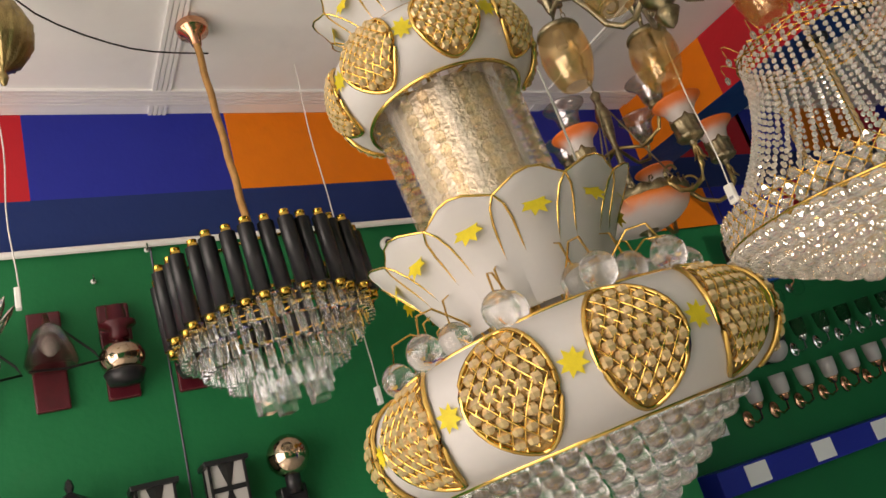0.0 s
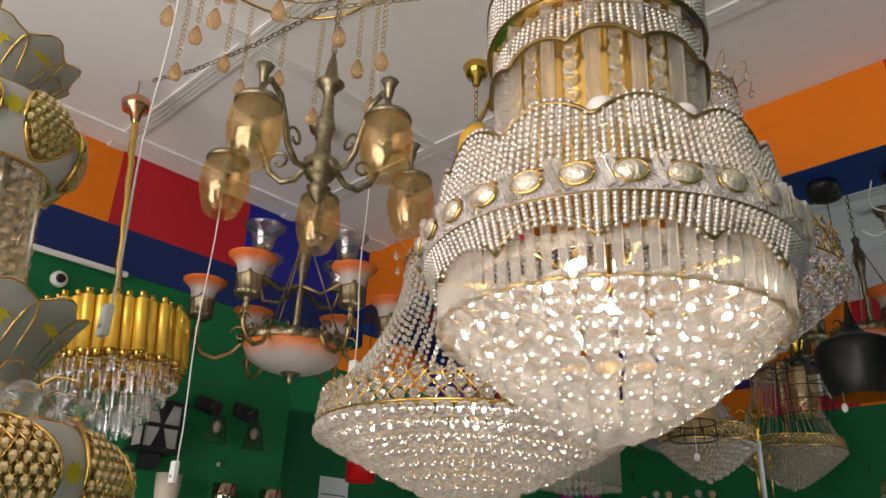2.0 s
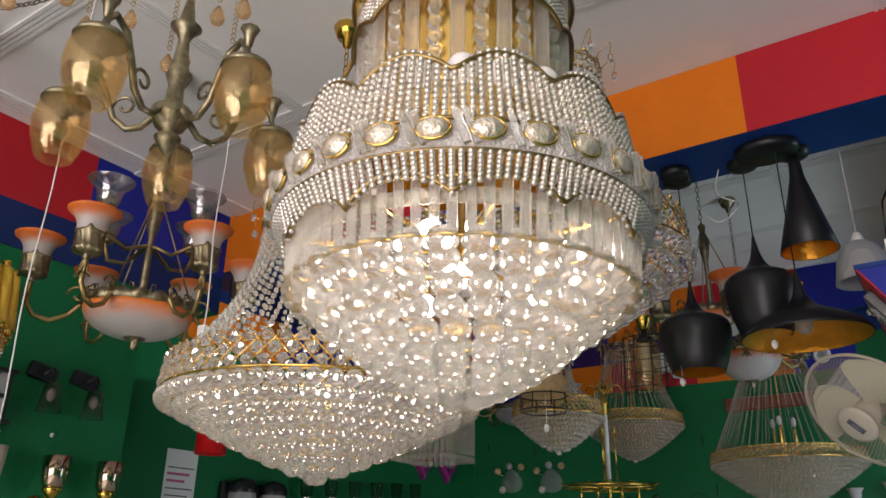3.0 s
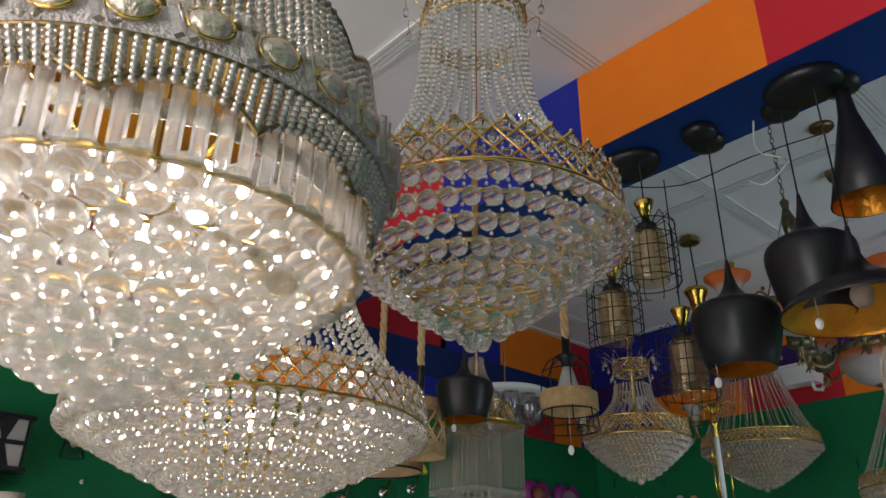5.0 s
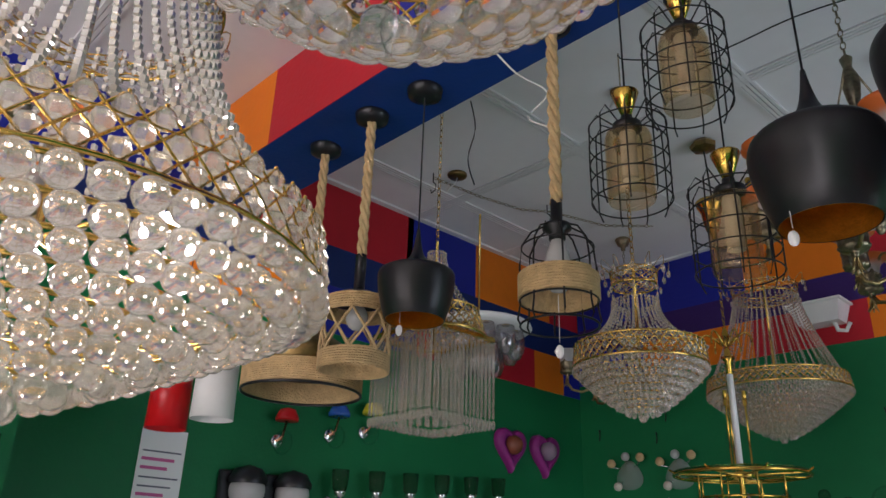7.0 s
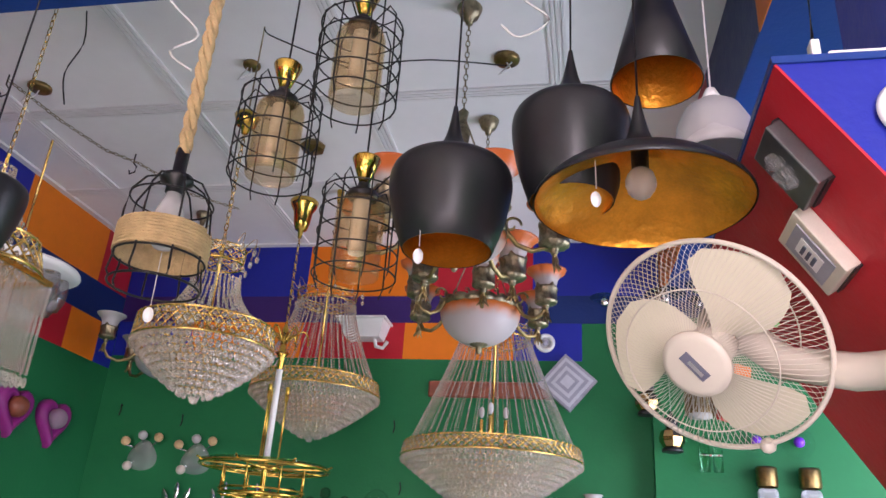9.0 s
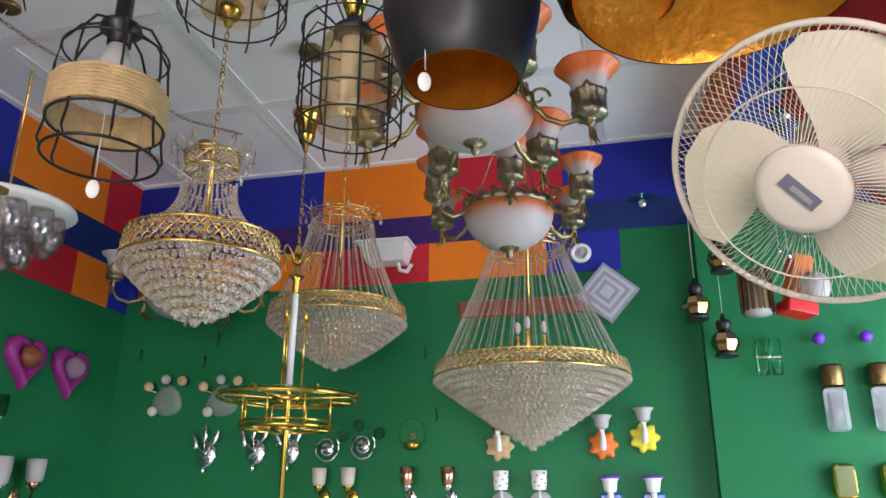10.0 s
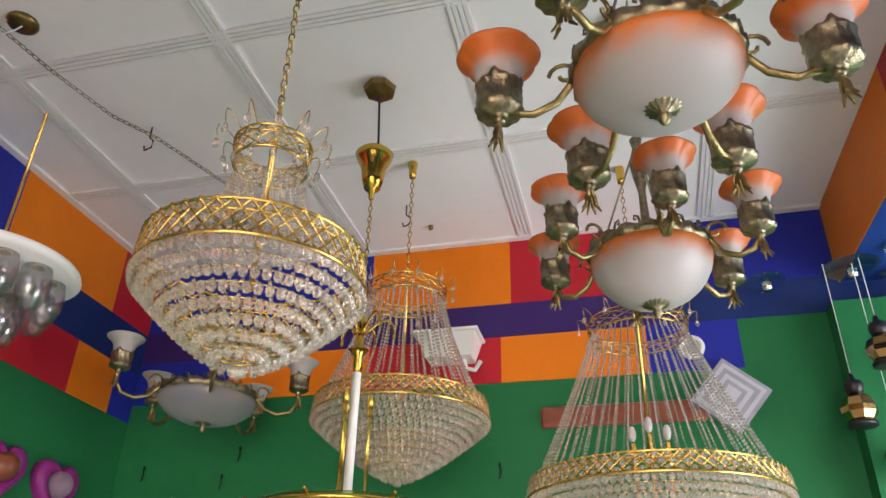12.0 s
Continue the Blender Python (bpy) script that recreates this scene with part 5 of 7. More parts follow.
def gold_tower():
    zb = 1.30
    ob = thing("ring_chandelier", (1.60, 1.88, zb), "polished gold rod chandelier with two glass rings", "chandelier")
    L = lambda z: z - zb
    part("ceiling_hook", Shape().lathe([(0.0, L(3.31)), (0.055, L(3.325)), (0.06, L(3.345)), (0.04, L(H2)), (0.0, L(H2))], (0, 0, 0), 7), DARK_BRONZE, ob, "dark ceiling hook box", False)
    part("cord", Shape().tube([(0, 0, L(3.32)), (0.012, 0.0, L(3.06))], 0.004, 6), WIRE_BLACK, ob)
    part("canopy", Shape().lathe([(0.0, L(2.875)), (0.008, L(2.875)), (0.012, L(2.91)), (0.026, L(2.915)), (0.036, L(2.95)), (0.042, L(3.0)), (0.058, L(3.03)), (0.064, L(3.05)), (0.058, L(3.058)), (0.0, L(3.06))], (0, 0, 0), 32), BRASS, ob, "polished brass bell canopy")
    s = Shape()
    z = 2.87
    k = 0
    while z > 2.47:
        u = (0.006, 0) if k % 2 else (0, 0.006)
        s.tube([(u[0] * math.cos(t), u[1] * math.cos(t), L(z) - 0.012 + 0.012 * math.sin(t)) for t in [0.785 * i for i in range(9)]], 0.002, 4)
        z -= 0.02
        k += 1
    part("chain", s, BRASS, ob)
    part("stem", Shape().lathe([(0.0, L(2.48)), (0.008, L(2.47)), (0.02, L(2.43)), (0.012, L(2.40)), (0.014, L(2.36)), (0.03, L(2.35)), (0.012, L(2.33)), (0.012, L(2.28)), (0.0105, L(2.27)), (0.0105, L(1.31)), (0.0, L(1.30))], (0, 0, 0), 20), BRASS, ob, "polished brass stem")
    # white tube added to paint the bright highlight on the brass stem
    part("stem_highlight", Shape().tube([(0, 0, L(2.28)), (0, 0, L(1.93))], 0.0125, 12), WHITE, ob)
    for k in range(6):
        a = 2 * math.pi * k / 6 + 0.4
        u = Vector((math.cos(a), math.sin(a), 0))
        part("curled_arm", Shape().tube([u * (0.015 + 0.085 * math.sin(t)) + Vector((0, 0, L(2.40) + 0.05 * math.sin(2 * t))) for t in [0.15 * i for i in range(12)]], 0.004, 6), BRASS, ob)
    for a in (0.3, 2.4, 4.5):
        c = (0.045 * math.cos(a), 0.045 * math.sin(a))
        part("tube_light", Shape().tube([(*c, L(1.90)), (*c, L(2.16))], 0.004, 8), BRASS, ob)
        part("tube_head", Shape().tube([(*c, L(2.15)), (*c, L(2.21))], 0.0085, 10), BRASS, ob)
    part("ring_tray", Shape().ring(0.25, L(1.886), 0.006).ring(0.20, L(1.888), 0.004).ring(0.05, L(1.885), 0.012), BRASS, ob)
    part("glass_ring", Shape().lathe([(0.20, L(1.892)), (0.25, L(1.894)), (0.25, L(1.900)), (0.20, L(1.898)), (0.20, L(1.892))], (0, 0, 0), 48), GLASS_GREEN, ob, "clear glass ring")
    part("lower_ring", Shape().ring(0.165, L(1.781), 0.006).ring(0.165, L(1.80), 0.004).ring(0.05, L(1.78), 0.01), BRASS, ob)
    for k in range(8):
        a = 2 * math.pi * k / 8
        part("spoke", Shape().tube([(0.02 * math.cos(a), 0.02 * math.sin(a), L(1.885)), (0.25 * math.cos(a), 0.25 * math.sin(a), L(1.886)), (0.275 * math.cos(a), 0.275 * math.sin(a), L(1.90))], 0.004, 6), BRASS, ob)
        part("post", Shape().tube([(0.165 * math.cos(a), 0.165 * math.sin(a), L(1.775)), (0.165 * math.cos(a), 0.165 * math.sin(a), L(1.89))], 0.004, 6), BRASS, ob)
        part("lower_spoke", Shape().tube([(0.02 * math.cos(a), 0.02 * math.sin(a), L(1.781)), (0.165 * math.cos(a), 0.165 * math.sin(a), L(1.781))], 0.0035, 6), BRASS, ob)


gold_tower()


# ---- fan, sloping board ----
def wall_fan():
    c = Vector((3.058, 0.265, 1.917))
    n = Vector((-0.452, -0.648, -0.616)).normalized()
    m = Matrix.Translation(c) @ n.to_track_quat("Z", "Y").to_matrix().to_4x4()
    ob = new("wall_fan")
    ob.matrix_world = m
    tagged(ob, "cream wall fan with wire guard, at rest, on the pillar", "fan")
    R = 0.187
    part("guard_rim", Shape().ring(R, 0.0, 0.0048, seg=72, sides=8), CREAM, ob)
    f, b = Shape(), Shape()
    for k in range(108):
        a = 2 * math.pi * k / 108
        tw = 0.18
        f.tube([((0.055 + (R - 0.055) * q) * math.cos(a + tw * (1 - q)), (0.055 + (R - 0.055) * q) * math.sin(a + tw * (1 - q)), 0.072 * math.cos(q * 1.57) ** 0.6) for q in (0.0, 0.35, 0.7, 0.9, 1.0)], 0.0006, 4)
        b.tube([((0.05 + (R - 0.05) * q) * math.cos(a), (0.05 + (R - 0.05) * q) * math.sin(a), -0.075 * math.cos(q * 1.57) ** 0.6) for q in (0.0, 0.35, 0.7, 0.9, 1.0)], 0.0006, 4)
    f.ring(0.125, 0.061, 0.0014, seg=48, sides=4)
    b.ring(0.125, -0.064, 0.0014, seg=48, sides=4)
    tagged(part("front_guard", f, CREAM, ob, "cream wire guard"), kind="stuff")
    tagged(part("back_guard", b, CREAM, ob, "cream wire guard"), kind="stuff")
    part("badge_disc", Shape().lathe([(0.0, 0.079), (0.045, 0.078), (0.056, 0.074), (0.058, 0.068), (0.0, 0.066)], (0, 0, 0), 32), CREAM, ob)
    part("badge", Shape().box((-0.026, -0.009, 0.0785), (0.026, 0.009, 0.0815), pose(0, 0, 0, 0, 0, 118)), INK, ob, "dark name plate", False)
    part("badge_mark", Shape().box((-0.019, -0.003, 0.0816), (0.012, 0.004, 0.0822), pose(0, 0, 0, 0, 0, 118)), CHROME, ob, "", False)
    part("hub", Shape().lathe([(0.0, 0.03), (0.03, 0.03), (0.038, 0.015), (0.038, -0.02), (0.0, -0.02)], (0, 0, 0), 24), CREAM, ob)
    for k in range(3):
        a0 = 2 * math.pi * k / 3 + 0.5
        rows = []
        for i in range(9):
            q = i / 8
            r = 0.03 + 0.148 * q
            half = (0.22 + 0.52 * math.sin(math.pi * min(1, q * 0.62 + 0.12))) * (1 if i < 8 else 0.72) * (1 - 0.25 * q)
            rows.append([(r * math.cos(a0 + half * g + 0.45 * q), r * math.sin(a0 + half * g + 0.45 * q), 0.022 * g * (1 - 0.3 * q)) for g in (-1, -0.5, 0, 0.5, 1)])
        s = Shape().quadgrid(rows, False).quadgrid([[(x, y, z - 0.003) for x, y, z in r[::-1]] for r in rows], False)
        part("blade", s, FAN_BLADE, ob, "pale cream plastic blade")
    part("motor", Shape().lathe([(0.0, -0.2), (0.03, -0.198), (0.052, -0.17), (0.056, -0.12), (0.05, -0.07), (0.0, -0.065)], (0, 0, 0), 24), CREAM, ob)
    part("sticker", Shape().box((-0.022, -0.004, -0.004), (0.022, 0.004, 0.004)).moved(pose(0.03, -0.045, -0.13, 0, 0, -35)), STICKER_GREEN, ob, "bright green sticker", False)
    part("sticker", Shape().box((-0.022, -0.004, -0.004), (0.022, 0.004, 0.004)).moved(pose(0.045, -0.02, -0.16, 0, 0, -65)), STICKER_GREEN, ob, "bright green sticker", False)
    part("sticker", Shape().box((-0.016, -0.004, -0.006), (0.016, 0.004, 0.006)).moved(pose(0.053, 0.0, -0.13, 0, 0, 90)), ORANGE_GLOSS, ob, "orange sticker", False)
    inv = m.inverted()
    pts = [inv @ Vector(p) for p in ((3.10, 0.33, 1.98), (3.18, 0.30, 1.90), (3.26, 0.20, 1.86), (3.345, 0.12, 1.85))]
    part("neck", Shape().tube(pts, 0.03, 10), CREAM, ob)
    part("wall_bracket", Shape().box((3.325, 0.06, 1.76), (3.345, 0.18, 1.92)).moved(inv), CREAM, ob, "", False, 0.004)
    part("guard_clip", Shape().ball((0.03, -R, 0), 0.014, 8, 6), CREAM, ob)


STICKER_GREEN = material("green_sticker", (0.05, 0.55, 0.08), 0.5, 0, 20, 0.1)
FAN_BLADE = material("pale_fan_blade", (0.60, 0.56, 0.42), 0.35, 0, 5, 0.04)
wall_fan()


def sloping_board():
    x0, z0, y0, y1, run, k = 3.12, 2.232, -0.083, 0.67, 0.62, 1.55
    v = [(x0, z0), (x0 + run, z0), (x0 + run, z0 - run * k)]
    s = Shape()
    for y in (y0, y1):
        s.v += [(x, y, z) for x, z in v]
    s.f += [(0, 1, 2), (5, 4, 3), (0, 3, 4, 1), (1, 4, 5, 2), (2, 5, 3, 0)]
    board = tagged(link("display_box", s, BLUE, None, "", False), "blue wedge-shaped display box with a red sloping face", "display box")
    n = Vector((-k, 0, -1)).normalized()
    d = Vector((1, 0, -k)).normalized()
    Y = Vector((0, 1, 0))
    face = Shape()
    p0 = Vector((x0, 0, z0))
    for off in (0.0, 0.004):
        for y in (y0 - 0.001, y1):
            for t in (0.004, 1.23):
                face.v.append(tuple(p0 + d * t + Y * y + n * off))
    face.f += [(0, 1, 3, 2), (4, 6, 7, 5), (0, 4, 5, 1), (2, 3, 7, 6), (0, 2, 6, 4), (1, 5, 7, 3)]
    part("sloping_face", face, RED, board, "red painted face", False)
    part("edge_strip", Shape().box((x0 - 0.004, y0 - 0.004, z0 - 0.004), (x0 + run, y0 + 0.004, z0 + 0.008)).box((x0 - 0.004, y0 + 0.004, z0 - 0.004), (x0 + 0.006, y1, z0 + 0.008)), SOFFIT, board, "", False)

    def flat_lamp(t, y, w, h, label, body, pattern):
        m = Matrix.Translation(p0 + d * t + Y * y + n * 0.004) @ Matrix((tuple((*Y, 0)), tuple((*d, 0)), tuple((*n, 0)), (0, 0, 0, 1))).transposed()
        lamp_ob = new("panel_lamp")
        lamp_ob.matrix_world = m
        tagged(lamp_ob, label, "wall lamp", "flat wall lamps")
        part("body", Shape().box((-w, -h, 0), (w, h, 0.028)), body, lamp_ob, "", False, 0.003)
        part("back_plate", Shape().box((-w * 0.95, -h * 1.06, 0.0005), (w * 0.95, h * 1.06, 0.012)), BLACK, lamp_ob, "", False)
        if pattern:
            for q in (0.72, 0.42):
                part("inlay", Shape().box((-w * q, -h * q, 0.028), (w * q, h * q, 0.0295 + 0.002 * (1 - q))), GREYSTONE if q > 0.5 else PAPER, lamp_ob, "", False)
            for i in (-1, 0, 1):
                part("bar", Shape().box((-w * 0.25, i * h * 0.2 - h * 0.05, 0.031), (w * 0.25, i * h * 0.2 + h * 0.05, 0.033)), INK, lamp_ob, "", False)
        else:
            for i in range(7):
                a = 2 * math.pi * i / 7
                part("crystal_stud", Shape().ball((w * 0.34 * math.cos(a), h * 0.42 * math.sin(a), 0.032), 0.010, 8, 5), CRYSTAL, lamp_ob, "", False)

    flat_lamp(0.103, 0.045, 0.046, 0.058, "dark square wall lamp with crystal studs", STEEL, False)
    flat_lamp(0.206, 0.169, 0.054, 0.061, "white and grey patterned panel wall lamp", IVORY, True)
    # ring light on the end of the box
    ring = thing("ring_light", (3.285, y0 - 0.001, 2.14), "white round ring light on the blue box", "wall lamp")
    part("ring", Shape().ring(0.037, 0, 0.011, seg=40).moved(pose(0, -0.008, 0, 90, 0, 0)), WHITE, ring)
    part("diffuser", Shape().lathe([(0.0, 0.004), (0.03, 0.004), (0.03, 0.0), (0.0, 0.0)], (0, 0, 0), 32).moved(pose(0, -0.001, 0, 90, 0, 0)), FROST, ring)
    # plug box lying on top
    plug = thing("plug_box", (3.27, 0.0, z0 + 0.008), "white plug box with a cord on the display box", "plug box")
    part("box", Shape().box((-0.06, -0.035, 0), (0.08, 0.035, 0.045)), WHITE, plug, "", False, 0.004)
    part("plug", Shape().box((-0.075, -0.012, 0.0), (-0.061, 0.012, 0.085)), WHITE, plug, "", False, 0.003)
    for i in (-0.01, 0.03):
        part("socket_hole", Shape().tube([(i, -0.0352, 0.024), (i, -0.037, 0.024)], 0.006, 10), INK, plug)
    part("plug_cord", Shape().tube([(-0.068, 0, 0.085), (-0.06, 0.01, 0.2), (0.02, 0.03, 0.36), (0.05, 0.02, 0.5)], 0.003, 6), WIRE_BLACK, plug)


IVORY = material("ivory_panel", (0.62, 0.56, 0.46), 0.45, 0, 20, 0.12)
STEEL = material("dark_steel", (0.14, 0.14, 0.14), 0.35, 0.8, 20, 0.3)
sloping_board()


# ---- wall lamps; built facing -y, then turned to their wall ----
ON_LEFT, ON_BACK = 90, 0


def disc(parent, name, r, thick, mat, at=(0, 0, 0), label="", squash=1.0, seg=24):
    s = Shape().lathe([(0.0, 0.0), (r, 0.0), (r, thick * 0.6), (r * 0.85, thick), (0.0, thick)], (0, 0, 0), seg)
    s.moved(Matrix.Translation(at) @ pose(0, 0, 0, 90, 0, 0) @ Matrix.Diagonal((1, squash, 1, 1)))
    return part(name, s, mat, parent, label)


def cup_lamp(at, turn, label, glass, metal=None, s=1.0, group="cup wall lamps"):
    metal = metal or BRASS
    ob = thing("wall_lamp", at, label, "wall lamp", group, turn)
    disc(ob, "back_plate", 0.032 * s, 0.012, metal, (0, 0, -0.06 * s), "", 1.3)
    part("arm", Shape().tube([(0, -0.01, -0.06 * s), (0, -0.05 * s, -0.085 * s), (0, -0.085 * s, -0.07 * s), (0, -0.09 * s, -0.03 * s)], 0.006 * s, 8), metal, ob)
    part("holder", Shape().lathe([(0.0, -0.035), (0.012, -0.033), (0.02, -0.02), (0.03, -0.005), (0.028, 0.0), (0.0, 0.0)], (0, 0, 0), 20).moved(Matrix.Translation((0, -0.09 * s, 0)) @ Matrix.Scale(s, 4)), metal, ob)
    out = [(0.022, 0.0), (0.034, 0.012), (0.038, 0.05), (0.040, 0.095)]
    part("glass", Shape().lathe(out + [(r - 0.003, z) for r, z in out[::-1]], (0, 0, 0), 24).moved(Matrix.Translation((0, -0.09 * s, -0.002)) @ Matrix.Scale(s, 4)), glass, ob)
    return ob


def spot_lamp(y, z, kind):
    ob = thing("wall_lamp", (XL + 0.001, y, z), "maroon plate wall lamp with %s" % ("a clear glass jar" if kind == "jar" else "a silvered glass ball"), "wall lamp", "maroon wall lamps", ON_LEFT)
    ob.scale = (1.3, 1.3, 1.3)
    part("plate", Shape().box((-0.035, -0.016, -0.12), (0.035, 0, 0.11)), MAROON, ob, "", False, 0.004)
    if kind == "jar":
        out = [(0.012, 0.06), (0.03, 0.045), (0.048, 0.0), (0.055, -0.03), (0.05, -0.04)]
        part("glass_jar", Shape().lathe(out + [(r - 0.003, q) for r, q in out[::-1]], (0.005, -0.075, 0), 24), GLASS_SMOKE, ob, "clear glass jar shade")
        part("bracket", Shape().tube([(0, -0.016, 0.07), (0.003, -0.05, 0.09), (0.005, -0.075, 0.06)], 0.006, 8), MAROON, ob)
        part("wire_loop", Shape().tube([(0.03, -0.06, 0.05), (0.09, -0.08, -0.02), (0.10, -0.08, -0.04), (0.03, -0.09, -0.05), (-0.04, -0.09, -0.045)], 0.003, 6), WIRE_BLACK, ob)
        part("bulb", Shape().ball((0.005, -0.075, 0.01), 0.018, 10, 7, 1.4), BULB, ob)
    else:
        part("neck", Shape().lathe([(0.0, 0.09), (0.02, 0.085), (0.022, 0.05), (0.04, 0.045), (0.04, 0.038), (0.02, 0.03), (0.022, 0.01), (0.0, 0.0)], (0, -0.065, 0.0), 20), MAROON, ob)
        part("glass_ball", Shape().ball((0, -0.07, -0.04), 0.05, 18, 11, 0.85), SILVERED, ob, "silvered glass ball")
        part("base_cup", Shape().lathe([(0.0, -0.105), (0.035, -0.10), (0.045, -0.075), (0.04, -0.07), (0.0, -0.072)], (0, -0.07, 0), 20), BLACK, ob)


for y, z, k in ((-2.60, 2.21, "jar"), (-2.41, 2.21, "ball"), (-2.21, 2.20, "ball"), (-2.80, 2.20, "jar")):
    spot_lamp(y, z, k)


def coach_lantern(y, z):
    ob = thing("wall_lantern", (XL + 0.001, y, z), "black six-sided coach lantern with frosted panes", "wall lamp", "black wall lanterns", ON_LEFT)
    ob.scale = (1.25, 1.25, 1.25)
    part("roof", Shape().lathe([(0.0, 0.115), (0.006, 0.11), (0.01, 0.095), (0.006, 0.085), (0.03, 0.07), (0.07, 0.04), (0.072, 0.032), (0.0, 0.035)], (0, -0.09, 0), 6), BLACK, ob, "", False)
    for k in range(6):
        a, b = [2 * math.pi * i / 6 for i in (k, k + 1)]
        u, w = [Vector((math.cos(t), math.sin(t), 0)) for t in (a, b)]
        c = Vector((0, -0.09, 0))
        part("glazing_bar", Shape().tube([c + u * 0.062 + Vector((0, 0, 0.034)), c + u * 0.042 + Vector((0, 0, -0.085))], 0.004, 5), BLACK, ob)
        part("mullion", Shape().tube([c + (u + w) * 0.0305 + Vector((0, 0, 0.034)), c + (u + w) * 0.0205 + Vector((0, 0, -0.085))], 0.0018, 4), BLACK, ob)
        s = Shape().quadgrid([[c + u * 0.059 + Vector((0, 0, 0.033)), c + w * 0.059 + Vector((0, 0, 0.033))], [c + u * 0.039 + Vector((0, 0, -0.084)), c + w * 0.039 + Vector((0, 0, -0.084))]], False)
        part("pane", s, FROST, ob, "", False)
    part("base", Shape().lathe([(0.0, -0.11), (0.015, -0.10), (0.046, -0.09), (0.048, -0.083), (0.0, -0.083)], (0, -0.09, 0), 6), BLACK, ob, "", False)
    part("bracket", Shape().tube([(0, -0.09, -0.10), (0, -0.06, -0.14), (0, 0, -0.13)], 0.008, 8), BLACK, ob)
    part("wall_plate", Shape().box((-0.03, -0.012, -0.18), (0.03, 0, -0.08)), BLACK, ob, "", False, 0.003)


for y in (-2.59, -2.80):
    coach_lantern(y, 1.70)


def box_lantern(y, z, w=0.045, h=0.06, turn=ON_LEFT, label="black box wall lantern with white panes"):
    ob = thing("wall_lantern", (XL + 0.001, y, z), label, "wall lamp", "black wall lanterns", turn)
    ob.scale = (1.2, 1.2, 1.2)
    d = 0.09
    part("top", Shape().box((-w * 1.2, -d * 1.1, h), (w * 1.2, -0.002, h + 0.012)), BLACK, ob, "", False, 0.002)
    part("bottom", Shape().box((-w * 1.2, -d * 1.1, -h - 0.012), (w * 1.2, -0.002, -h)), BLACK, ob, "", False, 0.002)
    part("diffuser", Shape().box((-w * 0.9, -d * 0.92, -h), (w * 0.9, -0.012, h)), FROST, ob, "white frosted pane", False)
    for x in (-w, w - 0.006):
        for y2 in (-d, -0.016):
            part("post", Shape().box((x, y2, -h), (x + 0.006, y2 + 0.006, h)), BLACK, ob, "", False)
    part("cross_bar", Shape().box((-w * 0.9, -d * 0.98, -0.006), (w * 0.9, -d * 0.925, 0.006)), BLACK, ob, "", False)
    part("leaf_grille", Shape().lathe([(0.0, -h), (w * 0.45, -h), (w * 0.12, -0.01), (w * 0.12, 0.01), (w * 0.45, h), (0.0, h)], (0, -d * 0.935, 0), 4, None, 0.1), BLACK, ob, "", False)
    part("bracket", Shape().box((-0.025, -0.06, -h - 0.06), (0.025, -0.001, -h - 0.012)), BLACK, ob, "", False, 0.003)


box_lantern(-2.38, 1.70)
box_lantern(-2.18, 1.72)
box_lantern(-0.99, 2.0, 0.06, 0.065, label="black framed box wall lantern with pale panes")
ob = thing("wall_lamp", (XL + 0.001, -1.99, 1.66), "silvered glass ball lamp on a black wall bracket", "wall lamp", "", ON_LEFT)
ob.scale = (1.35, 1.35, 1.35)
part("bracket", Shape().box((-0.03, -0.05, -0.07), (0.03, 0, 0.02)), BLACK, ob, "", False, 0.004)
part("collar", Shape().tube([(0, -0.06, 0.0), (0, -0.06, 0.045)], 0.018, 12), BLACK, ob)
part("glass_ball", Shape().ball((0, -0.06, 0.085), 0.048, 20, 12), SILVERED, ob, "silvered amber glass ball")
for y in (-0.77, -0.60):
    ob = thing("wall_lamp", (XL + 0.001, y, 2.12), "black arrow-shaped wall lamp with a clear glass shade", "wall lamp", "arrow wall lamps", ON_LEFT)
    part("arrow_plate", Shape().box((-0.055, -0.03, -0.025), (0.055, 0, 0.03), pose(0, 0, 0, 0, 12, 0)), BLACK, ob, "", False, 0.006)
    part("stem", Shape().tube([(0.005, -0.03, 0.0), (0.01, -0.075, 0.01), (0.012, -0.08, -0.04)], 0.008, 8), BLACK, ob)
    out = [(0.018, -0.04), (0.03, -0.055), (0.036, -0.10), (0.044, -0.145)]
    part("glass_shade", Shape().lathe(out + [(r - 0.003, z) for r, z in out[::-1]], (0.012, -0.08, 0), 20), GLASS_SMOKE, ob)
    part("bulb", Shape().ball((0.012, -0.08, -0.085), 0.015, 10, 7, 1.6), BULB, ob)
cup_lamp((XL + 0.001, -0.93, 1.73), ON_LEFT, "brass wall lamp with a cream glass cup", CREAM, BRASS, 1.15)
for y in (-0.70, -0.49):
    cup_lamp((XL + 0.001, y, 1.72), ON_LEFT, "brass wall lamp with a silvered glass cup", SILVERED, BRASS, 1.15)
ob = thing("camera_ring", (XL + 0.001, -1.43, 2.46), "small white round dome fixture on the wall", "wall fixture", "", ON_LEFT)
disc(ob, "ring", 0.03, 0.02, WHITE)
disc(ob, "lens", 0.017, 0.008, BLACK, (0, -0.02, 0))
for y, z in ((-0.68, 1.91), (-2.28, 2.53), (-2.45, 2.44)):
    ob = thing("wall_hook", (XL + 0.001, y, z), "small wall hook with a wire end", "hook", "wall hooks", ON_LEFT)
    disc(ob, "rose", 0.008, 0.006, WHITE)
    part("hook", Shape().tube([(0, -0.006, 0), (0, -0.025, -0.005), (0, -0.03, 0.012)], 0.003, 5), CHROME, ob)
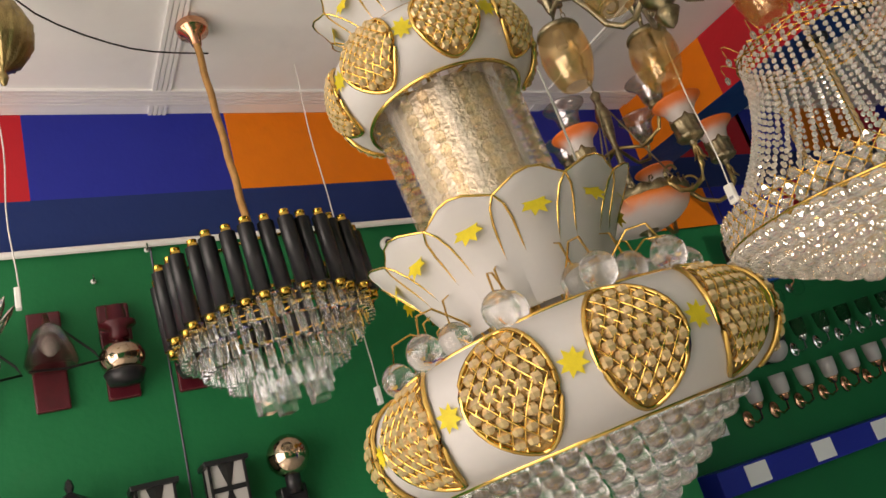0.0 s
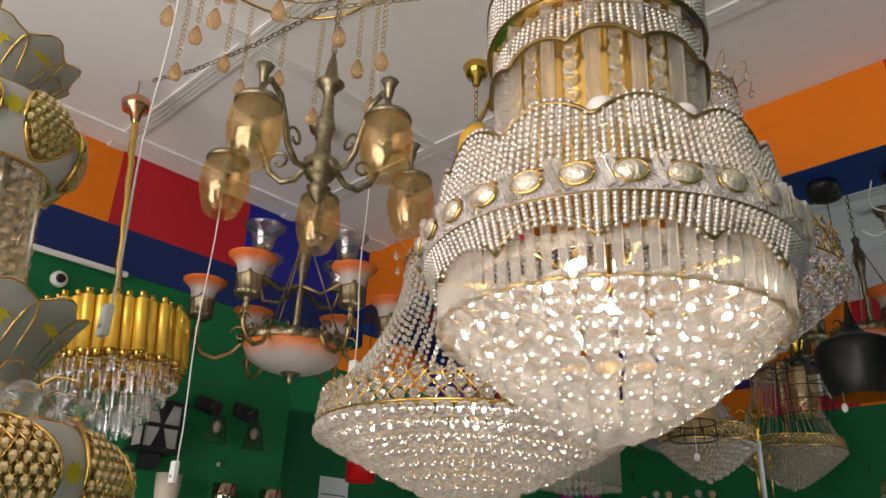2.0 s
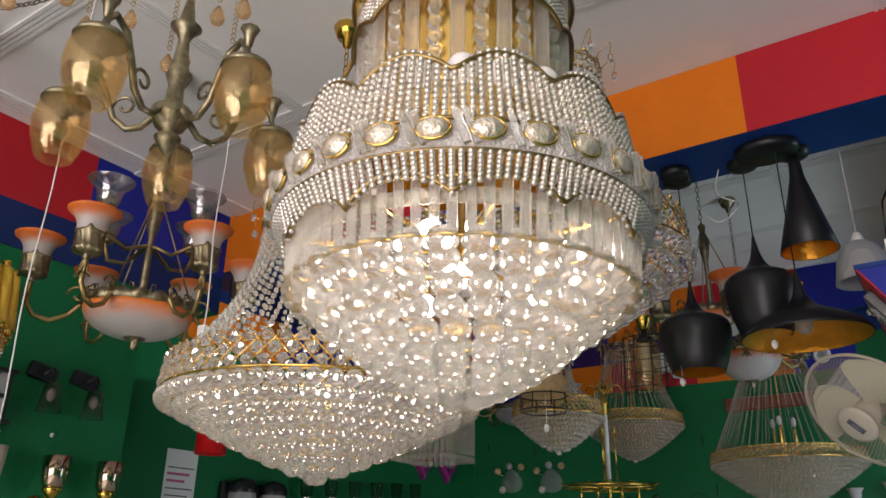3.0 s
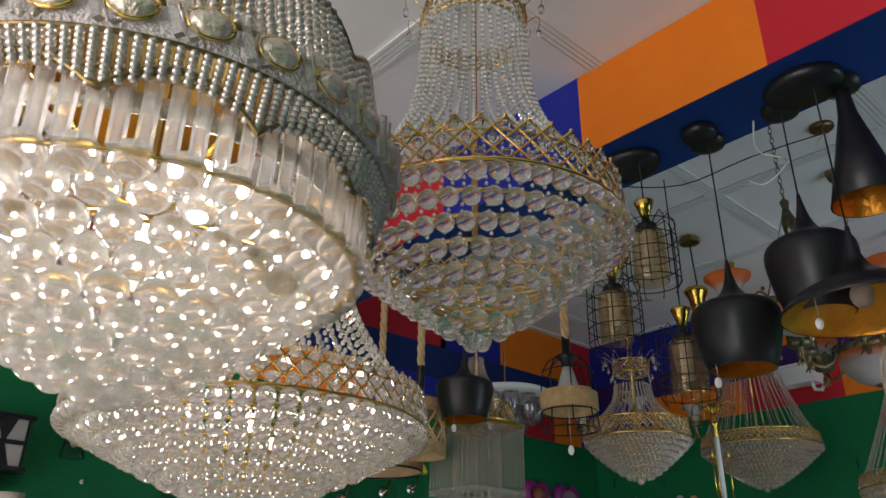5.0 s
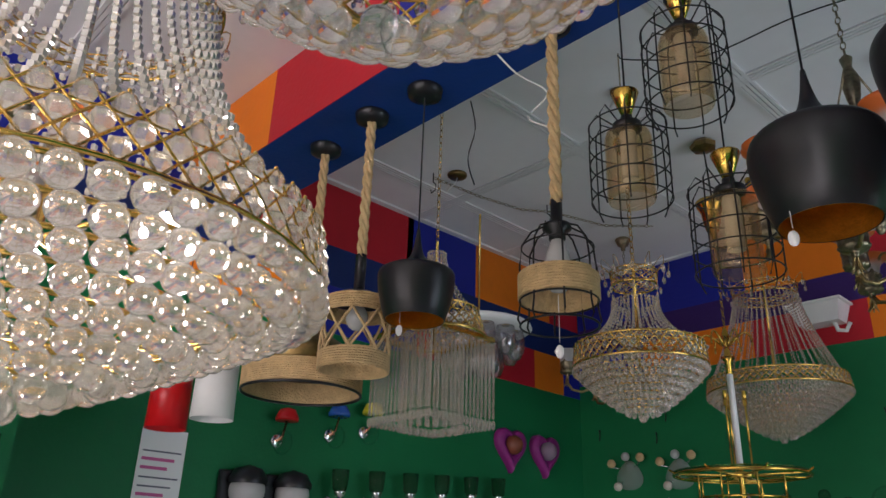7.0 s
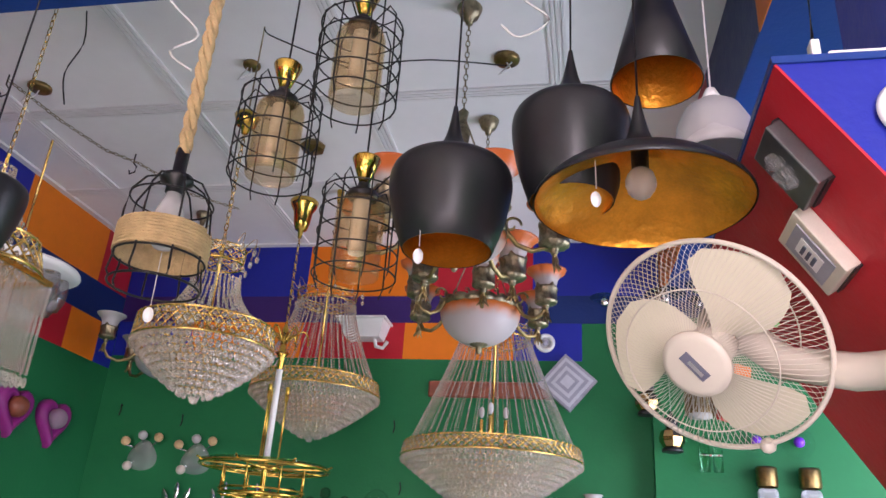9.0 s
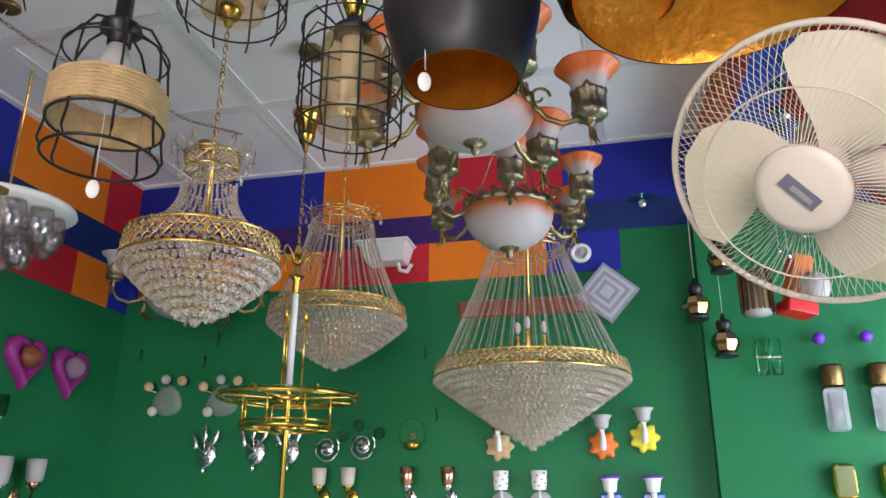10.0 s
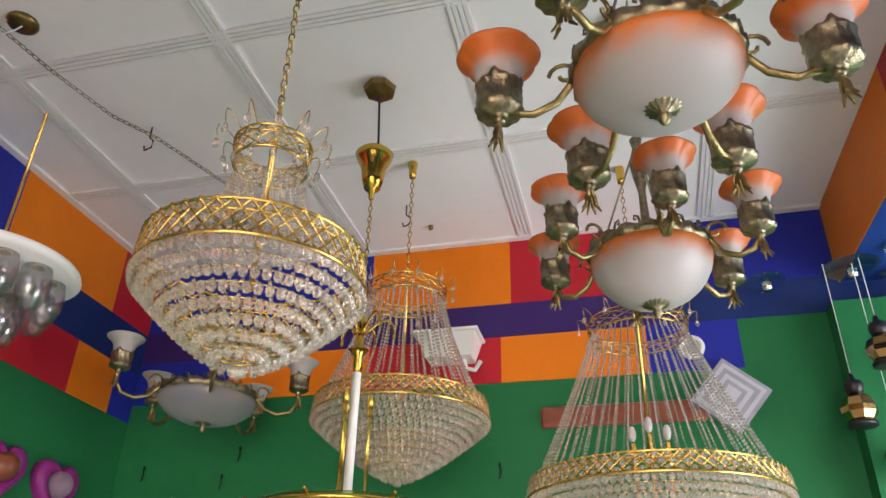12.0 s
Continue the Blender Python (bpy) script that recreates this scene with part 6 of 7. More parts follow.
structure("trim_wall_seam", Shape().tube([(XL + 0.002, -2.27, 1.2), (XL + 0.002, -2.27, 2.2), (XL + 0.002, -2.268, 2.54)], 0.003, 4), INK, "dark cable down the green wall", "cable")


# ---- the rear left wall ----
sheet = thing("notice_sheet", (0.003, 0.29, 1.72), "long white printed notice sheet taped to the wall", "notice", "", ON_LEFT)
part("paper", Shape().box((-0.095, -0.001, -0.28), (0.095, 0, 0.28)), PAPER, sheet, "", False)
for k in range(13):
    w = 0.08 - 0.05 * ((k * 7) % 3) / 2
    h = 0.012 if k in (1, 2, 5) else 0.006
    part("print_line", Shape().box((-0.08, -0.0018, 0.19 - 0.033 * k), (w, -0.001, 0.19 + h - 0.033 * k)), PINK_INK if k in (1, 2, 5) else INK, sheet, "", False)


def cylinder_pendant(at, z, mat, label):
    ob = thing("cylinder_pendant", (*at, z), label, "pendant lamp", "cylinder pendants")
    out = [(0.012, 0.20), (0.058, 0.198), (0.066, 0.19), (0.069, 0.0)]
    part("shade", Shape().lathe(out + [(r - 0.003, q + 0.001) for r, q in out[::-1]], (0, 0, 0), 32), mat, ob)
    part("cap", Shape().lathe([(0.0, 0.30), (0.048, 0.298), (0.055, 0.29), (0.06, 0.2), (0.0, 0.2)], (0, 0, 0), 28), BLACK, ob, "black upper part")
    wire_from(ob, SOF - z, 0.29)
    part("bulb", Shape().ball((0, 0, 0.08), 0.028, 12, 8, 1.2), BULB, ob)


cylinder_pendant((0.45, 0.085), 1.93, LAMP_RED, "red cylinder pendant lamp with black top")
cylinder_pendant((0.70, 0.12), 1.94, WHITE, "white cylinder pendant lamp with black top")
ob = thing("bulkhead_lamp", (0.001, 0.76, 1.80), "black double wall lamp with two white round globes", "wall lamp", "", ON_LEFT)
part("plate", Shape().box((-0.22, -0.03, -0.075), (0.22, 0, 0.075)), BLACK, ob, "", False, 0.01)
for x in (-0.11, 0.11):
    part("globe", Shape().ball((x, -0.06, -0.005), 0.075, 20, 12), FROST, ob, "white frosted globe")
    part("hood", Shape().lathe([(0.08, 0.0), (0.083, 0.02), (0.06, 0.06), (0.0, 0.08)], (x, -0.06, 0.02), 24), BLACK, ob)
for k in range(6):
    cup_lamp((0.001, 1.10 + 0.212 * k, 1.83 + 0.012 * k), ON_LEFT, "small wall lamp with a clear glass cup", GLASS_SMOKE, CHROME, 1.0)
for k in range(10):
    cup_lamp((0.001, 0.55 + 0.21 * k, 1.55 + 0.008 * k), ON_LEFT, "small wall lamp with a frosted white cup", FROST, COPPER, 1.1)
for y, z, m in ((0.80, 2.10, LAMP_RED), (1.08, 2.16, TEAL), (1.28, 2.20, YELLOW)):
    ob = thing("wall_lamp", (0.001, y, z), "small wall lamp with a coloured bonnet and glass leaf", "wall lamp", "coloured wall lamps", ON_LEFT)
    disc(ob, "back_plate", 0.03, 0.012, CHROME, (0, 0, -0.08))
    part("bonnet", Shape().lathe([(0.0, 0.06), (0.035, 0.05), (0.052, 0.015), (0.05, 0.0), (0.0, 0.01)], (0, -0.07, 0.0), 20), m, ob)
    part("arm", Shape().tube([(0, -0.01, -0.08), (0, -0.05, -0.06), (0, -0.07, 0.0)], 0.006, 8), COPPER, ob)
    part("glass_leaf", Shape().ball((0, -0.055, -0.09), 0.045, 8, 6, 1.2), GLASS_CLEAR, ob)
for y, m in ((2.34, WOOD_RED), (2.65, DUST_GLASS)):
    ob = thing("heart_lamp", (0.001, y, 2.18), "pink heart-shaped wall lamp with a coloured centre", "wall lamp", "heart wall lamps", ON_LEFT)
    s = Shape()
    loop = []
    for k in range(28):
        t = 2 * math.pi * k / 28
        loop.append((0.0085 * 16 * math.sin(t) ** 3 * 0.9, 0.0085 * (13 * math.cos(t) - 5 * math.cos(2 * t) - 2 * math.cos(3 * t) - math.cos(4 * t))))
    s.quadgrid([[(x * q, -d, z * q) for x, z in loop] for q, d in ((1.0, 0.0), (1.02, 0.03), (0.9, 0.05), (0.62, 0.05), (0.55, 0.03), (0.0, 0.03))])
    part("heart", s, PINK, ob, "glossy pink heart frame")
    part("centre", Shape().ball((0, -0.045, 0.01), 0.055, 14, 9), m, ob)
cup_lamp((0.001, 2.2, 1.60), ON_LEFT, "wall lamp with a pale glass cup", FROST, CHROME, 1.3)
# blue shelf edge with white price cards
shelf = thing("wall_shelf", (0.001, 1.25, 1.24), "blue painted shelf board with white price cards", "shelf", "", ON_LEFT)
part("board", Shape().box((-1.2, -0.16, -0.06), (1.6, 0, 0.06)), BLUE, shelf, "", False, 0.004)
for x in (-0.95, -0.45, 0.05, 0.55):
    part("price_card", Shape().box((x - 0.075, -0.164, -0.045), (x + 0.075, -0.1605, 0.05)), PAPER, shelf, "", False)


# round petal lamp and arm lamp near the left corner
ob = thing("petal_lamp", (0.32, 1.75, 2.39), "white round ceiling lamp with frosted petal shades", "ceiling lamp")
part("top_disc", Shape().lathe([(0.0, 0.33), (0.2, 0.33), (0.275, 0.315), (0.28, 0.30), (0.26, 0.285), (0.0, 0.285)], (0, 0, 0), 48), WHITE, ob)
for k in range(10):
    a = 2 * math.pi * k / 10
    s = Shape().lathe([(0.0, -0.02), (0.03, -0.015), (0.05, 0.03), (0.055, 0.08), (0.045, 0.13), (0.0, 0.14)], (0.19 * math.cos(a), 0.19 * math.sin(a), 0.15), 14)
    part("petal_shade", s, CUT_CUP, ob, "frosted glass petal")
    part("shade_stem", Shape().tube([(0.19 * math.cos(a), 0.19 * math.sin(a), 0.28), (0.19 * math.cos(a), 0.19 * math.sin(a), 0.29)], 0.02, 8), GOLD, ob)
for k in range(6):
    a = 2 * math.pi * k / 6
    s = Shape().lathe([(0.0, 0.0), (0.03, 0.005), (0.048, 0.05), (0.045, 0.12), (0.0, 0.13)], (0.09 * math.cos(a), 0.09 * math.sin(a), 0.05), 14)
    part("lower_petal", s, CUT_CUP, ob, "frosted glass petal")
part("core", Shape().tube([(0, 0, 0.08), (0, 0, H2 - 2.39)], 0.006, 10), GOLD, ob)
bowl_chandelier((0.70, 2.58), 2.36, 2.49, 0.19, 5, 0.36, 2.56, "brass arm chandelier with white frosted cups and bowl", 1.0, H2, 2.62, 0.0, turn=15, white=True)


# ---- the back wall ----
YW = YB - 0.004


def shield_lamp(x, z):
    ob = thing("wall_lamp", (x, YW, z), "glass shield wall lamp with three flower knobs", "wall lamp", "shield wall lamps")
    loop = [(0.085 * math.sin(t) * (1 - 0.35 * math.cos(t)) * 1.0, -0.02 + 0.085 * math.cos(t)) for t in [2 * math.pi * k / 24 for k in range(24)]]
    s = Shape().quadgrid([[(px * q, -d, pz * q) for px, pz in loop] for q, d in ((1, 0.02), (1, 0.028), (0.6, 0.045), (0.0, 0.05))])
    part("shield", s, DUST_GLASS, ob, "dusty glass shield")
    for px, pz, m in ((-0.10, 0.05, ROPE), (0.0, 0.085, FROST), (0.10, 0.075, ROPE), (-0.06, -0.085, CREAM)):
        part("stalk", Shape().tube([(px * 0.4, -0.03, pz * 0.3), (px, -0.06, pz - 0.02)], 0.004, 6), CHROME, ob)
        part("knob", Shape().ball((px, -0.06, pz), 0.026, 10, 7), m, ob)


def leaf_lamp(x, z, twist=0):
    ob = thing("wall_lamp", (x, YW, z), "chrome leaf wall lamp with a round base", "wall lamp", "leaf wall lamps")
    disc(ob, "base", 0.055, 0.02, CHROME, (0, 0, -0.02), "", 1.2)
    for k, (px, pz, tl) in enumerate(((-0.06, 0.05, 25), (0.0, 0.085, 0), (0.06, 0.06, -25))):
        s = Shape().lathe([(0.0, -0.05), (0.012, -0.03), (0.018, 0.0), (0.012, 0.03), (0.0, 0.05)], (0, 0, 0), 10, None, 0.35).moved(Matrix.Translation((px, -0.045, pz)) @ pose(0, 0, 0, 0, -tl + twist, 0))
        part("leaf", s, CHROME, ob)
        part("stem", Shape().tube([(0, -0.02, -0.02), (px * 0.6, -0.045, pz * 0.4), (px, -0.045, pz - 0.04)], 0.003, 6), CHROME, ob)
    part("drop", Shape().ball((0, -0.03, -0.10), 0.012, 8, 6, 1.6), CHROME, ob)


def spiral_lamp(x, z):
    ob = thing("wall_lamp", (x, YW, z), "chrome spiral wall lamp with smoky glass knobs", "wall lamp", "spiral wall lamps")
    disc(ob, "base", 0.035, 0.02, CHROME)
    part("spiral", Shape().tube([((0.012 + 0.0045 * t) * math.cos(t), -0.035, (0.012 + 0.0045 * t) * math.sin(t)) for t in [0.4 * k for k in range(34)]], 0.0055, 6), CHROME, ob)
    for px, pz in ((0.09, 0.06), (-0.02, 0.10)):
        part("knob", Shape().ball((px, -0.04, pz), 0.03, 10, 7), GLASS_SMOKE, ob)


def flower_lamp(x, z, m, cup):
    ob = thing("wall_lamp", (x, YW, z), "flower-shaped wall lamp with a pale stem and cup", "wall lamp", "flower wall lamps")
    s = Shape().lathe([(0.0, 0.0), (0.062, 0.0), (0.062, 0.018), (0.05, 0.024), (0.0, 0.024)], (0, 0, 0), 48, lambda a, r, zz: (0.009 * math.cos(7 * a) * (r > 0.03), 0)).moved(pose(0, 0, 0, 90, 0, 0))
    part("flower_plate", s, m, ob, "glossy flower-shaped plate")
    part("stem", Shape().tube([(0, -0.026, -0.02), (0, -0.05, 0.03), (0, -0.06, 0.07)], 0.014, 8), WHITE, ob)
    out = [(0.02, 0.07), (0.03, 0.08), (0.034, 0.11), (0.05, 0.13)]
    part("cup", Shape().lathe(out + [(r - 0.003, q) for r, q in out[::-1]], (0, -0.06, 0), 20), cup, ob)


def dotted_lamp(x, z):
    ob = thing("wall_lamp", (x, YW, z), "wall lamp with a white spotted cup and round base", "wall lamp", "spotted wall lamps")
    disc(ob, "base", 0.055, 0.022, FROST, (0, 0, -0.06))
    part("stem", Shape().tube([(0, -0.02, -0.06), (0, -0.06, 0.0)], 0.007, 8), WHITE, ob)
    out = [(0.03, 0.0), (0.034, 0.02), (0.038, 0.085)]
    part("cup", Shape().lathe(out + [(r - 0.003, q) for r, q in out[::-1]], (0, -0.06, 0), 20), WHITE, ob)
    for k in range(20):
        a = k * 2.4
        q = 0.01 + 0.0035 * k
        r = 0.0335 + 0.004 * q / 0.085
        part("spot", Shape().ball((r * math.cos(a), -0.06 + r * math.sin(a), q), 0.0045, 6, 4), INK, ob)


def blue_lamp(x, z):
    ob = thing("wall_lamp", (x, YW, z), "wall lamp with a violet-rimmed cup and blue glass base", "wall lamp", "violet wall lamps")
    part("base", Shape().box((-0.05, -0.035, -0.12), (0.05, 0, -0.005)), TEAL, ob, "blue glass base", False, 0.008)
    part("stem", Shape().tube([(0, -0.05, -0.06), (0, -0.055, 0.0)], 0.014, 8), WHITE, ob)
    out = [(0.026, 0.0), (0.03, 0.02), (0.034, 0.05), (0.045, 0.06)]
    part("cup", Shape().lathe(out + [(r - 0.003, q) for r, q in out[::-1]], (0, -0.055, 0), 20), WHITE, ob)
    part("rim", Shape().ring(0.043, 0.063, 0.006).moved(Matrix.Translation((0, -0.055, 0))), VIOLET, ob)


shield_lamp(0.36, 2.09)
shield_lamp(0.69, 2.08)
leaf_lamp(0.62, 1.80)
leaf_lamp(0.90, 1.81, 8)
leaf_lamp(1.09, 1.81, -8)
spiral_lamp(1.30, 1.80)
spiral_lamp(1.49, 1.81)
ob = thing("wall_lamp", (1.76, YW, 1.86), "clear teardrop glass wall lamp with an amber base", "wall lamp")
part("teardrop", Shape().ball((0, -0.07, 0.0), 0.07, 20, 12, 1.15), GLASS_CLEAR, ob)
part("base_cup", Shape().lathe([(0.0, -0.075), (0.035, -0.07), (0.045, -0.045), (0.04, -0.04), (0.0, -0.045)], (0, -0.07, 0), 20), BRASS, ob)
part("bulb", Shape().ball((0, -0.07, -0.01), 0.022, 10, 7), GLASS_AMBER, ob)
part("bracket", Shape().tube([(0, 0, -0.05), (0, -0.07, -0.06)], 0.006, 6), BRASS, ob)
flower_lamp(2.18, 1.80, ROPE, COPPER)
flower_lamp(2.67, 1.80, ORANGE_GLOSS, FROST)
flower_lamp(2.86, 1.83, YELLOW, FROST)
for x, z, g, m in ((1.29, 1.62, CREAM, BRASS), (1.44, 1.62, CREAM, BRASS), (1.74, 1.62, COPPER, CHROME), (1.94, 1.62, COPPER, CHROME)):
    cup_lamp((x, YW, z), ON_BACK, "small wall lamp with a pale flared cup", g, m, 0.9)
for x in (2.19, 2.37):
    dotted_lamp(x, 1.60)
for x in (2.69, 2.88):
    blue_lamp(x, 1.59)
ob = thing("wall_plate", (2.31, YW, 2.485), "long brown wooden wall plate", "wall plate")
s = Shape().box((-0.33, -0.022, -0.045), (0.33, 0, 0.045))
part("board", s, WOOD_RED, ob, "reddish brown wood", False, 0.02)
ob = thing("square_lamp", (2.735, YW, 2.53), "tilted square wall lamp with nested grey and white frames", "wall lamp")
for k, (q, m) in enumerate(((0.110, GREYSTONE), (0.096, PALE_GREY), (0.080, GREYSTONE), (0.062, PALE_GREY), (0.045, GREYSTONE), (0.028, PALE_GREY))):
    part("frame", Shape().box((-q, -0.035 - 0.003 * k, -q), (q, -0.006 * (k > 0) - 0.001, q), pose(0, 0, 0, 0, 41, 0)), m, ob, "", False)
ob = thing("round_light", (2.615, YW - 0.003, 2.75), "small round white ceiling light on the blue field", "wall lamp")
part("rim", Shape().ring(0.042, 0, 0.012).moved(pose(0, -0.012, 0, 90, 0, 0)), WHITE, ob)
disc(ob, "lens", 0.038, 0.012, FROST)
disc(ob, "centre", 0.016, 0.006, GREYSTONE, (0, -0.012, 0))
ob = thing("wall_tray", (1.60, YW - 0.003, 2.79), "white plastic wall tray with a curved pipe", "wall fixture")
part("tray", Shape().quadgrid([[(-0.13, 0, 0.05), (0.13, 0, 0.05), (0.13, -0.16, 0.05), (-0.13, -0.16, 0.05)], [(-0.10, 0, -0.04), (0.10, 0, -0.04), (0.10, -0.11, -0.04), (-0.10, -0.11, -0.04)], [(0, 0, -0.04), (0, 0, -0.04), (0, -0.05, -0.04), (0, -0.05, -0.04)]]), WHITE, ob, "", False)
part("lip", Shape().box((-0.145, -0.175, 0.05), (0.145, 0, 0.064)), WHITE, ob, "", False, 0.003)
part("pipe", Shape().tube([(0.06, -0.05, -0.04), (0.07, -0.05, -0.08), (0.11, -0.05, -0.09), (0.135, -0.05, -0.05)], 0.011, 8), WHITE, ob)
for x, z in ((0.55, 2.30), (0.62, 2.42), (1.80, 2.30), (1.86, 1.98), (0.15, 2.35)):
    ob = thing("wire_end", (x, YW, z), "short black wire end sticking out of the wall", "wire", "wire ends")
    part("wire", Shape().tube([(0, 0, 0), (0.005, -0.02, 0.005), (0.012, -0.025, -0.03), (0.004, -0.02, -0.06)], 0.0035, 5), WIRE_BLACK, ob)


# ---- the bay on the right ----
YP = YB - 0.111


def amber_lantern(x, y, z):
    ob = thing("lantern_pendant", (x, y, z), "small amber glass lantern pendant with black cap", "pendant lamp", "amber lantern pendants")
    part("cap", Shape().lathe([(0.0, 0.20), (0.008, 0.195), (0.012, 0.17), (0.03, 0.165), (0.034, 0.15), (0.03, 0.125), (0.024, 0.12), (0.0, 0.12)], (0, 0, 0), 20), BLACK, ob)
    part("glass", Shape().lathe([(0.026, 0.12), (0.05, 0.10), (0.062, 0.07), (0.06, 0.05), (0.045, 0.025), (0.04, 0.02)], (0, 0, 0), 8), AMBER_MIRROR, ob, "faceted amber mirrored glass", False)
    part("base", Shape().lathe([(0.042, 0.02), (0.05, 0.015), (0.05, 0.003), (0.04, 0.0), (0.0, 0.004)], (0, 0, 0), 20), BLACK, ob)
    wire_from(ob, 2.972 - z, 0.195, 0.0016, CORD)


for x, y, z in ((3.13, 2.83, 2.325), (3.237, 2.844, 2.155), (3.253, 2.80, 2.53)):
    amber_lantern(x, y, z)


def glass_canopy(x, y, r, drop=SIDE - 2.9605):
    ob = thing("glass_canopy", (x, y, 2.96), "round greenish glass canopy with a chrome cup", "ceiling fixture", "glass canopies")
    part("plate", Shape().lathe([(0.0, 0.012), (r, 0.012), (r + 0.003, 0.016), (r, 0.02), (0.0, 0.02)], (0, 0, 0), 32), GLASS_GREEN, ob, "greenish glass disc")
    part("post", Shape().tube([(0, 0, 0.02), (0, 0, drop)], 0.009, 10), CHROME, ob)
    part("chrome_cup", Shape().lathe([(0.0, -0.03), (0.02, -0.028), (0.024, 0.0), (0.016, 0.011), (0.0, 0.011)], (0, 0, 0), 16), CHROME, ob)


glass_canopy(2.935, 2.94, 0.075, 0.0247)
for x, y, r in ((3.245, 2.885, 0.105), (3.42, 2.965, 0.05), (3.39, 2.74, 0.055), (3.43, 2.445, 0.055), (3.437, 2.32, 0.055), (3.46, 2.14, 0.055), (3.45, 1.96, 0.06), (3.45, 1.78, 0.06)):
    glass_canopy(x, y, r)
part_bracket = thing("canopy_bracket", (2.935, YW, 2.978), "thin chrome bracket of a glass canopy", "bracket")
part("rod", Shape().tube([(0, 0, 0), (0, -0.12, 0.002)], 0.004, 6), CHROME, part_bracket)


def slatted_lamp(x, y, z):
    ob = thing("slatted_pendant", (x, y, z), "dark slatted cylinder pendant lamp with a white diffuser", "pendant lamp")
    for k in range(16):
        a = 2 * math.pi * k / 16
        part("slat", Shape().box((0.058, -0.007, 0.0), (0.064, 0.007, 0.16), pose(0, 0, 0, 0, 0, math.degrees(a))), DARK_BRONZE, ob, "", False)
    part("diffuser", Shape().lathe([(0.0, -0.015), (0.05, -0.012), (0.052, 0.15), (0.0, 0.155)], (0, 0, 0), 24), FROST, ob)
    part("top_plate", Shape().lathe([(0.0, 0.165), (0.062, 0.163), (0.065, 0.155), (0.0, 0.155)], (0, 0, 0), 24), BLACK, ob)
    wire_from(ob, SIDE - z - 0.02, 0.16)


slatted_lamp(3.32, 2.42, 2.25)


def block_lamp(x, y, z):
    ob = thing("block_pendant", (x, y, z), "orange wood block pendant lamp with a red base and white globe", "pendant lamp")
    part("block", Shape().box((-0.04, -0.04, 0.05), (0.04, 0.04, 0.24), pose(0, 0, 0, 0, 10, 20)), ORANGE_GLOSS, ob, "orange speckled block", False, 0.006)
    part("base", Shape().box((-0.06, -0.05, 0.0), (0.06, 0.05, 0.05), pose(0, 0, 0, 0, 10, 20)), LAMP_RED, ob, "", False, 0.006)
    part("globe", Shape().ball((0.07, -0.03, 0.10), 0.06, 16, 10), FROST, ob)
    wire_from(ob, SIDE - z - 0.02, 0.24, 0.0018, CORD)


block_lamp(3.45, 2.38, 2.22)
ob = thing("glass_tubes", (3.42, YP, 2.16), "pair of clear glass tubes on the wall", "wall lamp")
for x in (-0.03, 0.03):
    part("tube", Shape().lathe([(0.022, -0.08), (0.024, -0.08), (0.024, 0.08), (0.022, 0.08)], (x, -0.04, 0), 20), GLASS_GREEN, ob)
part("clip", Shape().box((-0.05, -0.03, -0.004), (0.05, 0, 0.004)), CHROME, ob, "", False)
ob = thing("cone_shade", (3.42, 1.6, 2.42), "orange pyramid lamp shade on white cords", "pendant lamp")
part("shade", Shape().lathe([(0.012, 0.14), (0.12, 0.0), (0.115, 0.0), (0.010, 0.136)], (0, 0, 0), 4), ORANGE_GLOSS, ob, "", False)
wire_from(ob, SIDE - 2.42, 0.13, 0.002, CORD)
for x, y, z in ((3.43, 2.445, 2.50), (3.437, 2.32, 2.44), (3.46, 2.14, 2.46), (3.45, 1.96, 2.42)):
    ob = thing("cord_pendant", (x, y, z), "white hanging cord with a small chrome end", "cord", "hanging cords")
    part("cord", Shape().tube([(0, 0, 2.935 - z), (0.004, 0.002, 0.02)], 0.0022, 5), CORD, ob)
    part("end", Shape().lathe([(0.0, -0.01), (0.007, -0.006), (0.008, 0.02), (0.0, 0.024)], (0.004, 0.002, 0), 10), CHROME, ob)
for x in (3.66, 3.85):
    ob = thing("wall_lamp", (x, YP, 1.96), "mesh-topped wall lamp with a clear glass panel", "wall lamp", "mesh wall lamps")
    part("mesh_cap", Shape().lathe([(0.045, 0.0), (0.048, 0.01), (0.048, 0.08), (0.044, 0.09), (0.0, 0.09)], (0, -0.055, 0.06), 20), DARK_BRONZE, ob)
    part("glass_panel", Shape().box((-0.045, -0.08, -0.13), (0.045, -0.02, 0.055)), DUST_GLASS, ob, "", False, 0.02)
    part("bulb", Shape().ball((0, -0.05, -0.06), 0.02, 10, 7, 1.5), BULB, ob)
    part("back_plate", Shape().box((-0.03, -0.02, -0.05), (0.03, 0, 0.05)), CHROME, ob, "", False)
    ob = thing("wall_lamp", (x - 0.01, YP, 1.63), "round-cornered brass wall lamp with silvered glass", "wall lamp", "brass wall lamps")
    part("frame", Shape().box((-0.05, -0.06, -0.075), (0.05, 0, 0.075)), BRASS, ob, "", False, 0.03)
    part("glass", Shape().box((-0.036, -0.066, -0.06), (0.036, -0.0605, 0.06)), SILVERED, ob, "", False)
    ob = thing("wall_lamp", (x - 0.03, YP, 2.23), "round clear glass wall lamp with a violet bulb", "wall lamp", "violet bulb lamps")
    disc(ob, "glass_disc", 0.075, 0.02, GLASS_CLEAR, (0, -0.03, 0))
    part("bulb", Shape().ball((0, -0.06, 0.0), 0.026, 12, 8), VIOLET, ob)
    part("stem", Shape().tube([(0, 0, 0), (0, -0.05, 0)], 0.010, 8), CHROME, ob)


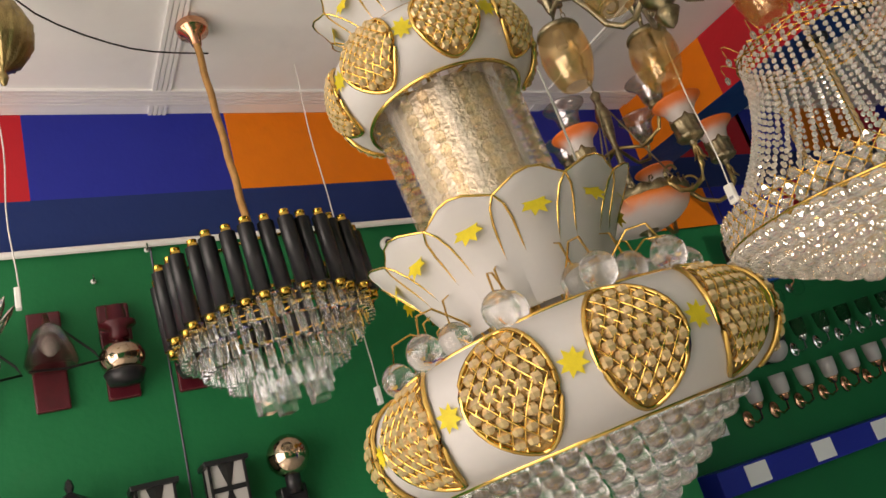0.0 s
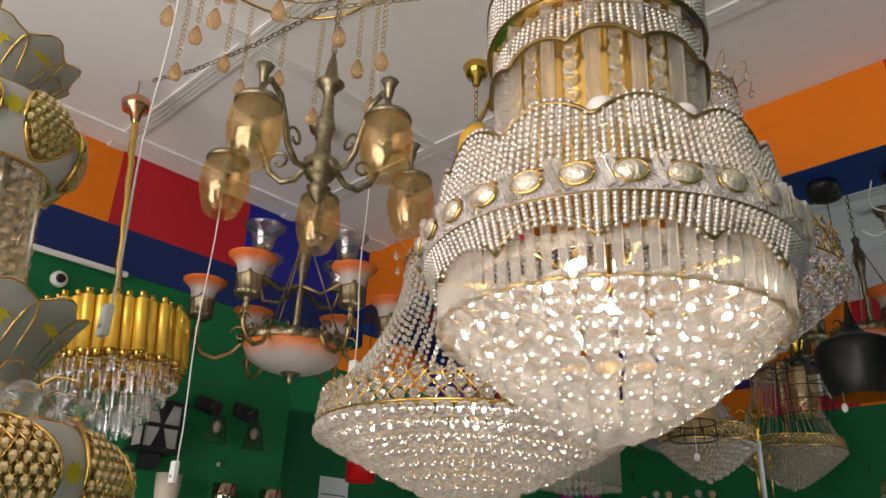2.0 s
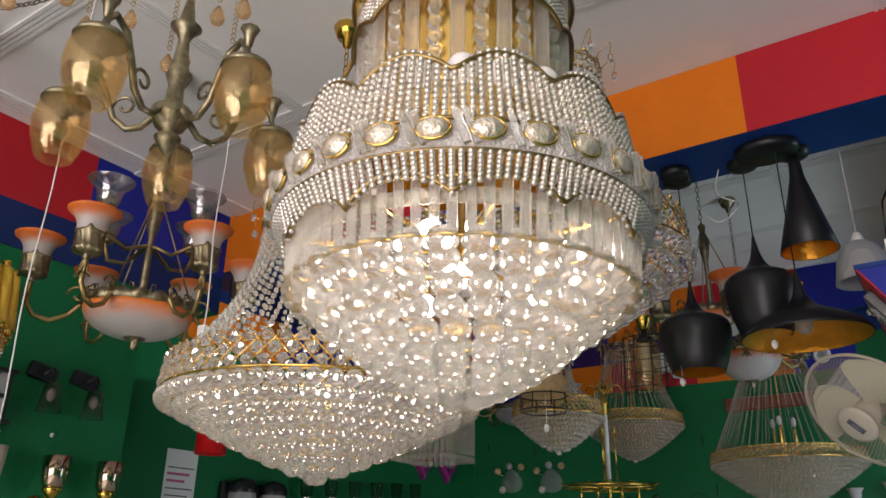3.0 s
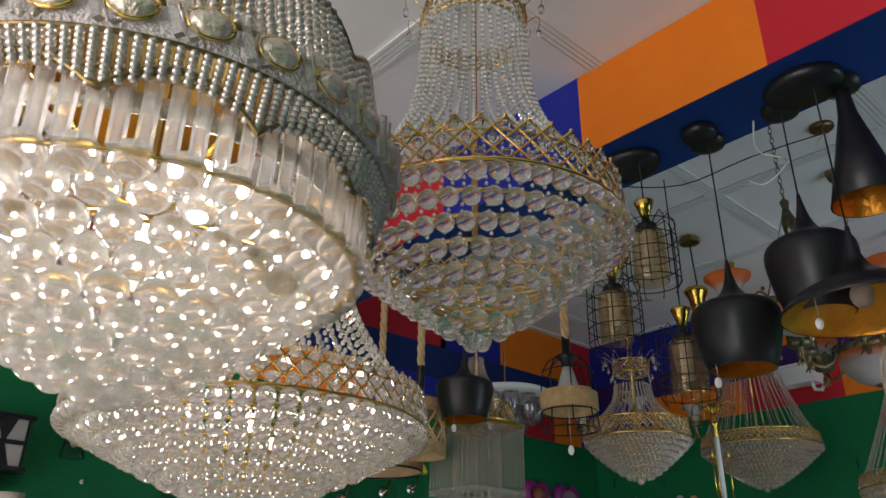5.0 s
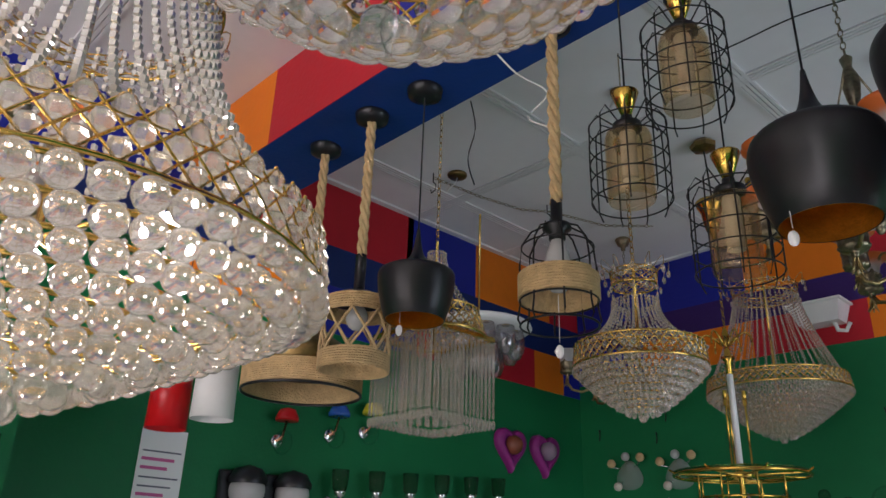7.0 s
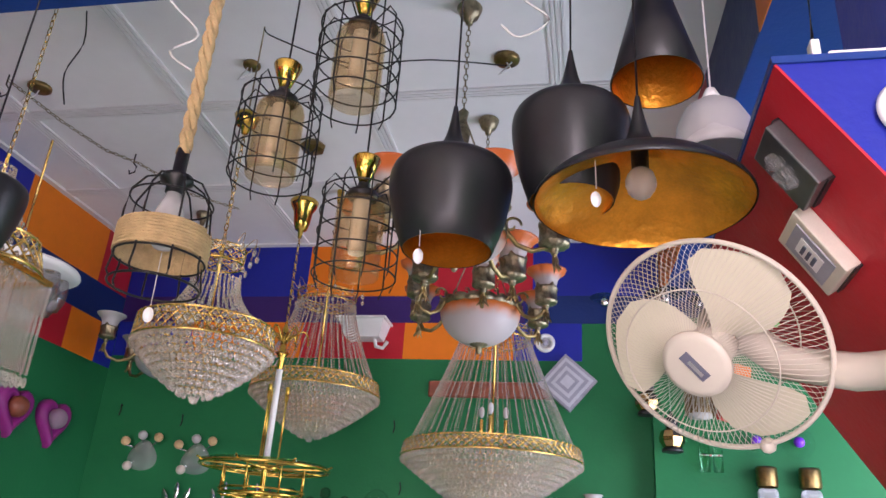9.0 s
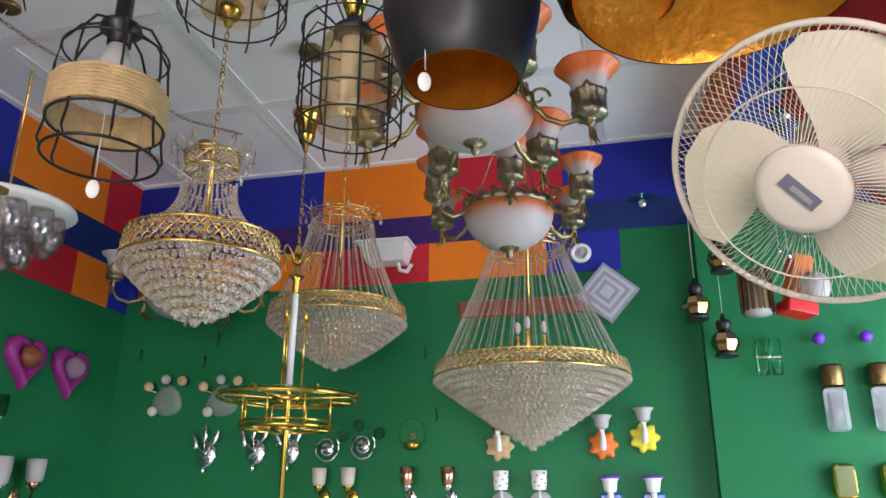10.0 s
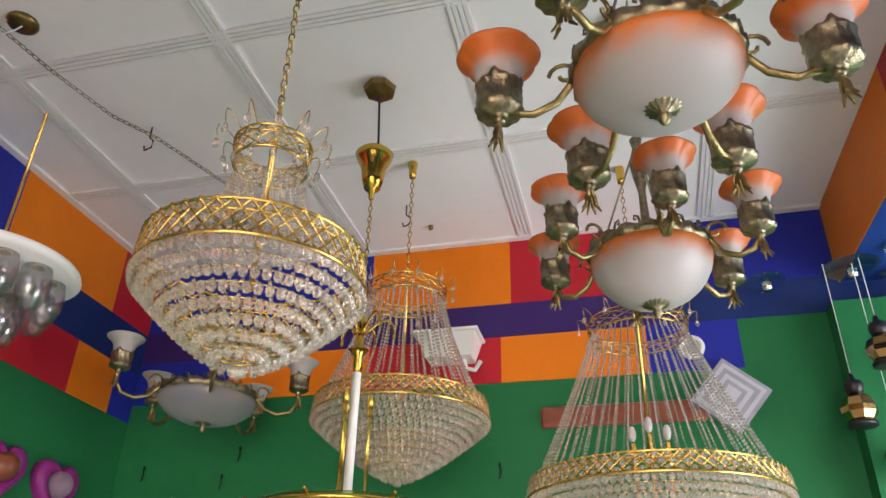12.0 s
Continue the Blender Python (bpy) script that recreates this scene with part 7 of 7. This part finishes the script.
# ---- cords, hooks, chains ----
def hanging_plug(x, y, z, top=H1):
    ob = thing("hanging_plug", (x, y, z), "white cord with a white plug hanging from the ceiling", "cord", "hanging plugs")
    n = 14
    pts = [(0.012 * math.sin(k * 0.8) * (1 - k / n) * 0.6, 0.010 * math.cos(k * 0.9) * 0.5, 0.045 + (top - z - 0.045) * k / n) for k in range(n + 1)]
    part("cord", Shape().tube(pts, 0.0021, 5), CORD, ob)
    part("plug", Shape().box((-0.013, -0.007, 0.0), (0.013, 0.007, 0.055)), WHITE, ob, "white plastic plug", False, 0.003)
    part("plug_label", Shape().box((-0.007, -0.0078, 0.012), (0.007, -0.007, 0.02)), GREYSTONE, ob, "", False)


hanging_plug(2.03, -1.83, 1.86)
hanging_plug(1.37, -1.32, 1.72)
hanging_plug(1.64, -0.98, 2.02)
hanging_plug(0.80, -1.75, 1.83)
hanging_plug(0.95, -2.66, 2.21)


def chain(name, pts, label, r=0.003):
    """Links along a sagging line."""
    ob = thing(name, pts[0], label, "chain", "ceiling chains")
    o = Vector(pts[0])
    s = Shape()
    for a, b in zip(pts, pts[1:]):
        a, b = Vector(a) - o, Vector(b) - o
        n = max(2, int((b - a).length / 0.024))
        d = (b - a).normalized()
        u = d.cross(Vector((0, 0, 1))).normalized()
        w = d.cross(u)
        for k in range(n):
            p = a + (b - a) * (k + 0.5) / n
            v = u if k % 2 else w
            s.tube([p + d * 0.015 * math.cos(t) + v * 0.007 * math.sin(t) for t in [0.785 * i for i in range(9)]], r * 0.75, 4)
    part("chain_link", s, ANTIQUE, ob, "linked iron chain")


chain("ceiling_chain", [(0.47, 1.25, 3.34), (0.55, 1.5, 3.30), (0.62, 1.75, 3.29), (0.68, 1.93, 3.32), (0.80, 2.25, 3.31), (0.95, 2.5, 3.345)], "iron chain slung along the ceiling")
chain("ceiling_chain", [(1.10, -1.49, 3.0), (1.35, -1.47, 2.93), (1.65, -1.44, 2.89), (1.95, -1.42, 2.86), (2.2, -1.25, 2.87), (2.38, -1.05, 2.98), (2.42, -1.0, 3.04)], "iron chain slung between chandeliers")
for x, y in ((0.66, 1.92), (1.47, 2.66), (0.47, 1.25)):
    ob = thing("ceiling_hook", (x, y, H2), "black iron hook in the ceiling", "hook", "ceiling hooks")
    part("hook", Shape().tube([(0, 0, 0), (0, 0, -0.05), (0.02, 0, -0.07), (0.018, 0, -0.10), (-0.01, 0, -0.11), (-0.015, 0, -0.09)], 0.0035, 6), WIRE_BLACK, ob)
for x, y, r in ((0.55, 1.34, 0.05), (1.55, 1.28, 0.035), (2.56, 1.34, 0.05), (1.53, 2.85, 0.012)):
    ob = thing("hook_box", (x, y, H2 - 0.02), "dark ceiling hook box with loose wires", "ceiling fixture", "hook boxes")
    part("box", Shape().lathe([(0.0, 0.0), (r * 0.8, 0.0), (r, 0.008), (r, 0.019), (0.0, 0.019)], (0, 0, 0), 14), DARK_BRONZE, ob)
    if r > 0.03:
        part("loose_wire", Shape().tube([(0, 0, 0), (0.02, -0.03, -0.05), (-0.02, -0.05, -0.09), (0.03, -0.08, -0.06)], 0.003, 5), CORD, ob)


def loose_wire(pts, mat, label):
    ob = thing("loose_wire", pts[0], label, "wire", "loose wires")
    o = Vector(pts[0])
    fine = []
    for i in range(len(pts) - 1):
        for k in range(4):
            t = k / 4
            p0, p1, p2, p3 = [Vector(pts[max(0, min(len(pts) - 1, j))]) - o for j in (i - 1, i, i + 1, i + 2)]
            fine.append(0.5 * ((2 * p1) + (p2 - p0) * t + (2 * p0 - 5 * p1 + 4 * p2 - p3) * t * t + (3 * p1 - p0 - 3 * p2 + p3) * t ** 3))
    fine.append(Vector(pts[-1]) - o)
    part("wire", Shape().tube(fine, 0.0028, 5), mat, ob)


loose_wire([(1.9, 0.14, SOF), (1.93, 0.20, 2.70), (1.97, 0.27, 2.66), (1.92, 0.25, 2.60), (1.98, 0.26, 2.55)], CORD, "white loose cable end under the beam")
loose_wire([(2.75, 0.2, SOF), (2.72, 0.26, 2.70), (2.78, 0.30, 2.66), (2.72, 0.28, 2.60), (2.68, 0.26, 2.62)], CORD, "white loose cable end under the beam")
loose_wire([(2.56, 1.34, 3.33), (2.3, 1.2, 3.27), (2.0, 1.15, 3.24), (1.75, 1.06, 3.30), (1.70, 1.05, 3.34)], WIRE_BLACK, "black cable slung under the ceiling")
loose_wire([(1.07, 0.9, 3.35), (1.08, 0.92, 3.22), (1.03, 0.93, 3.10), (1.05, 0.95, 2.98)], WIRE_BLACK, "thin wire hanging from the ceiling")
loose_wire([(0.87, -2.055, 3.03), (0.95, -2.3, 2.98), (1.1, -2.55, 2.97), (1.25, -2.68, 3.02)], WIRE_BLACK, "thin wire slung between canopies")


# drop chandelier over the front room: strings with amber teardrops
ob = thing("drop_chandelier", (1.88, -1.5, 2.62), "ceiling chandelier of bead strings with amber teardrops", "chandelier")
for R in (0.20, 0.27):
    part("hoop", Shape().ring(R, 0.425, 0.004), GOLD, ob, "thin gold hoop at the ceiling")
rnd = random.Random(4)
for k in range(16):
    a = 2 * math.pi * k / 16 + 0.2
    r = 0.27 if k % 2 else 0.20
    z = 0.02 + 0.14 * rnd.random()
    p = Vector((r * math.cos(a), r * math.sin(a), z))
    s = Shape()
    q = z + 0.05
    while q < 0.41:
        s.ball((p.x, p.y, q), 0.0075, 6, 4)
        q += 0.016
    tagged(part("bead_string", s, CRYSTAL_WARM, ob, "string of pale beads", False), kind="stuff")
    part("teardrop", Shape().lathe([(0.0, -0.026), (0.014, -0.018), (0.018, -0.004), (0.012, 0.014), (0.004, 0.03), (0.0, 0.034)], tuple(p), 12), AMBER_DROP, ob, "amber glass teardrop")

ob = thing("fluted_pendant", (1.22, -2.64, 2.72), "fluted antique brass pendant with a finial", "pendant lamp")
part("dome", Shape().lathe([(0.0, -0.06), (0.006, -0.055), (0.012, -0.035), (0.006, -0.02), (0.04, 0.0), (0.07, 0.05), (0.075, 0.10), (0.05, 0.16), (0.015, 0.2), (0.0, 0.2)], (0, 0, 0), 48, lambda a, r, z: (0.004 * math.sin(16 * a) * (r > 0.03), 0)), ANTIQUE_LIGHT, ob)
part("rod", Shape().tube([(0, 0, 0.2), (0, 0, H1 - 2.72)], 0.006, 8), ANTIQUE_LIGHT, ob)
ob = thing("leaf_chandelier", (0.88, -2.80, 2.08), "chrome leaf chandelier with clear crystal drops", "chandelier")
part("rod", Shape().tube([(0, 0, 0.2), (0, 0, H1 - 2.08)], 0.006, 8), CHROME, ob)
for k in range(12):
    a = 2 * math.pi * k / 12
    for j, (r, z, tl) in enumerate(((0.06, 0.20, 20), (0.10, 0.12, 35))):
        s = Shape().lathe([(0.0, -0.06), (0.018, -0.03), (0.026, 0.0), (0.018, 0.035), (0.0, 0.06)], (0, 0, 0), 8, None, 0.3).moved(pose(r * math.cos(a + j), r * math.sin(a + j), z, 0, 0, math.degrees(a + j) + 90) @ pose(0, 0, 0, tl, 0, 0))
        part("leaf", s, CHROME, ob)
    part("drop", Shape().ball((0.07 * math.cos(a), 0.07 * math.sin(a), 0.03), 0.02, 7, 5, 2.0), CRYSTAL, ob, "", False)
ob = thing("gold_pendant", (2.40, -1.33, 2.31), "small shiny yellow glass pendant on a bracket", "pendant lamp")
part("bell", Shape().lathe([(0.0, 0.05), (0.02, 0.045), (0.036, 0.02), (0.04, -0.02), (0.034, -0.035), (0.0, -0.03)], (0, 0, 0), 24), YELLOW_GLASS, ob)
part("arm", Shape().tube([(0, 0, 0.045), (0.02, 0.01, 0.10), (0.04, 0.02, 0.16), (0.03, 0.02, H1 - 2.31)], 0.005, 6), GOLD, ob)
